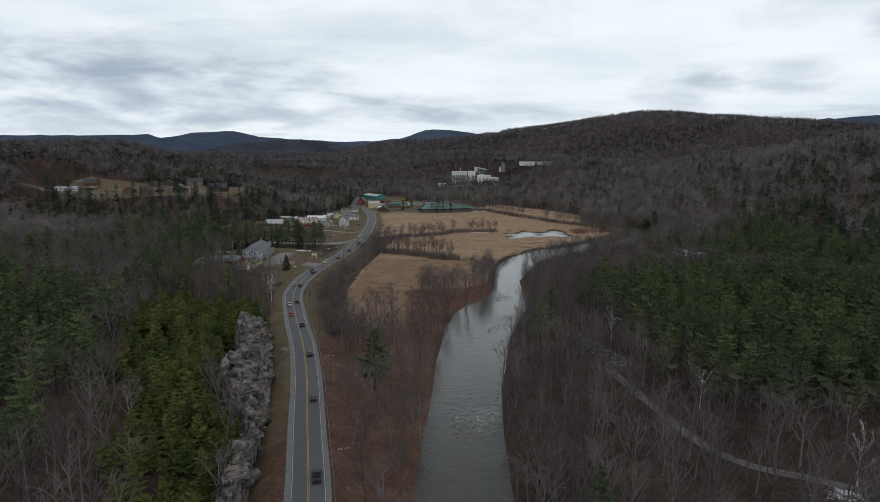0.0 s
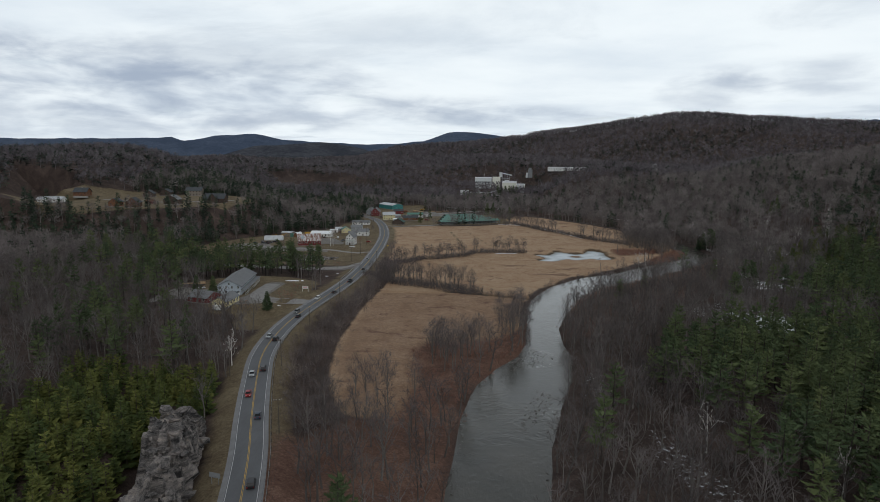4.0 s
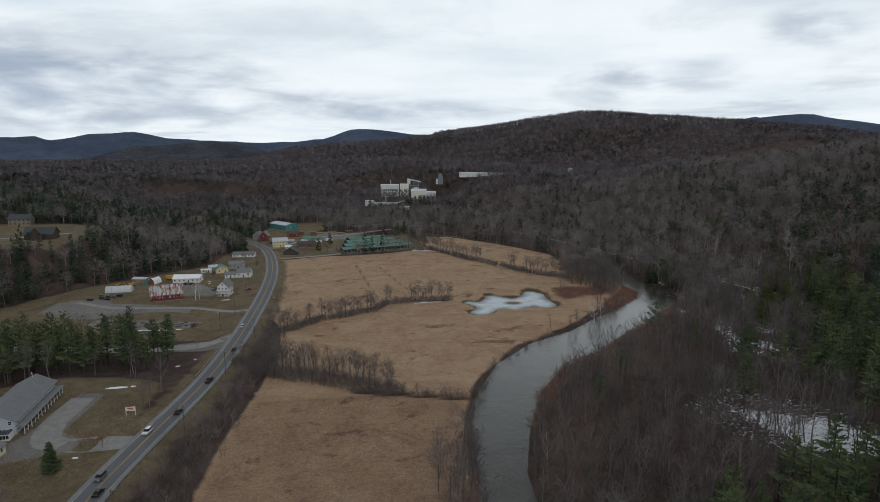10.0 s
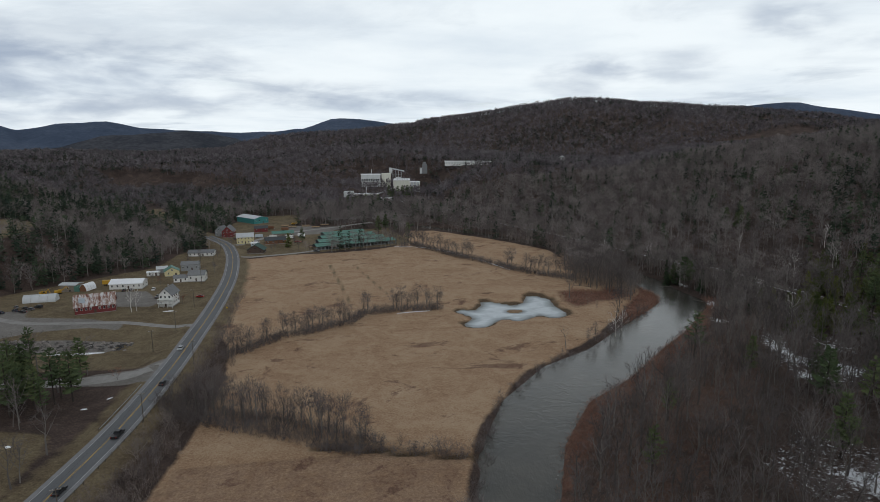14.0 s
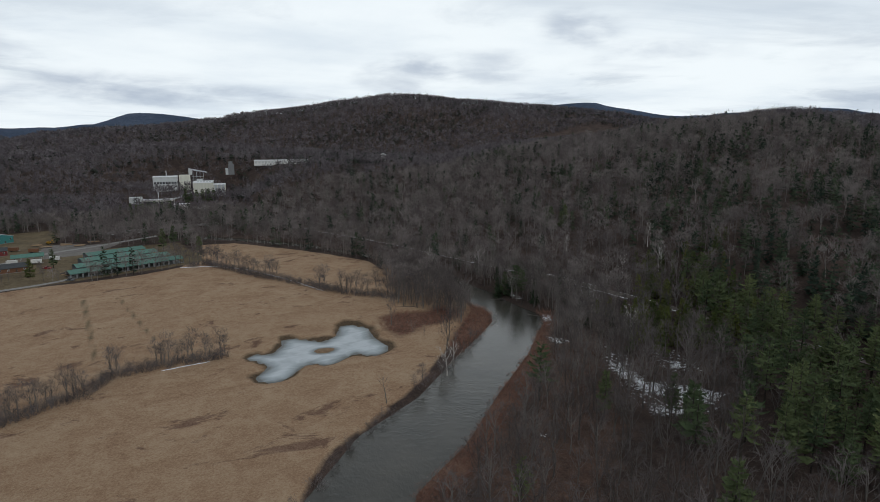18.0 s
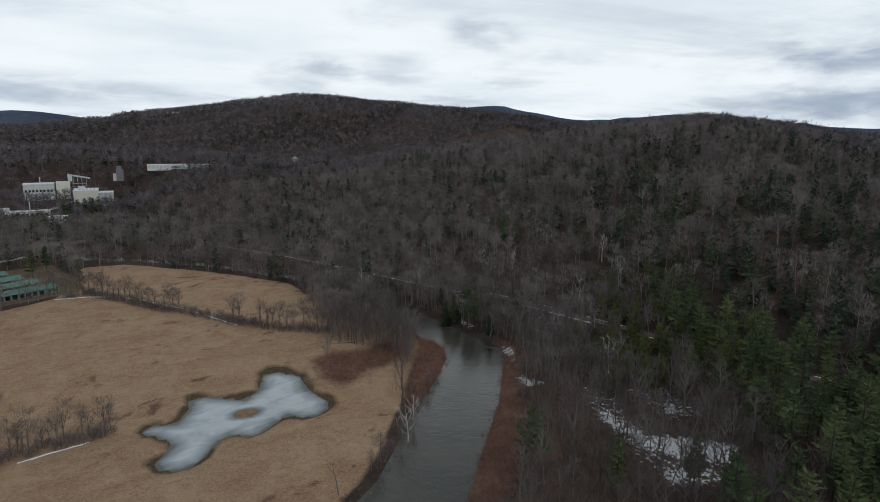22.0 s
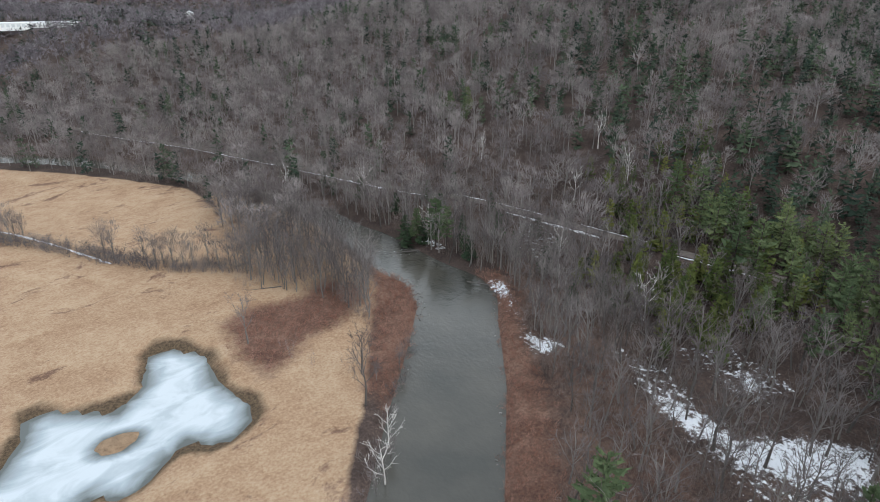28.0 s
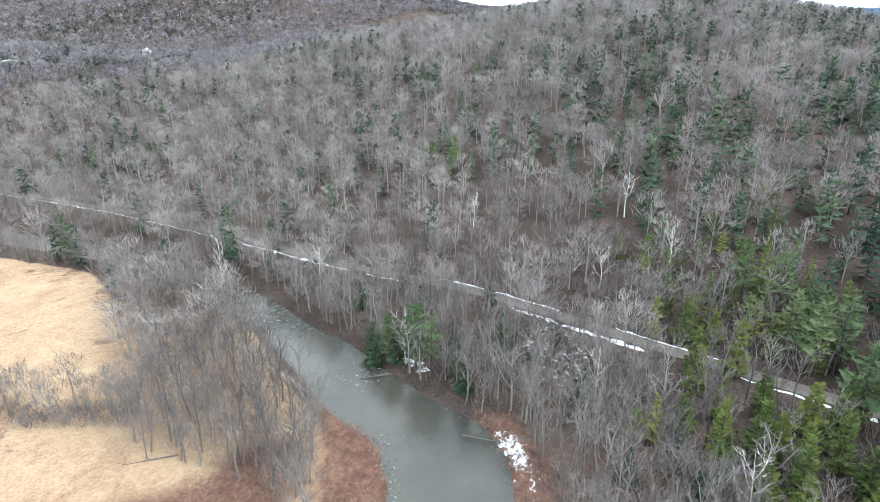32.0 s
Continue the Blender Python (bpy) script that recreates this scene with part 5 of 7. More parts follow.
plant_trees([[lone, False]], [(-21, 184)], 22, 23, 48, "tall pines")
young_models = [[tree_thing("young_pine", conifer(250 + s, 12, 6, 7, spread=0.27, bottom=0.05, droop=0.05, fat=0.055, taper=0.9, ragged=0.35, kite=0.34), M_PBARK, M_YOUNG, "bright yellow-green young pine", "tree"), False] for s in range(3)]
plant_trees(young_models, [(241, 515), (240, 503), (237, 528), (278, 557), (281, 550), (250, 522), (256, 512), (262, 530), (247, 496), (268, 515), (258, 498), (231, 512), (272, 540), (244, 540), (228, 500), (242, 531), (248, 525), (249, 517), (259, 544), (254, 536), (236, 520), (233, 506), (252, 506), (262, 520), (266, 548), (-50, 790)], 11, 16, 39, "young pines by the railway")

hemlock_models = [[tree_thing("hemlock", conifer(270 + s, 12, 6, 6, spread=0.27, bottom=0.08, droop=-0.12, fat=0.05, taper=0.8, ragged=0.45, kite=0.3), M_PBARK, M_HEMLOCK, "dark green hemlock leaning over the wooded river bank", "tree"), False] for s in range(3)]
plant_trees(hemlock_models, [(213, 613), (217, 608), (215, 617), (227, 612), (220, 585), (224, 592), (230, 600), (236, 578), (242, 592), (232, 560), (246, 566), (252, 580), (238, 622), (228, 640), (246, 640), (226, 664), (240, 676), (222, 690), (216, 706), (232, 706), (256, 610), (262, 640), (221, 540), (232, 536), (226, 528), (244, 550)], 8, 13, 49, "hemlocks on the river bank")
spruce = tree_thing("garden_spruce", conifer(260, 15, 7, 6, spread=0.36, bottom=0.06, droop=-0.05, fat=0.05, taper=0.95, ragged=0.2, kite=0.4), M_PBARK, M_WPINE, "dense blue-green spruce standing by the motel", "tree")
plant_trees([[spruce, False]], [(-99, 374.5), (-136.5, 396), (-150, 405)], 10, 11.5, 44, "garden evergreens")

# low brush in the hedgerows and round the ditch
def hedge_keep(x, y):
    d1, _, _ = nearest(H1[:1] + H1[4:], x, y)
    d2, _, _ = nearest(H2[:15], x, y)
    d3, _, _ = nearest([(7, 429), (24, 424), (45, 418)], x, y)
    d4, _, _ = nearest(NE[:10] + [(122, 670), (136, 649), (154, 632)], x, y)
    d5, _, _ = nearest(RIVER_L[9:18], x, y)
    return 0.85 * (d1 < 3.4) + 0.85 * (d2 < 6.5) + 0.5 * (d3 < 3) + 0.7 * (d4 < 4) + 0.22 * (d5 < 3.2) * ~inside(RIVER_POLY, x, y)


x, y = scatter(-70, 170, 330, 800, 1.45, 40, hedge_keep)
stand("hedge_brush", BUSH, spots(x, y, 1.6, 4.4, 41), M_BARE, M_BARE, "grey-brown leafless brush in the hedgerows", "brush", 42)

# ---- rock ledge above the road ----
def rock_material():
    m, n, l, b = shade("ledge_rock", 0.9, 0, 0.2)
    pos = n.new("ShaderNodeNewGeometry").outputs["Position"]
    a = noise_of(n, l, 0.20, 6, 0.65, pos, stretch=(1, 0.7, 2.5), distort=0.9)
    f = noise_of(n, l, 2.2, 5, 0.7, pos, stretch=(1, 1, 2))
    k = mth(n, l, "ADD", mth(n, l, "MULTIPLY", a, 0.75), mth(n, l, "MULTIPLY", f, 0.25))
    # the near-black stop paints crevice shade into the stone colour
    l.new(ramp(n, l, k, [(0.40, (0.028, 0.027, 0.027)), (0.48, (0.125, 0.115, 0.11)), (0.55, (0.24, 0.215, 0.20)), (0.62, (0.37, 0.32, 0.28))]), b.inputs["Base Color"])
    bump(n, l, b, f, 1.0, 0.6)
    return m


M_ROCK = rock_material()


def rock_ledge():
    rng = np.random.default_rng(51)
    foot = smooth_line([(-36, 92), (-40, 112), (-44, 130), (-47, 146), (-49, 160), (-53, 176), (-57, 193), (-62, 209), (-66, 222), (-72, 238), (-80, 248)], 0.8)
    _, side = frame_of(foot)
    across = np.linspace(0, 1, 34)
    taper = np.clip(np.minimum(np.arange(len(foot)) / 22, (len(foot) - 1 - np.arange(len(foot))) / 16), 0, 1)
    wide = np.interp(foot[:, 1], [92, 138, 150, 163, 172, 215, 245], [3.5, 4, 6, 11, 15, 15, 8]) + 2 * np.sin(np.arange(len(foot)) * 0.08)
    p = foot[:, None] - side[:, None] * (across[None, :, None] ** 1.15) * wide[:, None, None]
    seeds = np.stack([rng.uniform(-105, -35, 2200), rng.uniform(85, 260, 2200)], 1)
    d = ((p[:, :, None, 0] - seeds[:, 0]) ** 2 + ((p[:, :, None, 1] - seeds[:, 1]) * 0.75) ** 2)
    c = d.argmin(-1)
    lift, tx, ty = rng.normal(0, 0.75, 2200), rng.normal(0, 0.55, 2200), rng.normal(0, 0.45, 2200)
    block = lift[c] + tx[c] * (p[..., 0] - seeds[c, 0]) + ty[c] * (p[..., 1] - seeds[c, 1])
    a = across[None, :]
    face = 3.0 + 8.5 * ease(a / 0.34) * (0.8 + 0.2 * np.sin(np.arange(len(foot)) * 0.13))[:, None] + 3.0 * a
    z = 2.6 + (face - 2.6 + block) * taper[:, None]
    back = ease((a - 0.82) / 0.18)
    z = z * (1 - back) + (land(p[..., 0], p[..., 1]) - 0.6) * back
    v = np.concatenate([p, z[..., None]], -1).reshape(-1, 3)
    v[:, :2] += rng.normal(0, 0.1, (len(v), 2))
    nx = len(across)
    i = (np.arange(len(foot) - 1)[:, None] * nx + np.arange(nx - 1)).ravel()
    e = new("rock_ledge")
    tagged(e, "grey fractured rock ledge cut back above the road", "rock")
    o = new("bedrock", bulk("bedrock", v, np.stack([i, i + 1, i + nx + 1, i + nx], 1), [M_ROCK]))
    o.parent = e
    # loose and half-buried blocks on its face
    shapes = []
    for s in range(6):
        bm = bmesh.new()
        bmesh.ops.create_icosphere(bm, subdivisions=1, radius=1)
        for q in bm.verts:
            q.co = Vector((math.copysign(abs(q.co.x) ** 0.6, q.co.x), math.copysign(abs(q.co.y) ** 0.6, q.co.y), math.copysign(abs(q.co.z) ** 0.5, q.co.z) * 0.55)) * rng.uniform(0.75, 1.2)
        me = bpy.data.meshes.new("block")
        bm.to_mesh(me)
        bm.free()
        me.materials.append(M_ROCK)
        shapes.append(me)
    for k in range(220):
        a0, b0 = rng.integers(8, len(foot) - 8), rng.integers(1, 26)
        o = new("block", shapes[k % 6])
        o.parent = e
        h = rng.uniform(0.5, 1.9)
        o.location = (*p[a0, b0], z[a0, b0] + 0.1 * h)
        o.rotation_euler = (rng.normal(0, 0.3), rng.normal(0, 0.3), rng.uniform(0, 6.28))
        o.scale = (h * rng.uniform(0.8, 1.6), h, h * rng.uniform(0.6, 1.1))


rock_ledge()

# ---- buildings ----
M_GLASS = shade("window_glass", 0.08, 0, 0.6)[0]
M_GLASS.node_tree.nodes["Principled BSDF"].inputs["Base Color"].default_value = (0.03, 0.035, 0.04, 1)
M_WALLW = plain("white_clapboard", (0.62, 0.62, 0.60), 0.8, 0.12, 0.8, stretch=(1, 1, 6))
M_WALLB = plain("pale_blue_siding", (0.42, 0.47, 0.52), 0.8, 0.12, 0.8, stretch=(1, 1, 6))
M_WALLY = plain("pale_yellow_siding", (0.62, 0.55, 0.32), 0.8, 0.12, 0.8, stretch=(1, 1, 6))
M_WALLR = plain("dark_red_boards", (0.16, 0.035, 0.035), 0.85, 0.25, 0.8, stretch=(4, 4, 0.6))
M_LOG = plain("stained_log_siding", (0.15, 0.072, 0.04), 0.8, 0.3, 1.0, stretch=(1, 1, 5))
M_DARKLOG = plain("dark_brown_siding", (0.075, 0.055, 0.045), 0.85, 0.3, 1.0, stretch=(1, 1, 5))
M_GREYW = plain("grey_siding", (0.24, 0.25, 0.26), 0.8, 0.2, 0.8, stretch=(1, 1, 5))
M_TEAL = plain("teal_metal_siding", (0.05, 0.215, 0.21), 0.5, 0.15, 0.6, stretch=(3, 3, 0.4))
M_CREAM = plain("cream_metal_cladding", (0.66, 0.66, 0.58), 0.6, 0.12, 0.15, stretch=(3, 3, 0.3))
M_PALE = plain("pale_concrete", (0.52, 0.54, 0.54), 0.85, 0.18, 0.15)
M_SHINGLE = plain("grey_shingles", (0.17, 0.175, 0.18), 0.9, 0.16, 0.5, fine=5)
M_DARKROOF = plain("dark_roof_shingles", (0.06, 0.065, 0.07), 0.9, 0.2, 0.5, fine=5)
M_GREENROOF = plain("green_metal_roof", (0.085, 0.19, 0.155), 0.6, 0.2, 0.3, stretch=(2, 2, 1))
M_DGREEN = plain("dark_green_roof", (0.03, 0.07, 0.06), 0.7, 0.2, 0.4)
M_METAL = plain("pale_metal_roof", (0.50, 0.52, 0.54), 0.45, 0.12, 0.3, metal=0.2)
M_WHITEROOF = plain("white_sheet_roof", (0.75, 0.77, 0.79), 0.6, 0.08, 0.3)
M_FOUND = plain("grey_foundation", (0.25, 0.24, 0.23), 0.9, 0.2, 0.6)
M_WOOD = plain("weathered_wood", (0.21, 0.18, 0.15), 0.9, 0.25, 1.5)


def rusty_material():
    m, n, l, b = shade("rusted_tin_roof", 0.6, 0.2, 0.3)
    k = noise_of(n, l, 0.5, 6, 0.7, stretch=(1.6, 0.5, 0.5))
    l.new(ramp(n, l, k, [(0.38, (0.15, 0.055, 0.035)), (0.48, (0.32, 0.24, 0.21)), (0.58, (0.52, 0.52, 0.53))]), b.inputs["Base Color"])
    return m


M_RUST = rusty_material()


def boxes(items):
    """Vertices and faces of boxes given as (x0, y0, z0, x1, y1, z1)."""
    v, f = [], []
    for x0, y0, z0, x1, y1, z1 in items:
        n = len(v)
        v += [(x, y, z) for z in (z0, z1) for y in (y0, y1) for x in (x0, x1)]
        f += [tuple(n + i for i in q) for q in ((0, 2, 3, 1), (4, 5, 7, 6), (0, 1, 5, 4), (2, 6, 7, 3), (0, 4, 6, 2), (1, 3, 7, 5))]
    return v, f


def box_part(name, item, material, parent, label=""):
    return part(name, *boxes([item]), material, parent, label)


def window(parent, p, along, w, h, frame_m, name="window"):
    """A framed window on a wall: p its middle, along 'x' or 'y', the wall it sits on facing -y, or +x / -x by the sign in p[3]."""
    x, y, z, s = p
    t = 0.08
    if along == "x":
        a = [(x - w / 2 - t, y, z - h / 2 - t, x - w / 2, y + 0.08 * s, z + h / 2 + t), (x + w / 2, y, z - h / 2 - t, x + w / 2 + t, y + 0.08 * s, z + h / 2 + t),
             (x - w / 2, y, z + h / 2, x + w / 2, y + 0.08 * s, z + h / 2 + t), (x - w / 2, y, z - h / 2 - t, x + w / 2, y + 0.12 * s, z - h / 2), (x - w / 2, y, z - 0.03, x + w / 2, y + 0.06 * s, z + 0.03)]
        g = (x - w / 2, y, z - h / 2, x + w / 2, y + 0.03 * s, z + h / 2)
    else:
        a = [(x, y - w / 2 - t, z - h / 2 - t, x + 0.08 * s, y - w / 2, z + h / 2 + t), (x, y + w / 2, z - h / 2 - t, x + 0.08 * s, y + w / 2 + t, z + h / 2 + t),
             (x, y - w / 2, z + h / 2, x + 0.08 * s, y + w / 2, z + h / 2 + t), (x, y - w / 2, z - h / 2 - t, x + 0.12 * s, y + w / 2, z - h / 2), (x, y - w / 2, z - 0.03, x + 0.06 * s, y + w / 2, z + 0.03)]
        g = (x, y - w / 2, z - h / 2, x + 0.03 * s, y + w / 2, z + h / 2)
    o = part(name, *boxes(a), frame_m, parent)
    box_part("pane", g, M_GLASS, o)
    return o


def house(name, left, right, depth, wall, rise, wall_m, roof_m, label, ridge="x", cols=3, rows=1, over=0.5, z=None, category="house", side_cols=2, trim=None, door=True, chimney=False, group=""):
    """A gabled house: front wall from left to right, going back by depth; ridge along the front ('x') or front to back ('y')."""
    left, right = np.array(left, float), np.array(right, float)
    w = float(np.linalg.norm(right - left))
    a = math.atan2(right[1] - left[1], right[0] - left[0])
    e = new(name)
    if z is None:
        mid = (left + right) / 2 + np.array([-math.sin(a), math.cos(a)]) * depth / 2
        z = ground_at(*mid)
    e.matrix_world = pose(left[0], left[1], z, 0, 0, math.degrees(a))
    tagged(e, label, category, group)
    box_part("foundation", (-0.1, -0.1, -2.0, w + 0.1, depth + 0.1, 0.35), M_FOUND, e)
    h = wall + rise
    if ridge == "x":
        v = [(0, 0, 0.3), (w, 0, 0.3), (w, depth, 0.3), (0, depth, 0.3), (0, 0, wall), (w, 0, wall), (w, depth, wall), (0, depth, wall), (0, depth / 2, h), (w, depth / 2, h)]
        f = [(0, 1, 5, 4), (2, 3, 7, 6), (1, 2, 6, 9, 5), (3, 0, 4, 8, 7), (4, 5, 9, 8), (6, 7, 8, 9)]
    else:
        v = [(0, 0, 0.3), (w, 0, 0.3), (w, depth, 0.3), (0, depth, 0.3), (0, 0, wall), (w, 0, wall), (w, depth, wall), (0, depth, wall), (w / 2, 0, h), (w / 2, depth, h)]
        f = [(0, 1, 5, 8, 4), (1, 2, 6, 5), (2, 3, 7, 9, 6), (3, 0, 4, 7), (4, 8, 9, 7), (5, 6, 9, 8)]
    part("wall", v, f, wall_m, e)
    t = 0.22
    for s in (0, 1):
        if ridge == "x":
            k, span = rise / (depth / 2), depth / 2
            y0, y1 = (-over, span) if s == 0 else (depth + over, span)
            q = [(-over, y0, wall - k * over), (w + over, y0, wall - k * over), (w + over, y1, h), (-over, y1, h)]
        else:
            k, span = rise / (w / 2), w / 2
            x0, x1 = (-over, span) if s == 0 else (w + over, span)
            q = [(x0, -over, wall - k * over), (x0, depth + over, wall - k * over), (x1, depth + over, h), (x1, -over, h)]
        vv = [(x, y, zz + 0.02) for x, y, zz in q] + [(x, y, zz + t) for x, y, zz in q]
        part("roof", vv, [(0, 1, 2, 3), (4, 7, 6, 5), (0, 4, 5, 1), (1, 5, 6, 2), (2, 6, 7, 3), (3, 7, 4, 0)], roof_m, e)
    tr = trim or M_WALLW
    step = wall / rows
    for r in range(rows):
        zz = 0.3 + step * (r + 0.55)
        for c in range(cols):
            x = w * (c + 0.5) / cols
            if r == 0 and door and c == cols // 2 and cols > 1:
                d = box_part("door", (x - 0.5, -0.07, 0.35, x + 0.5, 0.0, 2.4), M_DARKLOG, e)
                box_part("door_handle", (x + 0.34, -0.12, 1.25, x + 0.42, -0.07, 1.35), M_METAL, d)
            else:
                window(e, (x, 0, zz, -1), "x", 0.95, 1.25, tr)
        for c in range(side_cols):
            y = depth * (c + 0.5) / side_cols
            window(e, (w, y, zz, 1), "y", 0.95, 1.25, tr)
            if side_cols < 5:
                window(e, (0, y, zz, -1), "y", 0.95, 1.25, tr)
    if ridge == "y" and rise > 2.5:
        window(e, (w / 2, 0, wall + rise * 0.32, -1), "x", 0.9, 1.1, tr)
    if chimney:
        box_part("chimney", (w * 0.5 - 0.4, depth * 0.5 - 0.4, h - 1.0, w * 0.5 + 0.4, depth * 0.5 + 0.4, h + 1.1), M_FOUND, e, "grey block chimney")
    return e


def hoop(name, left, right, depth, high, cover_m, end_m, label, along="x"):
    """An arched shelter."""
    left, right = np.array(left, float), np.array(right, float)
    w = float(np.linalg.norm(right - left))
    a = math.atan2(right[1] - left[1], right[0] - left[0])
    e = new(name)
    mid = (left + right) / 2
    e.matrix_world = pose(left[0], left[1], ground_at(*mid), 0, 0, math.degrees(a))
    tagged(e, label, "shelter")
    n = 12
    arc = [(math.cos(math.pi * i / n), math.sin(math.pi * i / n)) for i in range(n + 1)]
    if along == "x":
        v = [(x, depth / 2 - c * depth / 2, s * high) for x in (0, w) for c, s in arc]
    else:
        v = [(w / 2 - c * w / 2, y, s * high) for y in (0, depth) for c, s in arc]
    part("cover", v, [(i, i + 1, i + n + 2, i + n + 1) for i in range(n)], cover_m, e, smooth=True)
    for k in (0, 1):
        part("end_wall", [(p[0] * (0.998 if along == "x" and k else 1), p[1] + (0.25 if along != "x" and not k else 0), p[2] * 0.97 - 0.1) for p in v[k * (n + 1):(k + 1) * (n + 1)]], [tuple(range(n + 1))], end_m, e)
    for i in range(5):
        t = i / 4
        p = [(t * w, depth / 2 - c * (depth / 2 + 0.04), s * (high + 0.04)) if along == "x" else (w / 2 - c * (w / 2 + 0.04), t * depth, s * (high + 0.04)) for c, s in arc]
        d = (0.06, 0, 0) if along == "x" else (0, 0.06, 0)
        part("rib", p + [(x + d[0], y + d[1], z) for x, y, z in p], [(j, j + 1, j + n + 2, j + n + 1) for j in range(n)], M_WOOD, e)
    return e


# motel with balcony, sun room and parking
motel = house("motel", (-134.6, 396.4), (-121.6, 398), 36, 5.4, 3.3, M_WALLB, M_SHINGLE, "two-storey pale blue motel with a grey shingle roof", "y", 4, 2, 0.9, category="motel", side_cols=9, chimney=False)
mw = 13.1
box_part("balcony_deck", (mw + 0.02, 0, 2.75, mw + 2.6, 36, 2.95), M_WALLW, motel)
part("porch_roof", [(mw, -0.5, 3.25), (mw + 3.0, -0.5, 2.98), (mw + 3.0, 36.5, 2.98), (mw, 36.5, 3.25), (mw, -0.5, 3.37), (mw + 3.0, -0.5, 3.1), (mw + 3.0, 36.5, 3.1), (mw, 36.5, 3.37)], [(3, 2, 1, 0), (4, 5, 6, 7), (0, 1, 5, 4), (1, 2, 6, 5), (2, 3, 7, 6), (3, 0, 4, 7)], M_SHINGLE, motel, "long grey lean-to porch roof")
for i in range(13):
    y = 0.2 + i * 35.6 / 12
    box_part("porch_post", (mw + 2.4, y - 0.1, 0, mw + 2.6, y + 0.1, 2.95), M_WALLW, motel)
box_part("handrail", (mw + 2.42, 0.2, 0.95, mw + 2.52, 35.8, 1.05), M_WALLW, motel)
sun_room = box_part("sun_room", (6.6, -4.2, -0.3, 12.6, -0.1, 2.2), M_WALLW, motel, "white glazed sun room")
for i in range(6):
    box_part("pane", (6.8 + i * 0.97, -4.26, 0.7, 7.62 + i * 0.97, -4.2, 2.0), M_GLASS, sun_room)
    box_part("roof_pane", (6.75 + i * 0.97, -4.0, 2.24, 7.62 + i * 0.97, -0.3, 2.3), M_GLASS, sun_room)
box_part("antenna_mast", (6.5, 33, 8.4, 6.65, 33.15, 11.0), M_WALLW, motel)
house("yellow_cottage", (-126.5, 370.5), (-118.7, 370), 15, 3.2, 2.2, M_WALLY, M_SHINGLE, "small yellow cottage with a grey shingle roof", "y", 2, 1, 0.5, side_cols=4)
box_part("bay_window", (1.5, -2.6, -0.6, 5.5, -0.05, 1.6), M_WALLW, bpy.data.objects["yellow_cottage"], "white bay at the gable end")
house("red_garage", (-144, 381), (-132, 377), 11, 3.0, 2.6, M_WALLR, M_SHINGLE, "low dark red garage with a grey roof", "x", 3, 1, 0.4, category="garage")

# farm yard and village along the road
barn = house("red_barn", (-143, 590), (-124.5, 596), 11, 4.6, 5.2, M_WALLR, M_RUST, "old red barn with a rust-streaked tin roof", "x", 9, 1, 0.6, category="barn", side_cols=2)
box_part("roof_patch", (2.2, 0.6, 6.4, 5.2, 1.2, 9.0), M_WALLB, barn, "pale blue tin patch standing on the roof")
hoop("grey_hoop_house", (-184, 620), (-167, 622), 7, 4.2, M_METAL, M_PALE, "long low grey arched shelter with a sheet cover")
hoop("white_hoop_shed", (-164, 646), (-159.2, 644.6), 9, 4.4, M_WHITEROOF, M_LOG, "white arched shed with a rusty orange end", "y")
house("open_shed", (-176, 648), (-166, 646), 7, 4.4, 0.8, M_WOOD, M_METAL, "open weathered wooden shed with a tin roof", "x", 1, 1, 0.5, category="shed", door=False)
box_part("tarp", (9.6, -0.5, 0.4, 12.5, 3.0, 3.8), M_GREENROOF, bpy.data.objects["open_shed"], "green tarpaulin screen")
house("white_long_shed", (-147, 648), (-127.5, 648), 11, 3.8, 2.0, M_WALLW, M_WHITEROOF, "long low shed with a bright white roof", "x", 6, 1, 0.5, category="shed")
white_house = house("white_house", (-103, 601), (-96, 600.2), 11, 7.2, 3.6, M_WALLW, M_SHINGLE, "tall white farmhouse with a grey roof and scaffold porch", "y", 3, 2, 0.6, side_cols=4, chimney=True)
for i in range(4):
    box_part("porch_post", (0.2 + i * 2.6, -2.2, -1.2, 0.36 + i * 2.6, -2.04, 5.0), M_WALLW, white_house)
for zz in (2.6, 4.9):
    box_part("porch_deck", (-0.2, -2.3, zz, 8.6, -0.02, zz + 0.14), M_WALLW, white_house)
house("low_white_house", (-104, 666), (-93.5, 666), 9, 4.6, 2.4, M_WALLW, M_SHINGLE, "low white house with a weathered grey roof", "x", 3, 1, 0.5)
house("white_wing", (-113, 665), (-104.2, 666), 6.5, 3.0, 1.6, M_WALLW, M_SHINGLE, "white side wing with a shallow grey roof", "x", 3, 1, 0.4, category="house")
house("green_roofed_cottage", (-124, 684), (-115, 687), 9, 3.6, 2.8, M_WALLY, M_GREENROOF, "pale yellow cottage with a green metal roof", "y", 2, 1, 0.5)
house("grey_house", (-118, 702), (-106, 703), 9, 4.8, 1.6, M_GREYW, M_SHINGLE, "blue-grey house with a dark flat roof", "x", 4, 1, 0.4)
house("white_trailer", (-137, 687), (-129, 688), 4, 2.8, 0.5, M_WALLW, M_WHITEROOF, "small white storage trailer", "x", 2, 1, 0.2, category="trailer")
house("grey_shed", (-133, 696), (-126, 698), 6, 3.2, 1.4, M_GREYW, M_METAL, "small grey shed with a metal roof", "x", 2, 1, 0.4, category="shed")
house("long_ranch_house", (-127, 757), (-107, 757), 9, 3.0, 1.8, M_WALLW, M_SHINGLE, "long low white ranch house with a grey roof", "x", 6, 1, 0.5)
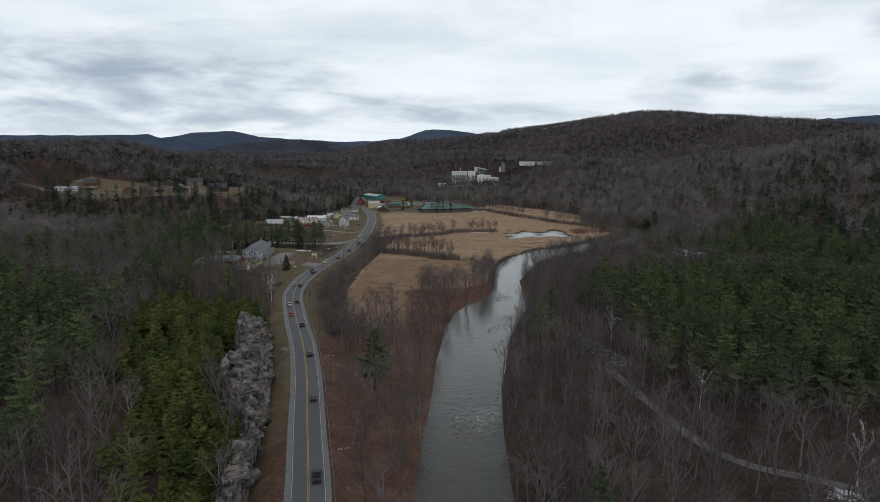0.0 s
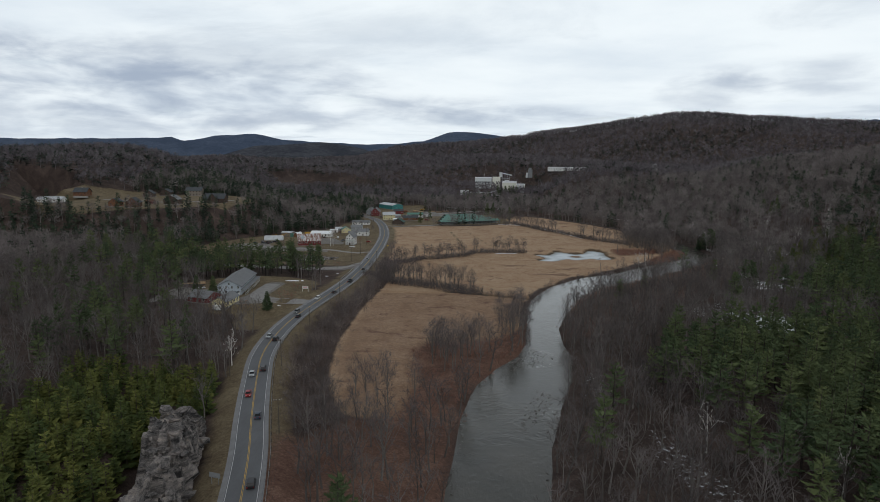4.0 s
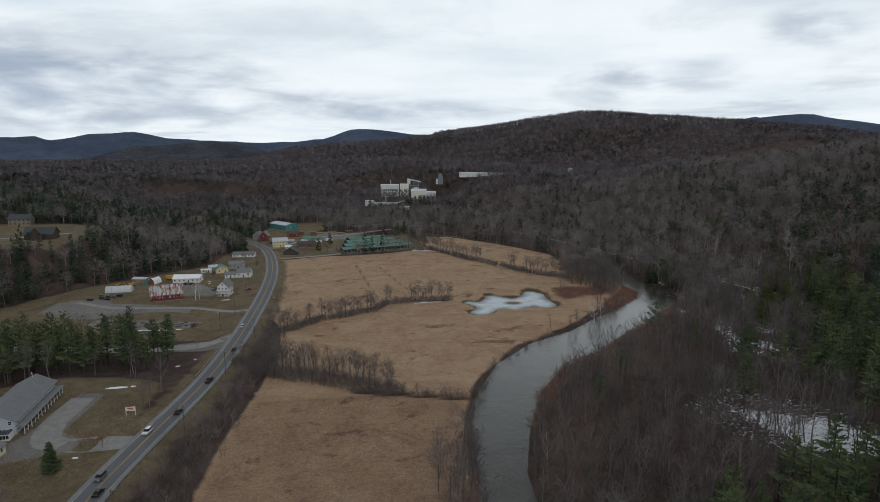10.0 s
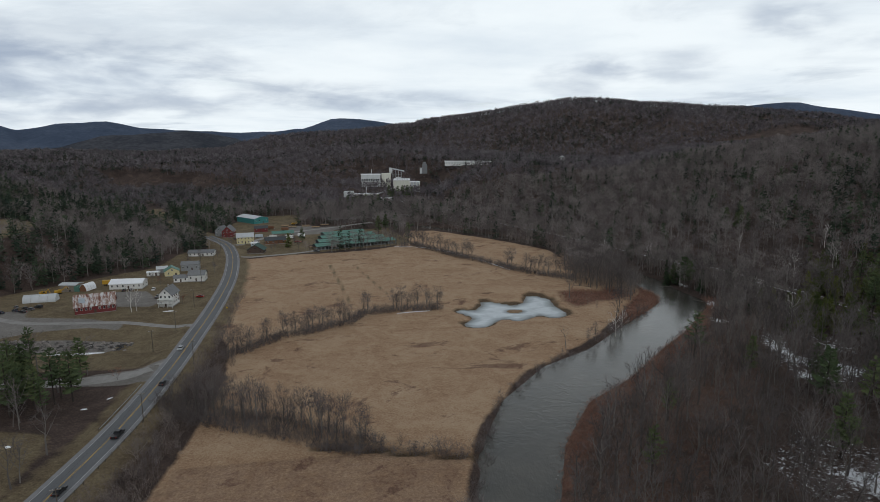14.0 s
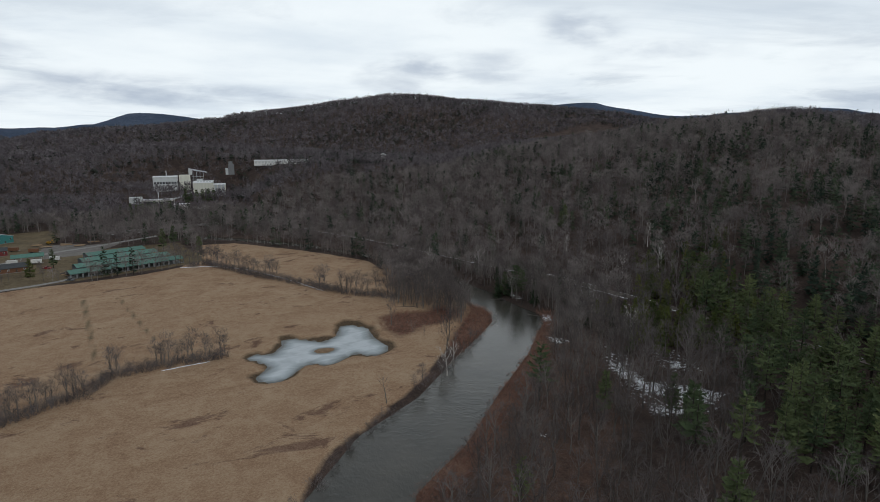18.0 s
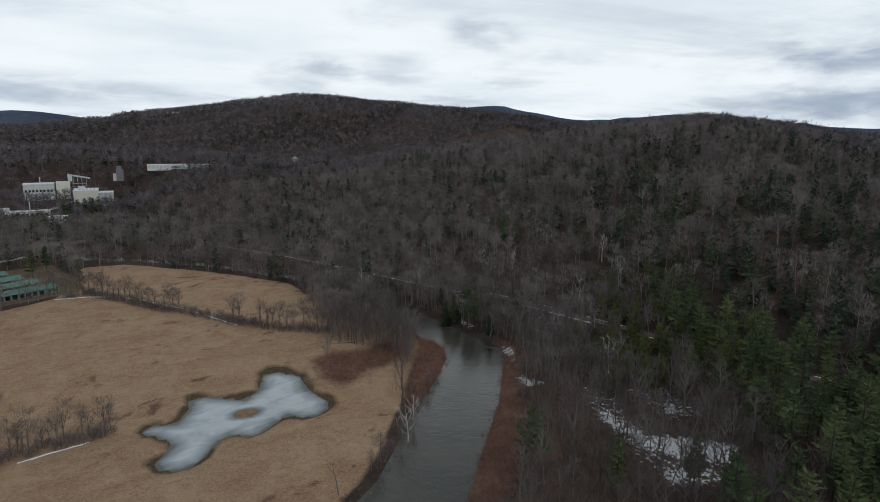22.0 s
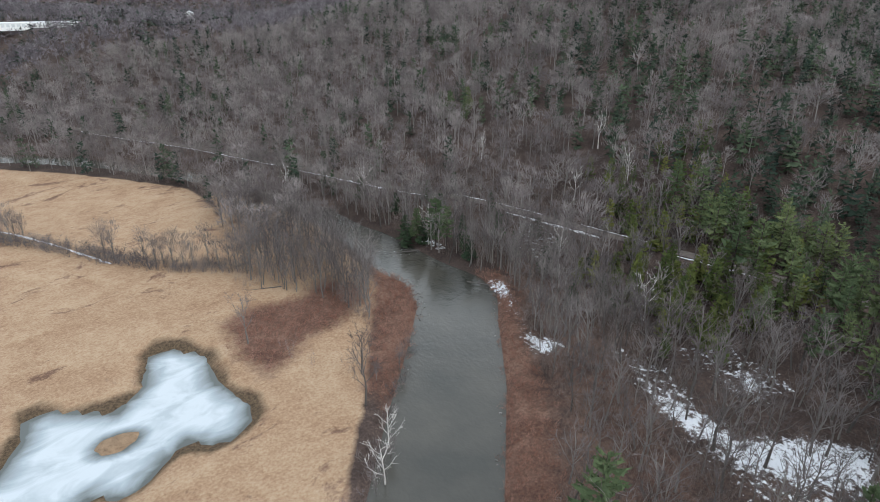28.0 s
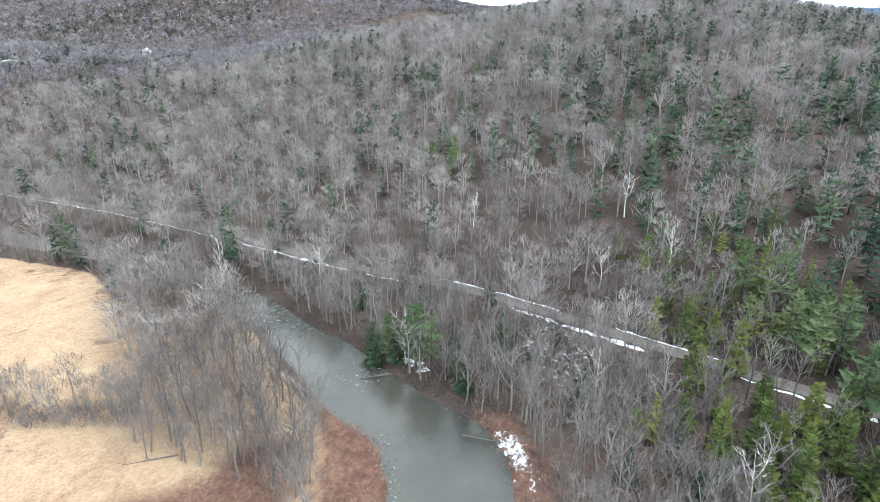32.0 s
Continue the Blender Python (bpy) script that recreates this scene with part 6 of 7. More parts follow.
house("red_store", (-119, 850), (-109, 850), 16, 6.2, 4.6, M_WALLR, M_SHINGLE, "dark red gabled store with white trim by the road", "y", 3, 2, 0.6, category="store", side_cols=4)
house("grey_store_wing", (-127, 858), (-119.3, 856), 12, 6.0, 4.0, M_GREYW, M_SHINGLE, "tall grey gabled house beside the red store", "y", 2, 2, 0.5)
house("cream_house", (-98, 811), (-83.5, 814), 11, 6.4, 3.0, M_WALLY, M_METAL, "cream two-storey house with a pale metal roof", "x", 5, 2, 0.5, side_cols=3)
house("dark_log_cabin", (-81, 762), (-68, 761), 11, 3.6, 4.0, M_DARKLOG, M_DGREEN, "dark log cabin with a dark green gabled roof", "y", 3, 1, 1.0, trim=M_LOG)
house("brown_barn", (-72, 805), (-54, 809), 9, 3.6, 2.4, M_LOG, M_DARKROOF, "long brown barn with a dark roof", "x", 4, 1, 0.5, category="barn")
house("green_long_shed", (-71, 847), (-51, 850), 9, 3.6, 1.8, M_WOOD, M_GREENROOF, "long timber shed with a green metal roof", "x", 5, 1, 0.6, category="shed")
house("teal_workshop", (-102, 938), (-88, 950), 36, 6.0, 2.2, M_TEAL, M_METAL, "teal metal workshop with a pale roof", "y", 4, 1, 0.4, category="workshop", side_cols=5)
house("blue_shed", (-84, 800), (-77, 801), 5, 2.6, 0.9, M_WALLB, M_WHITEROOF, "small blue tarpaulin shelter", "x", 2, 1, 0.3, category="shed")
house("red_shed", (-93, 880), (-80, 882), 9, 4.2, 2.2, M_WALLR, M_DARKROOF, "dark red shed with a dark roof", "x", 3, 1, 0.4, category="shed")


def lumber_shed(left, right, depth, label):
    """A long open-sided shed on posts."""
    left, right = np.array(left, float), np.array(right, float)
    w = float(np.linalg.norm(right - left))
    a = math.atan2(right[1] - left[1], right[0] - left[0])
    e = new("storage_shed")
    e.matrix_world = pose(left[0], left[1], 0, 0, 0, math.degrees(a))
    tagged(e, label, "shed", "rows of storage sheds")
    box_part("back_wall", (0, depth - 0.2, -1, w, depth, 3.4), M_GREYW, e)
    box_part("floor", (0, 0, -1.0, w, depth - 0.2, 0.15), M_FOUND, e)
    for s in (0, 1):
        y0, y1 = ((-0.6, depth / 2), (depth + 0.6, depth / 2))[s]
        q = [(-0.6, y0, 3.3), (w + 0.6, y0, 3.3), (w + 0.6, y1, 5.0), (-0.6, y1, 5.0)]
        vv = q + [(x, y, zz + 0.15) for x, y, zz in q]
        part("roof", vv, [(0, 1, 2, 3), (4, 7, 6, 5), (0, 4, 5, 1), (1, 5, 6, 2), (2, 6, 7, 3), (3, 7, 4, 0)], M_GREENROOF, e)
    n = int(w / 3.4)
    for i in range(n + 1):
        x = i * w / n
        box_part("post", (x - 0.45, 0, 0, x + 0.45, 0.3, 3.35), M_GREYW, e)
    return e


for i in range(4):
    lumber_shed((-24 + 1.5 * i, 770 + 22 * i), (46 - 9 * i, 796 + 19 * i), 13, "long grey storage shed with a green metal roof")

# houses on the terrace above the valley
LODGE = dict(trim=M_LOG, z=None, group="hillside houses")
house("log_lodge", (-272, 693), (-251, 694), 12, 5.2, 4.6, M_DARKLOG, M_DARKROOF, "large dark timber lodge with a dark roof", "x", 6, 2, 0.8, side_cols=3, **LODGE)
house("lodge_gable", (-265, 689), (-257, 689.3), 6, 6.0, 4.6, M_DARKLOG, M_DARKROOF, "dark timber gable wing with tall windows", "y", 3, 2, 0.8, side_cols=1, **LODGE)
house("timber_house", (-303, 669), (-289, 670), 11, 5.6, 4.4, M_DARKLOG, M_SHINGLE, "grey-brown timber house with a steep grey roof", "y", 4, 2, 0.7, side_cols=3, **LODGE)
house("brown_house", (-322, 634), (-311, 636), 11, 5.0, 4.4, M_LOG, M_DARKROOF, "brown log house with a steep dark roof", "y", 3, 2, 0.7, side_cols=3, **LODGE)
house("log_cabin", (-343, 640), (-333, 641), 10, 4.6, 3.6, M_LOG, M_DARKROOF, "orange-brown log cabin with a plain gable", "y", 2, 1, 0.6, side_cols=2, **LODGE)
house("small_dark_house", (-376, 764), (-365, 766), 10, 4.4, 3.8, M_DARKLOG, M_DARKROOF, "small dark house with a steep roof", "y", 3, 1, 0.6, **LODGE)
house("dark_house", (-368, 786), (-355, 787), 10, 4.6, 3.8, M_DARKLOG, M_DARKROOF, "dark timber house beside the upper drive", "y", 3, 1, 0.6, **LODGE)
house("blue_roofed_house", (-338, 792), (-320, 795), 12, 6.4, 4.0, M_WOOD, M_DARKROOF, "wide house with a blue-grey roof and pale porch", "x", 5, 2, 0.7, side_cols=3, **LODGE)
house("orange_log_house", (-446, 742), (-431, 743), 11, 5.0, 4.4, M_LOG, M_DARKROOF, "orange log house with a red-brown roof", "x", 4, 1, 0.7, chimney=True, **LODGE)
house("red_outbuilding", (-326, 676), (-318, 676), 6, 2.8, 1.6, M_WALLR, M_LOG, "small red outbuilding with a pale door", "x", 2, 1, 0.3, **LODGE)
house("grey_ranch_house", (-438, 672), (-414, 676), 10, 3.6, 2.2, M_WALLW, M_METAL, "long pale house with a light grey roof", "x", 5, 1, 0.5, **LODGE)

# the mill
mill = new("mill_hall")
mill.matrix_world = pose(76, 1240, 3.0, 0, 0, -6)
tagged(mill, "large cream metal-clad mill hall with flat roofs", "factory")
box_part("main_block", (0, 0, -3, 27, 40, 25), M_CREAM, mill)
box_part("side_block", (27.02, 4, -3, 44, 34, 21), M_CREAM, mill)
box_part("low_annex", (22, -8, -3, 38, -0.02, 7), M_PALE, mill)
box_part("roof_edge", (-0.3, -0.3, 25.02, 27.3, 40.3, 25.8), M_WHITEROOF, mill)
box_part("side_roof", (27.05, 3.7, 21.02, 44.3, 34.3, 21.7), M_WHITEROOF, mill)
for i in range(3):
    box_part("silo", (29 + i * 5, 1.0, -3, 32.6 + i * 5, 3.98, 22), M_METAL, mill, "grey vertical duct")
box_part("roof_tower", (4, 34, 25.82, 12, 39, 28.5), M_PALE, mill)
for i in range(5):
    box_part("roof_vent", (6 + i * 4, 8, 25.82, 8 + i * 4, 10, 27.4), M_METAL, mill)
annex = new("mill_warehouse")
annex.matrix_world = pose(24, 1300, 13.0, 0, 0, -2)
tagged(annex, "long pale mill warehouse with a flat roof", "factory")
box_part("hall", (0, 0, -4, 34, 26, 21), M_PALE, annex)
box_part("roof_edge", (-0.3, -0.3, 21.02, 34.3, 26.3, 21.8), M_WHITEROOF, annex)
box_part("penthouse", (36.1, 4, -4, 52, 22, 23), M_CREAM, annex)
box_part("flue", (18, 12, 21.82, 19.2, 13.2, 30), M_METAL, annex, "slim grey stack")
box_part("flue", (50, 12, 23.02, 55, 17, 32), M_PALE, annex, "pale boxy head house")
for i in range(8):
    box_part("window", (1.5 + i * 4.0, -0.06, 11, 3.9 + i * 4.0, 0.0, 14), M_GLASS, annex)
part("conveyor", [(50, 14, 31), (76, 14, 25.5), (76, 17, 25.5), (50, 17, 31), (50, 14, 33), (76, 14, 27.5), (76, 17, 27.5), (50, 17, 33)], [(3, 2, 1, 0), (4, 5, 6, 7), (0, 1, 5, 4), (1, 2, 6, 5), (2, 3, 7, 6), (3, 0, 4, 7)], M_METAL, annex, "sloping grey conveyor gallery")
for i in range(4):
    box_part("conveyor_leg", (56 + i * 5, 15, -6, 56.5 + i * 5, 15.5, 29 - i * 1.06), M_METAL, annex)
for i in range(6):
    box_part("floor_slab", (53 + i * 0.2, 3, 2 + i * 3.6, 70, 12, 2.6 + i * 3.6), M_GREYW, annex)
low = new("mill_office")
low.matrix_world = pose(-5, 1190, 4.0, 0, 0, -4)
tagged(low, "low white mill buildings with flat roofs", "factory")
box_part("tower_block", (0, 0, -3, 15, 14, 11), M_PALE, low)
box_part("office", (15.05, 2, -3, 54, 16, 6.5), M_CREAM, low)
box_part("roof", (14.8, 1.7, 6.52, 54.3, 16.3, 7.1), M_WHITEROOF, low)
box_part("flue", (34, 12, 7.12, 35, 13, 17), M_METAL, low)
part("conveyor", [(54, 8, 6), (76, 30, 12), (76, 32, 12), (54, 10, 6), (54, 8, 8), (76, 30, 14), (76, 32, 14), (54, 10, 8)], [(3, 2, 1, 0), (4, 5, 6, 7), (0, 1, 5, 4), (1, 2, 6, 5), (2, 3, 7, 6), (3, 0, 4, 7)], M_METAL, low, "sloping covered conveyor")
for i in range(8):
    box_part("window", (17 + i * 4.6, 1.94, 2, 20 + i * 4.6, 2.0, 4.5), M_GLASS, low)
hut = new("mill_store")
hut.matrix_world = pose(46, 1102, ground_at(54, 1108), 0, 0, -6)
tagged(hut, "low white store with a flat roof by the mill", "factory")
box_part("hall", (0, 0, -2, 18, 12, 6), M_WALLW, hut)
box_part("roof", (-0.3, -0.3, 6.02, 18.3, 12.3, 6.5), M_WHITEROOF, hut)
box_part("dock", (18.05, 2, -2, 36, 8, 3), M_PALE, hut)
long_store = new("long_hill_building")
long_store.matrix_world = pose(166, 1263, 54, 0, 0, -9)
tagged(long_store, "very long low white building on the hillside", "warehouse")
box_part("hall", (0, 0, -4, 80, 16, 3.6), M_WALLW, long_store)
box_part("roof", (-0.5, -0.5, 3.62, 80.5, 16.5, 4.3), M_WHITEROOF, long_store)
for i in range(16):
    box_part("door", (1.5 + i * 4.8, -0.08, -0.5, 4.5 + i * 4.8, 0.0, 2.6), M_PALE, long_store)
tower = new("grey_mill_tower")
tower.matrix_world = pose(131, 1296, 38.5, 0, 0, -6)
tagged(tower, "dark grey boxy mill tower", "factory")
box_part("shaft", (0, 0, -3, 9, 9, 13), M_SHINGLE, tower)
box_part("head_house", (1, 2, 13.02, 7, 8, 17), M_SHINGLE, tower)
box_part("chute", (-4, 3, -3, -0.02, 8, 7), M_PALE, tower)
hill_house = house("white_hill_house", (368, 1262), (377, 1258), 9, 8, 3, M_WALLW, M_METAL, "small white house among the hillside woods", "y", 2, 2, 0.5)
bridge = new("mill_bridge")
bridge.matrix_world = pose(-20, 945, 4, 0, 0, 14)
tagged(bridge, "long grey bridge with pale parapets", "bridge")
box_part("deck", (0, 0, -0.6, 110, 8, 0.2), M_FOUND, bridge)
for y in (0.0, 7.7):
    box_part("parapet", (0, y, 0.22, 110, y + 0.3, 0.9), M_FOUND, bridge)
for i in range(5):
    box_part("pier", (10 + i * 22, 2, -6, 12 + i * 22, 6, -0.62), M_PALE, bridge)

# ---- vehicles ----
M_TYRE = plain("tyre_rubber", (0.02, 0.02, 0.02), 0.9, 0.2)
M_RIM = plain("wheel_metal", (0.35, 0.35, 0.36), 0.4, 0.1, metal=0.7)
M_HEAD = plain("headlight_glass", (0.75, 0.75, 0.72), 0.2, 0.05)
M_TAIL = plain("tail_light_red", (0.35, 0.02, 0.02), 0.3, 0.1)
PAINTS = {k: plain(f"{k}_car_paint", c, 0.35, 0.05, 0.5, metal=0.1, spec=0.5) for k, c in (("black", (0.015, 0.015, 0.017)), ("white", (0.72, 0.72, 0.72)), ("red", (0.30, 0.02, 0.02)), ("silver", (0.38, 0.40, 0.42)), ("dark_blue", (0.02, 0.035, 0.06)), ("grey", (0.12, 0.125, 0.13)))}
M_CARGLASS = plain("tinted_car_glass", (0.012, 0.013, 0.015), 0.3, 0.05, 1.0, spec=0.25)
SHAPES = {"car": (4.6, 1.8, [(0, .45), (0.05, .85), (1.2, .98), (3.6, .98), (4.5, .92), (4.6, .5)], [(1.1, .97), (1.8, 1.42), (3.2, 1.44), (4.0, .97)]),
          "suv": (4.7, 1.9, [(0, .5), (0.05, .98), (1.2, 1.1), (4.6, 1.1), (4.7, .55)], [(1.1, 1.09), (1.8, 1.72), (4.2, 1.74), (4.6, 1.09)]),
          "pickup": (5.7, 2.0, [(0, .55), (0.05, 1.05), (1.4, 1.18), (3.6, 1.18), (3.62, 1.14), (5.6, 1.14), (5.7, .6)], [(1.3, 1.17), (2.0, 1.84), (3.4, 1.86), (3.6, 1.17)])}


def extruded(outline, half, inset=0.0):
    n = len(outline)
    v = [(-half + inset * (z > 1.2) * 1.0, x, z) for x, z in outline] + [(half - inset * (z > 1.2) * 1.0, x, z) for x, z in outline]
    return v, [tuple(range(n - 1, -1, -1)), tuple(range(n, 2 * n))] + [(i, (i + 1) % n, (i + 1) % n + n, i + n) for i in range(n)]


def vehicle(kind, paint, label, category):
    """Nose towards -y of its own place."""
    long, wide, low, top = SHAPES[kind]
    e = new(kind if kind != "car" else "sedan_car")
    tagged(e, label, category)
    h = wide / 2
    body = part("body", *extruded([(x - long / 2, z) for x, z in [*low, (long - 0.1, .35), (0.1, .35)]], h), PAINTS[paint], e)
    glass = [(x - long / 2, z) for x, z in top]
    part("cabin_glass", *extruded(glass, h - 0.06, 0.16), M_CARGLASS, e)
    roof = sorted(p for p in glass if p[1] > 1.3)
    part("roof", *boxes([(-h + 0.2, roof[0][0] - 0.05, roof[0][1], h - 0.2, roof[1][0] + 0.05, roof[0][1] + 0.06)]), PAINTS[paint], e)
    for sx in (-1, 1):
        for y in (0.9 - long / 2, long / 2 - 1.0):
            n = 12
            v = [(sx * (h - 0.2) + d, y + 0.35 * math.cos(6.283 * i / n), 0.35 + 0.35 * math.sin(6.283 * i / n)) for d in (0, sx * 0.22) for i in range(n)]
            wheel = part("wheel", v, [tuple(range(n)), tuple(range(n, 2 * n))] + [(i, (i + 1) % n, (i + 1) % n + n, i + n) for i in range(n)], M_TYRE, e)
            v = [(sx * (h + 0.03), y + 0.2 * math.cos(6.283 * i / n), 0.35 + 0.2 * math.sin(6.283 * i / n)) for i in range(n)]
            part("rim", v, [tuple(range(n))], M_RIM, wheel)
        part("headlight", *boxes([(sx * (h - 0.3) - 0.2, -long / 2 - 0.03, 0.65, sx * (h - 0.3) + 0.2, -long / 2 + 0.06, 0.82)]), M_HEAD, e)
        part("tail_light", *boxes([(sx * (h - 0.2) - 0.12, long / 2 - 0.08, 0.7, sx * (h - 0.2) + 0.12, long / 2 + 0.03, 0.95)]), M_TAIL, e)
        part("side_mirror", *boxes([(sx * h - 0.02, top[0][0] - long / 2 + 0.3, 1.0, sx * (h + 0.2), top[0][0] - long / 2 + 0.42, 1.15)]), PAINTS[paint], e)
    return e


MODELS = {}


def park(kind, paint, x, y, turn, z=None, group="", what="on the road"):
    """Sets down a vehicle whose nose points turn degrees to the left of +y."""
    m = pose(x, y, ground_at(x, y) + 0.05 if z is None else z, 0, 0, turn + 180)
    key = (kind, paint)
    if key in MODELS:
        o = copy_thing(MODELS[key], m)
    else:
        o = MODELS[key] = vehicle(kind, paint, "", {"car": "car", "suv": "car", "pickup": "truck"}[kind])
        o.matrix_basis = m
    words = {"car": "sedan", "suv": "sport utility car", "pickup": "pickup truck"}[kind]
    return tagged(o, f"{paint.replace('_', ' ')} {words} {what}", group=group)


ROAD_T, ROAD_S = frame_of(road_line)


def drive(kind, paint, y, lane_side):
    i = int(np.abs(road_line[:, 1] - y).argmin())
    p = road_line[i] + ROAD_S[i] * 1.85 * lane_side
    a = math.degrees(math.atan2(-ROAD_T[i][0], ROAD_T[i][1]))
    park(kind, paint, p[0], p[1], a if lane_side > 0 else a + 180, float(road_level(p[0], p[1])) + 0.02, "cars on the road", "driving on the grey road")


for kind, paint, y, s in (("pickup", "black", 126, 1), ("suv", "black", 168, 1), ("suv", "black", 210, 1), ("car", "dark_blue", 247, 1), ("car", "silver", 279, -1), ("car", "red", 262, -1), ("suv", "black", 287, 1), ("suv", "black", 322, 1), ("car", "silver", 327, -1),
                          ("car", "black", 359, 1), ("suv", "grey", 368, -1), ("suv", "white", 394, -1), ("car", "black", 412, 1), ("pickup", "black", 444, 1), ("car", "black", 485, 1), ("car", "silver", 524, -1)):
    drive(kind, paint, y, s)
for kind, paint, x, y, turn in (("suv", "white", -119, 643, 10), ("car", "black", -136, 642, 0), ("car", "black", -132, 642, 0), ("pickup", "grey", -110, 622, -15), ("car", "grey", -105, 624, -15), ("car", "red", -86, 622, 80), ("suv", "dark_blue", -104, 630, 20), ("car", "silver", -100, 842, 20), ("pickup", "black", -104, 836, 30),
                                ("car", "black", -176, 607, 50), ("car", "grey", -172, 605, 55), ("car", "dark_blue", -179, 603, 50), ("car", "black", -174, 600, 60), ("car", "grey", -182, 610, 40), ("suv", "black", -170, 609, 70), ("car", "dark_blue", -185, 600, 60), ("pickup", "red", -44, 815, 70), ("pickup", "grey", -24, 765, 60)):
    park(kind, paint, x, y, turn, None, "parked cars", "parked on bare ground")

# ---- guard rails, poles, signs ----
M_GALV = plain("galvanised_steel", (0.28, 0.29, 0.30), 0.5, 0.15, 2.0, metal=0.5)
M_POST = plain("weathered_post", (0.10, 0.085, 0.07), 0.9, 0.3, 2.0)
M_SIGNY = plain("yellow_sign_paint", (0.65, 0.42, 0.02), 0.5, 0.1)
M_REDP = plain("red_sign_paint", (0.45, 0.05, 0.05), 0.6, 0.1)


def guard_rail(y0, y1, off):
    c = road_line[(road_line[:, 1] > y0) & (road_line[:, 1] < y1)]
    _, side = frame_of(c)
    p = c + side * off
    z = road_level(p[:, 0], p[:, 1])
    e = new("guard_rail")
    tagged(e, "long steel guard rail on dark posts beside the road", "guard rail")
    n = len(p)
    rows = []
    for d, h in ((0, .45), (.05, .52), (0, .6), (.05, .68), (0, .75), (-.04, .75), (-.04, .45)):
        q = p - side * d * np.sign(off)
        rows.append(np.c_[q, z + h])
    i = (np.arange(6)[:, None] * n + np.arange(n - 1)).ravel()
    o = new("beam", bulk("beam", np.concatenate(rows), np.stack([i, i + 1, i + n + 1, i + n], 1), [M_GALV]))
    o.parent = e
    me = box_mesh("post", (0.16, 0.2, 1.3), M_POST)
    for k in range(n):
        o = new("post", me)
        o.parent = e
        q = p[k] + side[k] * 0.14 * np.sign(off)
        o.location = (q[0], q[1], z[k] + 0.2)


guard_rail(95, 420, 5.7)
guard_rail(420, 500, 5.6)
guard_rail(447, 484, -5.8)


def utility_pole(x, y, turn, high=10.5, arms=1):
    e = new("utility_pole")
    e.matrix_world = pose(x, y, ground_at(x, y) - 0.2, 0, 0, turn)
    tagged(e, "tall brown wooden utility pole with crossarm", "utility pole", "utility poles")
    part("shaft", *prism((0, 0, 0), (0, 0, high), 0.17, 0.11, 7), M_POST, e)
    for i in range(arms):
        zz = high - 0.5 - i * 1.1
        arm = box_part("crossarm", (-1.25, -0.06, zz, 1.25, 0.06, zz + 0.14), M_WOOD, e)
        for sx in (-1.1, -0.5, 0.5, 1.1):
            box_part("insulator", (sx - 0.06, -0.05, zz + 0.145, sx + 0.06, 0.05, zz + 0.35), M_WALLW, arm)
    return e


POLES = [(-14, 92), (-21, 122), (-35, 182), (-50, 238), (-66, 292), (-69, 345), (-66, 398), (-64, 452), (-61, 505)]
for i, (x, y) in enumerate(POLES):
    utility_pole(x, y, 15)
for x, y in ((-82, 556), (-84, 527), (-84, 600), (-94, 660), (-97, 712), (-105, 775), (-82, 282)):
    utility_pole(x, y, 10)
M_WIRE = plain("black_cable", (0.02, 0.02, 0.02), 0.6, 0.1)
for (ax, ay), (bx, by) in zip(POLES[:-1], POLES[1:]):
    az, bz = ground_at(ax, ay) + 10.0, ground_at(bx, by) + 10.0
    pieces = []
    for s in (-1.1, 0.5, 1.1):
        pts = [(ax + (bx - ax) * u + s, ay + (by - ay) * u, az + (bz - az) * u - 1.2 * 4 * u * (1 - u)) for u in np.linspace(0, 1, 9)]
        pieces += [prism(a, b, 0.018, 0.018, 3) for a, b in zip(pts[:-1], pts[1:])]
    v, f = joined(pieces)
    tagged(new("power_line", bulk("power_line", v, f, [M_WIRE])), "thin black overhead cables between wooden poles", "cable")

sign = new("roadside_sign")
sign.matrix_world = pose(-88.5, 410, ground_at(-88.5, 410), 0, 0, 5)
tagged(sign, "white wooden roadside sign with red lettering bars", "sign")
box_part("board", (-1.5, -0.06, 1.6, 1.5, 0.06, 3.0), M_WALLW, sign)
box_part("cap", (-1.7, -0.1, 3.02, 1.7, 0.1, 3.2), M_WALLW, sign)
for sx in (-1.6, 1.6):
    box_part("post", (sx - 0.09, -0.09, -0.3, sx + 0.09, 0.09, 3.0), M_WALLW, sign)
box_part("lettering_bar", (-1.2, -0.075, 2.45, 1.2, -0.062, 2.75), M_REDP, sign)
box_part("lettering_bar", (-0.9, -0.075, 2.0, 0.9, -0.062, 2.2), M_REDP, sign)
warn = new("warning_sign")
warn.matrix_world = pose(-63, 585, ground_at(-63, 585), 0, 0, 0)
tagged(warn, "yellow diamond warning sign on a post", "sign")
part("plate", [(0, -0.03, 1.6), (0.6, -0.03, 2.2), (0, -0.03, 2.8), (-0.6, -0.03, 2.2), (0, 0.0, 1.6), (0.6, 0.0, 2.2), (0, 0.0, 2.8), (-0.6, 0.0, 2.2)], [(0, 1, 2, 3), (7, 6, 5, 4), (0, 4, 5, 1), (1, 5, 6, 2), (2, 6, 7, 3), (3, 7, 4, 0)], M_SIGNY, warn)
box_part("post", (-0.05, 0.01, -0.3, 0.05, 0.1, 2.7), M_GALV, warn)
back = new("road_sign")
back.matrix_world = pose(-57, 210, ground_at(-57, 210), 0, 0, -15)
tagged(back, "dark back of a wide road sign on two posts", "sign")
box_part("plate", (-1.6, -0.04, 1.6, 1.6, 0.0, 2.9), M_GREYW, back)
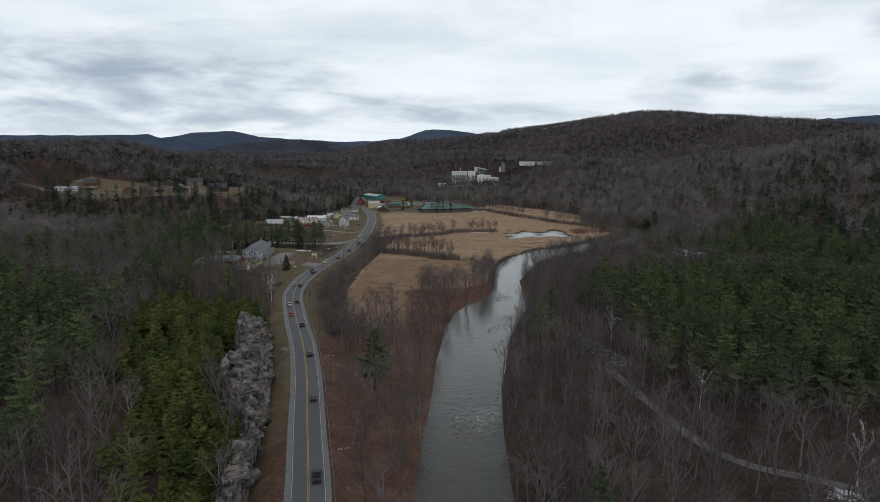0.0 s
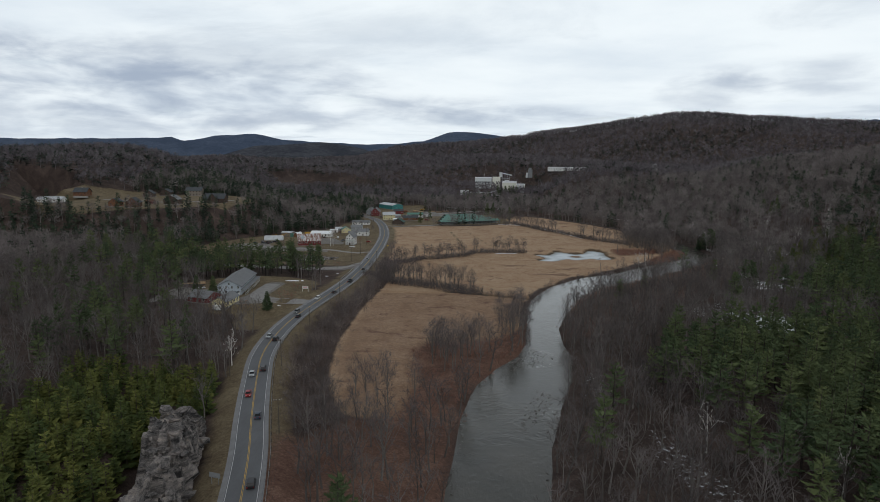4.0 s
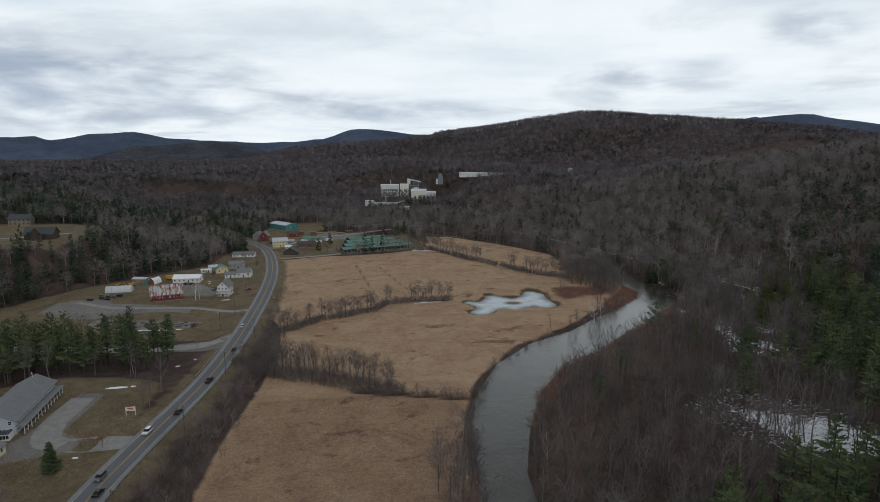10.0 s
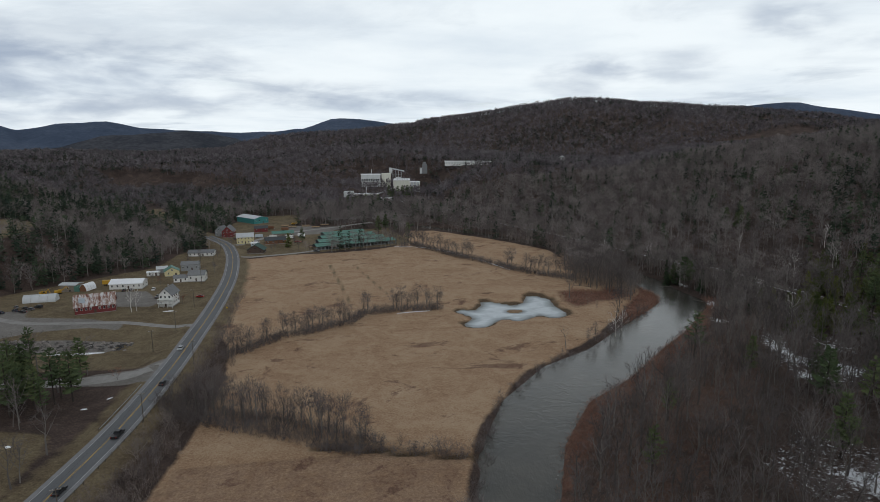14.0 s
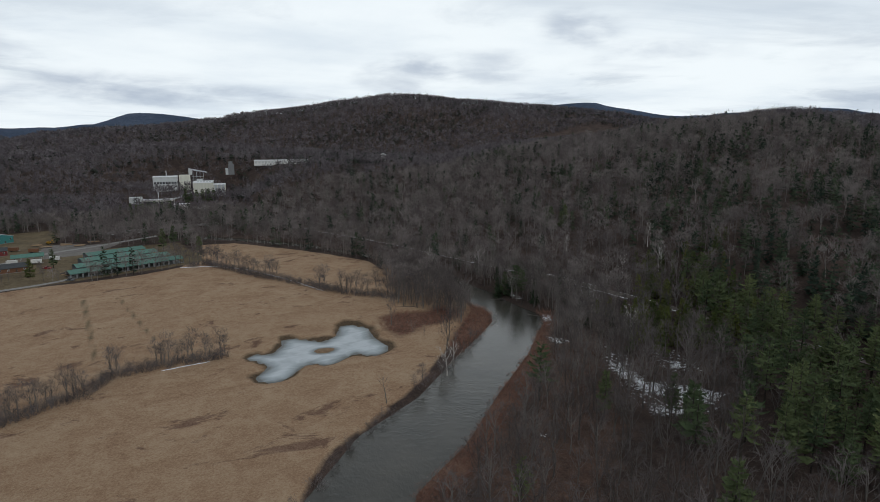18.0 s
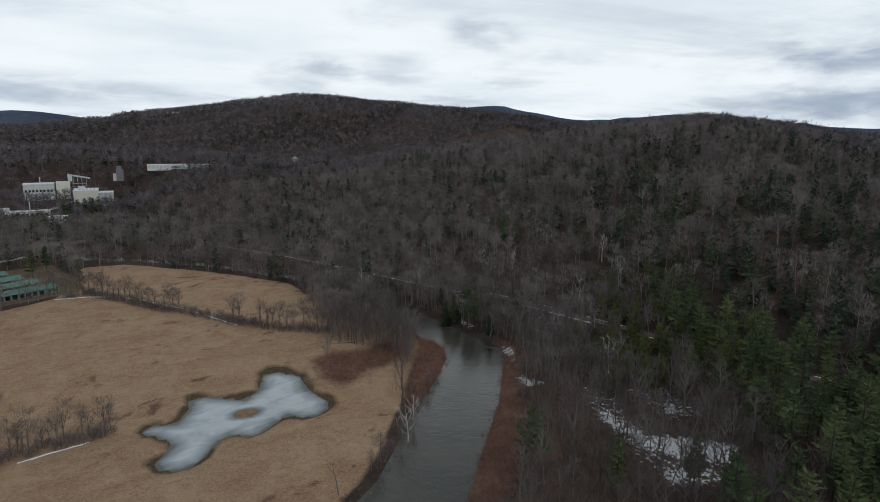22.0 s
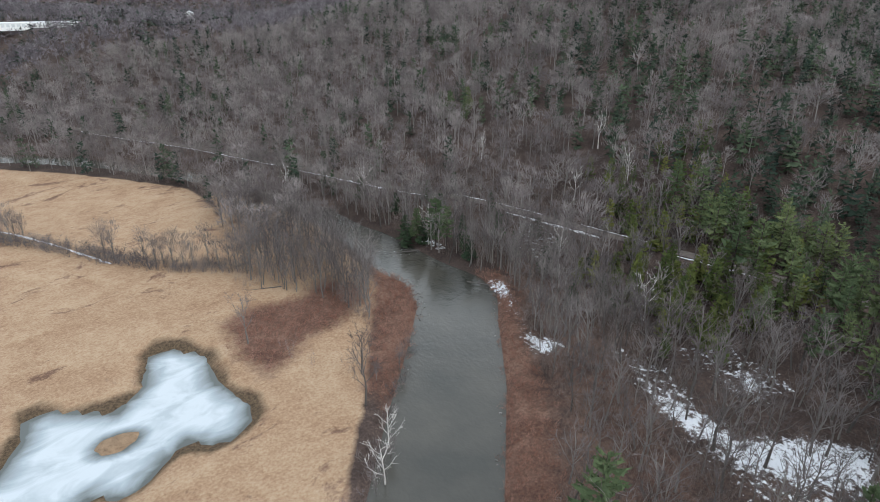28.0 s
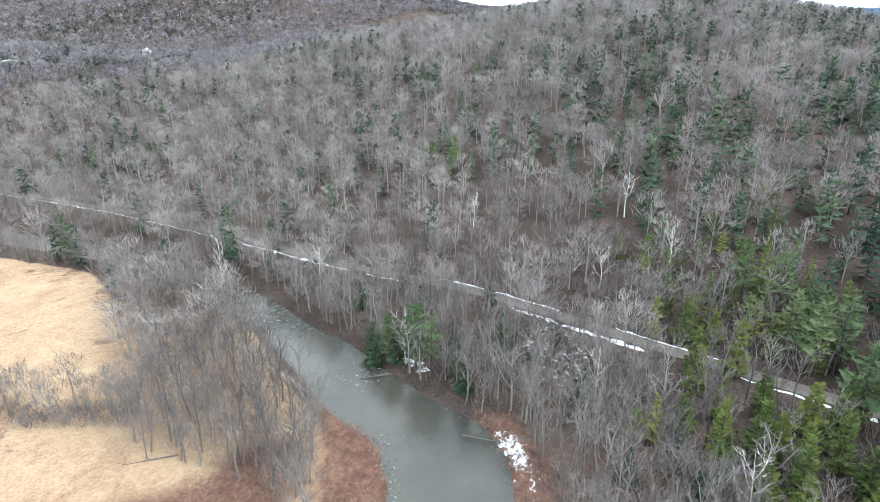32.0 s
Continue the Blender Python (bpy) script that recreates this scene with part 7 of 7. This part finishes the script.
for sx in (-1.0, 1.0):
    box_part("post", (sx - 0.06, 0.01, -0.3, sx + 0.06, 0.12, 2.8), M_GALV, back)

# ---- river stones, logs, yard clutter ----
def stones(name, x, y, low, high, seed, z, label, material):
    """Many small angular stones as one mesh."""
    rng = np.random.default_rng(seed)
    n = len(x)
    t = (1 + 5 ** 0.5) / 2
    ico = np.array([(-1, t, 0), (1, t, 0), (-1, -t, 0), (1, -t, 0), (0, -1, t), (0, 1, t), (0, -1, -t), (0, 1, -t), (t, 0, -1), (t, 0, 1), (-t, 0, -1), (-t, 0, 1)]) / 1.9
    face = np.array([(0, 11, 5), (0, 5, 1), (0, 1, 7), (0, 7, 10), (0, 10, 11), (1, 5, 9), (5, 11, 4), (11, 10, 2), (10, 7, 6), (7, 1, 8), (3, 9, 4), (3, 4, 2), (3, 2, 6), (3, 6, 8), (3, 8, 9), (4, 9, 5), (2, 4, 11), (6, 2, 10), (8, 6, 7), (9, 8, 1)])
    s = rng.uniform(low, high, n) ** 1.0
    v = ico[None] * rng.uniform(0.7, 1.25, (n, 12, 1)) * s[:, None, None] * np.array([1.2, 0.9, 0.55])
    a = rng.uniform(0, 6.28, n)
    c, d = np.cos(a)[:, None], np.sin(a)[:, None]
    px, py = v[..., 0] * c - v[..., 1] * d + x[:, None], v[..., 0] * d + v[..., 1] * c + y[:, None]
    pz = v[..., 2] + (np.maximum(land(x, y), z) + 0.05)[:, None]
    f = (face[None] + (np.arange(n) * 12)[:, None, None]).reshape(-1, 3)
    me = bulk(name, np.stack([px, py, pz], -1).reshape(-1, 3), f, [material], tone=np.repeat(rng.uniform(0, 1, n), 12))
    tagged(new(name, me), label, "stones", kind="stuff")


M_STONE = plant("river_stones", [(0.2, (0.05, 0.046, 0.042)), (0.6, (0.10, 0.094, 0.088)), (1.0, (0.20, 0.19, 0.18))])


def shore_keep(x, y):
    d, _, _ = nearest(RIVER_POLY + RIVER_POLY[:1], x, y)
    return (d < 1.1) * ~inside(RIVER_POLY, x, y) * 0.5


x, y = scatter(-10, 225, 110, 760, 1.6, 61, shore_keep)
stones("shore_stones", x, y, 0.12, 0.42, 62, -1.55, "grey stones and clods along the river's edge", M_STONE)
BAR = [[(22, 302), (40, 316), (36, 332), (24, 318)], [(196, 700), (205, 690), (206, 676), (199, 680)], [(183, 566), (191, 574), (197, 588), (192, 590), (186, 576)], [(3, 150), (12, 152), (10, 172), (4, 168)], [(20, 250), (30, 262), (36, 280), (30, 284)]]
x, y = scatter(-5, 215, 140, 710, 0.9, 63, lambda x, y: many(BAR, 3.0)(x, y) * 0.4)
stones("gravel_bar", x, y, 0.12, 0.34, 64, -1.5, "pale cobble bar standing out of the shallow river", M_STONE)
x, y = scatter(-162, -96, 520, 560, 1.5, 65, lambda x, y: (np.abs((y - 540) + (x + 120) * 0.12) < 6) * 0.75)
stones("rubble_heap", x, y, 0.4, 1.3, 66, -5, "heaps of grey broken rock in the open lot", M_ROCK)


def log_thing(name, a, b, r, label, material=None, branches=3):
    """A fallen trunk with broken stubs."""
    rng = np.random.default_rng(int(abs(a[0] * 7 + a[1])))
    a, b = np.array(a, float), np.array(b, float)
    e = new(name)
    tagged(e, label, "log")
    part("trunk", *prism(a, b, r, r * 0.45, 7), material or M_BARK, e)
    for k in range(branches):
        u = rng.uniform(0.4, 0.95)
        q = a + (b - a) * u
        d = (b - a) / np.linalg.norm(b - a) * 0.6 + rng.normal(0, 0.5, 3)
        d[2] = abs(d[2])
        part("branch", *prism(q, q + d * rng.uniform(0.8, 2.2), r * 0.3, r * 0.08, 5), material or M_BARK, e)
    return e


log_thing("fallen_log", (24, 310, -1.2), (27, 317, -1.35), 0.2, "grey driftwood log lying in the river shallows", branches=5)
log_thing("fallen_log", (213, 606, -0.6), (206, 611, -1.3), 0.3, "pale fallen trunk at the water's edge", branches=4)
log_thing("fallen_log", (209, 575, -0.9), (214, 566, -0.7), 0.22, "pale fallen trunk at the water's edge", branches=3)
log_thing("fallen_log", (158, 611, 0.4), (148, 616, 0.3), 0.22, "grey fallen trunk lying in the grass", branches=4)

# log stacks and lumber at the yard and motel
M_BOARD = plain("fresh_cut_boards", (0.36, 0.25, 0.15), 0.85, 0.25, 1.0)


def log_stack(x, y, turn, long, rows, label):
    e = new("log_stack")
    e.matrix_world = pose(x, y, ground_at(x, y), 0, 0, turn)
    tagged(e, label, "log pile", "stacked timber")
    rng = np.random.default_rng(int(abs(x) + abs(y)))
    for r in range(rows):
        for c in range(6 - r):
            yy, zz, q = c * 0.62 + r * 0.31, 0.3 + r * 0.52, rng.uniform(0.24, 0.31)
            part("log", *prism((rng.uniform(-0.3, 0.3), yy, zz), (long + rng.uniform(-0.3, 0.3), yy, zz), q, q * 0.9, 7), M_BOARD if rng.random() < 0.3 else M_BARK, e)
    return e


for x, y, turn, n in ((-163, 428, 20, 7), (-158, 420, 25, 6), (-170, 424, 15, 8), (-62, 905, 5, 9), (-48, 912, 0, 9), (-36, 900, 10, 8), (-28, 918, 0, 9), (-70, 918, 5, 8), (-28, 780, 30, 5), (-32, 788, 20, 5)):
    log_stack(x, y, turn, n, 3, "stack of cut logs lying on bare ground")

M_MACH = plain("machine_yellow_paint", (0.45, 0.26, 0.03), 0.6, 0.25, 1.5)


def excavator(x, y, turn):
    e = new("excavator")
    e.matrix_world = pose(x, y, ground_at(x, y), 0, 0, turn)
    tagged(e, "old yellow excavator parked in the yard", "machine", "yard machines")
    for sx in (-1.1, 1.1):
        t = box_part("track", (sx - 0.3, -1.9, 0, sx + 0.3, 1.9, 0.8), M_TYRE, e)
    box_part("house", (-1.3, -1.4, 0.95, 1.3, 1.8, 2.2), M_MACH, e)
    cab = box_part("cab", (-1.3, -1.9, 0.95, -0.2, -0.2, 2.9), M_MACH, e)
    box_part("cab_window", (-1.22, -1.93, 1.8, -0.3, -1.9, 2.7), M_CARGLASS, cab)
    part("boom", *prism((0.3, -1.4, 1.6), (0.3, -4.6, 4.2), 0.28, 0.2, 4), M_MACH, e)
    part("arm", *prism((0.3, -4.6, 4.2), (0.3, -6.2, 1.6), 0.2, 0.14, 4), M_MACH, e)
    part("bucket", *boxes([(-0.2, -6.7, 0.9, 0.8, -5.8, 1.7)]), M_TYRE, e)


excavator(-182, 640, 60)
excavator(-174, 641, 110)
excavator(-58, 925, 40)


def trailer(x, y, turn, paint, label, long=7.0):
    e = new("box_trailer")
    e.matrix_world = pose(x, y, ground_at(x, y), 0, 0, turn)
    tagged(e, label, "trailer", "parked trailers")
    box_part("box", (-1.2, 0, 0.9, 1.2, long, 3.4), paint, e)
    box_part("frame_rail", (-0.5, -1.4, 0.7, 0.5, long, 0.88), M_GALV, e)
    for sx in (-1.1, 1.1):
        for yy in (long * 0.65, long * 0.82):
            n = 10
            v = [(sx + d, yy + 0.42 * math.cos(6.283 * i / n), 0.42 + 0.42 * math.sin(6.283 * i / n)) for d in (-0.12, 0.12) for i in range(n)]
            part("wheel", v, [tuple(range(n)), tuple(range(n, 2 * n))] + [(i, (i + 1) % n, (i + 1) % n + n, i + n) for i in range(n)], M_TYRE, e)


for x, y, turn, p, w in ((-150, 664, 85, M_MACH, "long yellow flat trailer body"), (-136, 664, 85, M_WOOD, "weathered brown box trailer"), (-66, 838, 70, M_WALLW, "white box trailer beside the sheds"), (-50, 834, 80, M_WALLW, "white box trailer beside the sheds"), (-40, 842, 60, M_WALLW, "white box trailer beside the sheds"),
                         (-80, 845, 90, M_WALLB, "pale blue box trailer beside the sheds"), (-60, 888, 80, M_LOG, "rust-brown box trailer in the lumber yard"), (-76, 900, 75, M_LOG, "rust-brown box trailer in the lumber yard")):
    trailer(x, y, turn, p, w)

# piles of ploughed snow
def snow_pile(x, y, sx, sy, h, turn):
    bm = bmesh.new()
    bmesh.ops.create_icosphere(bm, subdivisions=3, radius=1)
    for q in bm.verts:
        k = 1 + 0.25 * noise.noise(q.co * 2.3 + Vector((x, y, 0)))
        q.co = Vector((q.co.x * sx * k, q.co.y * sy * k, max(q.co.z, -0.15) * h * k))
    me = bpy.data.meshes.new("snow_pile")
    bm.to_mesh(me)
    bm.free()
    me.materials.append(M_SNOW)
    me.shade_smooth()
    o = new("snow_pile", me)
    o.matrix_world = pose(x, y, ground_at(x, y), 0, 0, turn)
    tagged(o, "low dirty pile of ploughed snow", "snow", "piles of ploughed snow")


for a in ((-104, 437, 4.2, 0.8, 0.5, 5), (-98, 438, 1.0, 0.6, 0.4, 0), (-141, 428, 4.0, 1.2, 0.5, 60), (-152, 414, 3, 0.9, 0.5, 40), (-114, 529, 8, 0.8, 0.5, 4), (-126, 530, 4, 0.7, 0.4, 0), (-96, 592, 3, 0.6, 0.4, 10), (-95, 381, 1.0, 0.5, 0.3, 0), (-84, 478, 1.3, 0.5, 0.3, 30), (-90, 470, 1.1, 0.5, 0.3, 10)):
    snow_pile(*a)

# round shrubs of the gardens
bush_models = [[tree_thing("garden_shrub", bare_tree(300 + s, 10, 6, 9, 0.010, spread=0.55, fork=0.08), M_BARK, M_BRUSH, "rounded leafless reddish garden shrub", "shrub", ("stem", "twigs")), False] for s in range(2)]
plant_trees(bush_models, [(-92, 388), (-95, 386), (-89, 387), (-94, 408), (-110, 372), (-88, 496), (-128, 604), (-133, 600), (-138, 601), (-92, 605), (-104, 668), (-120, 660)], 4.2, 6.2, 71, "garden shrubs")
plant_trees(hedge_models, [(-120, 660), (-128, 670), (-92, 690), (-112, 735), (-100, 740), (-118, 725), (-74, 775), (-62, 770), (-60, 778), (-40, 772), (-30, 762), (-100, 795), (-46, 800)], 7, 11, 72, "village trees")
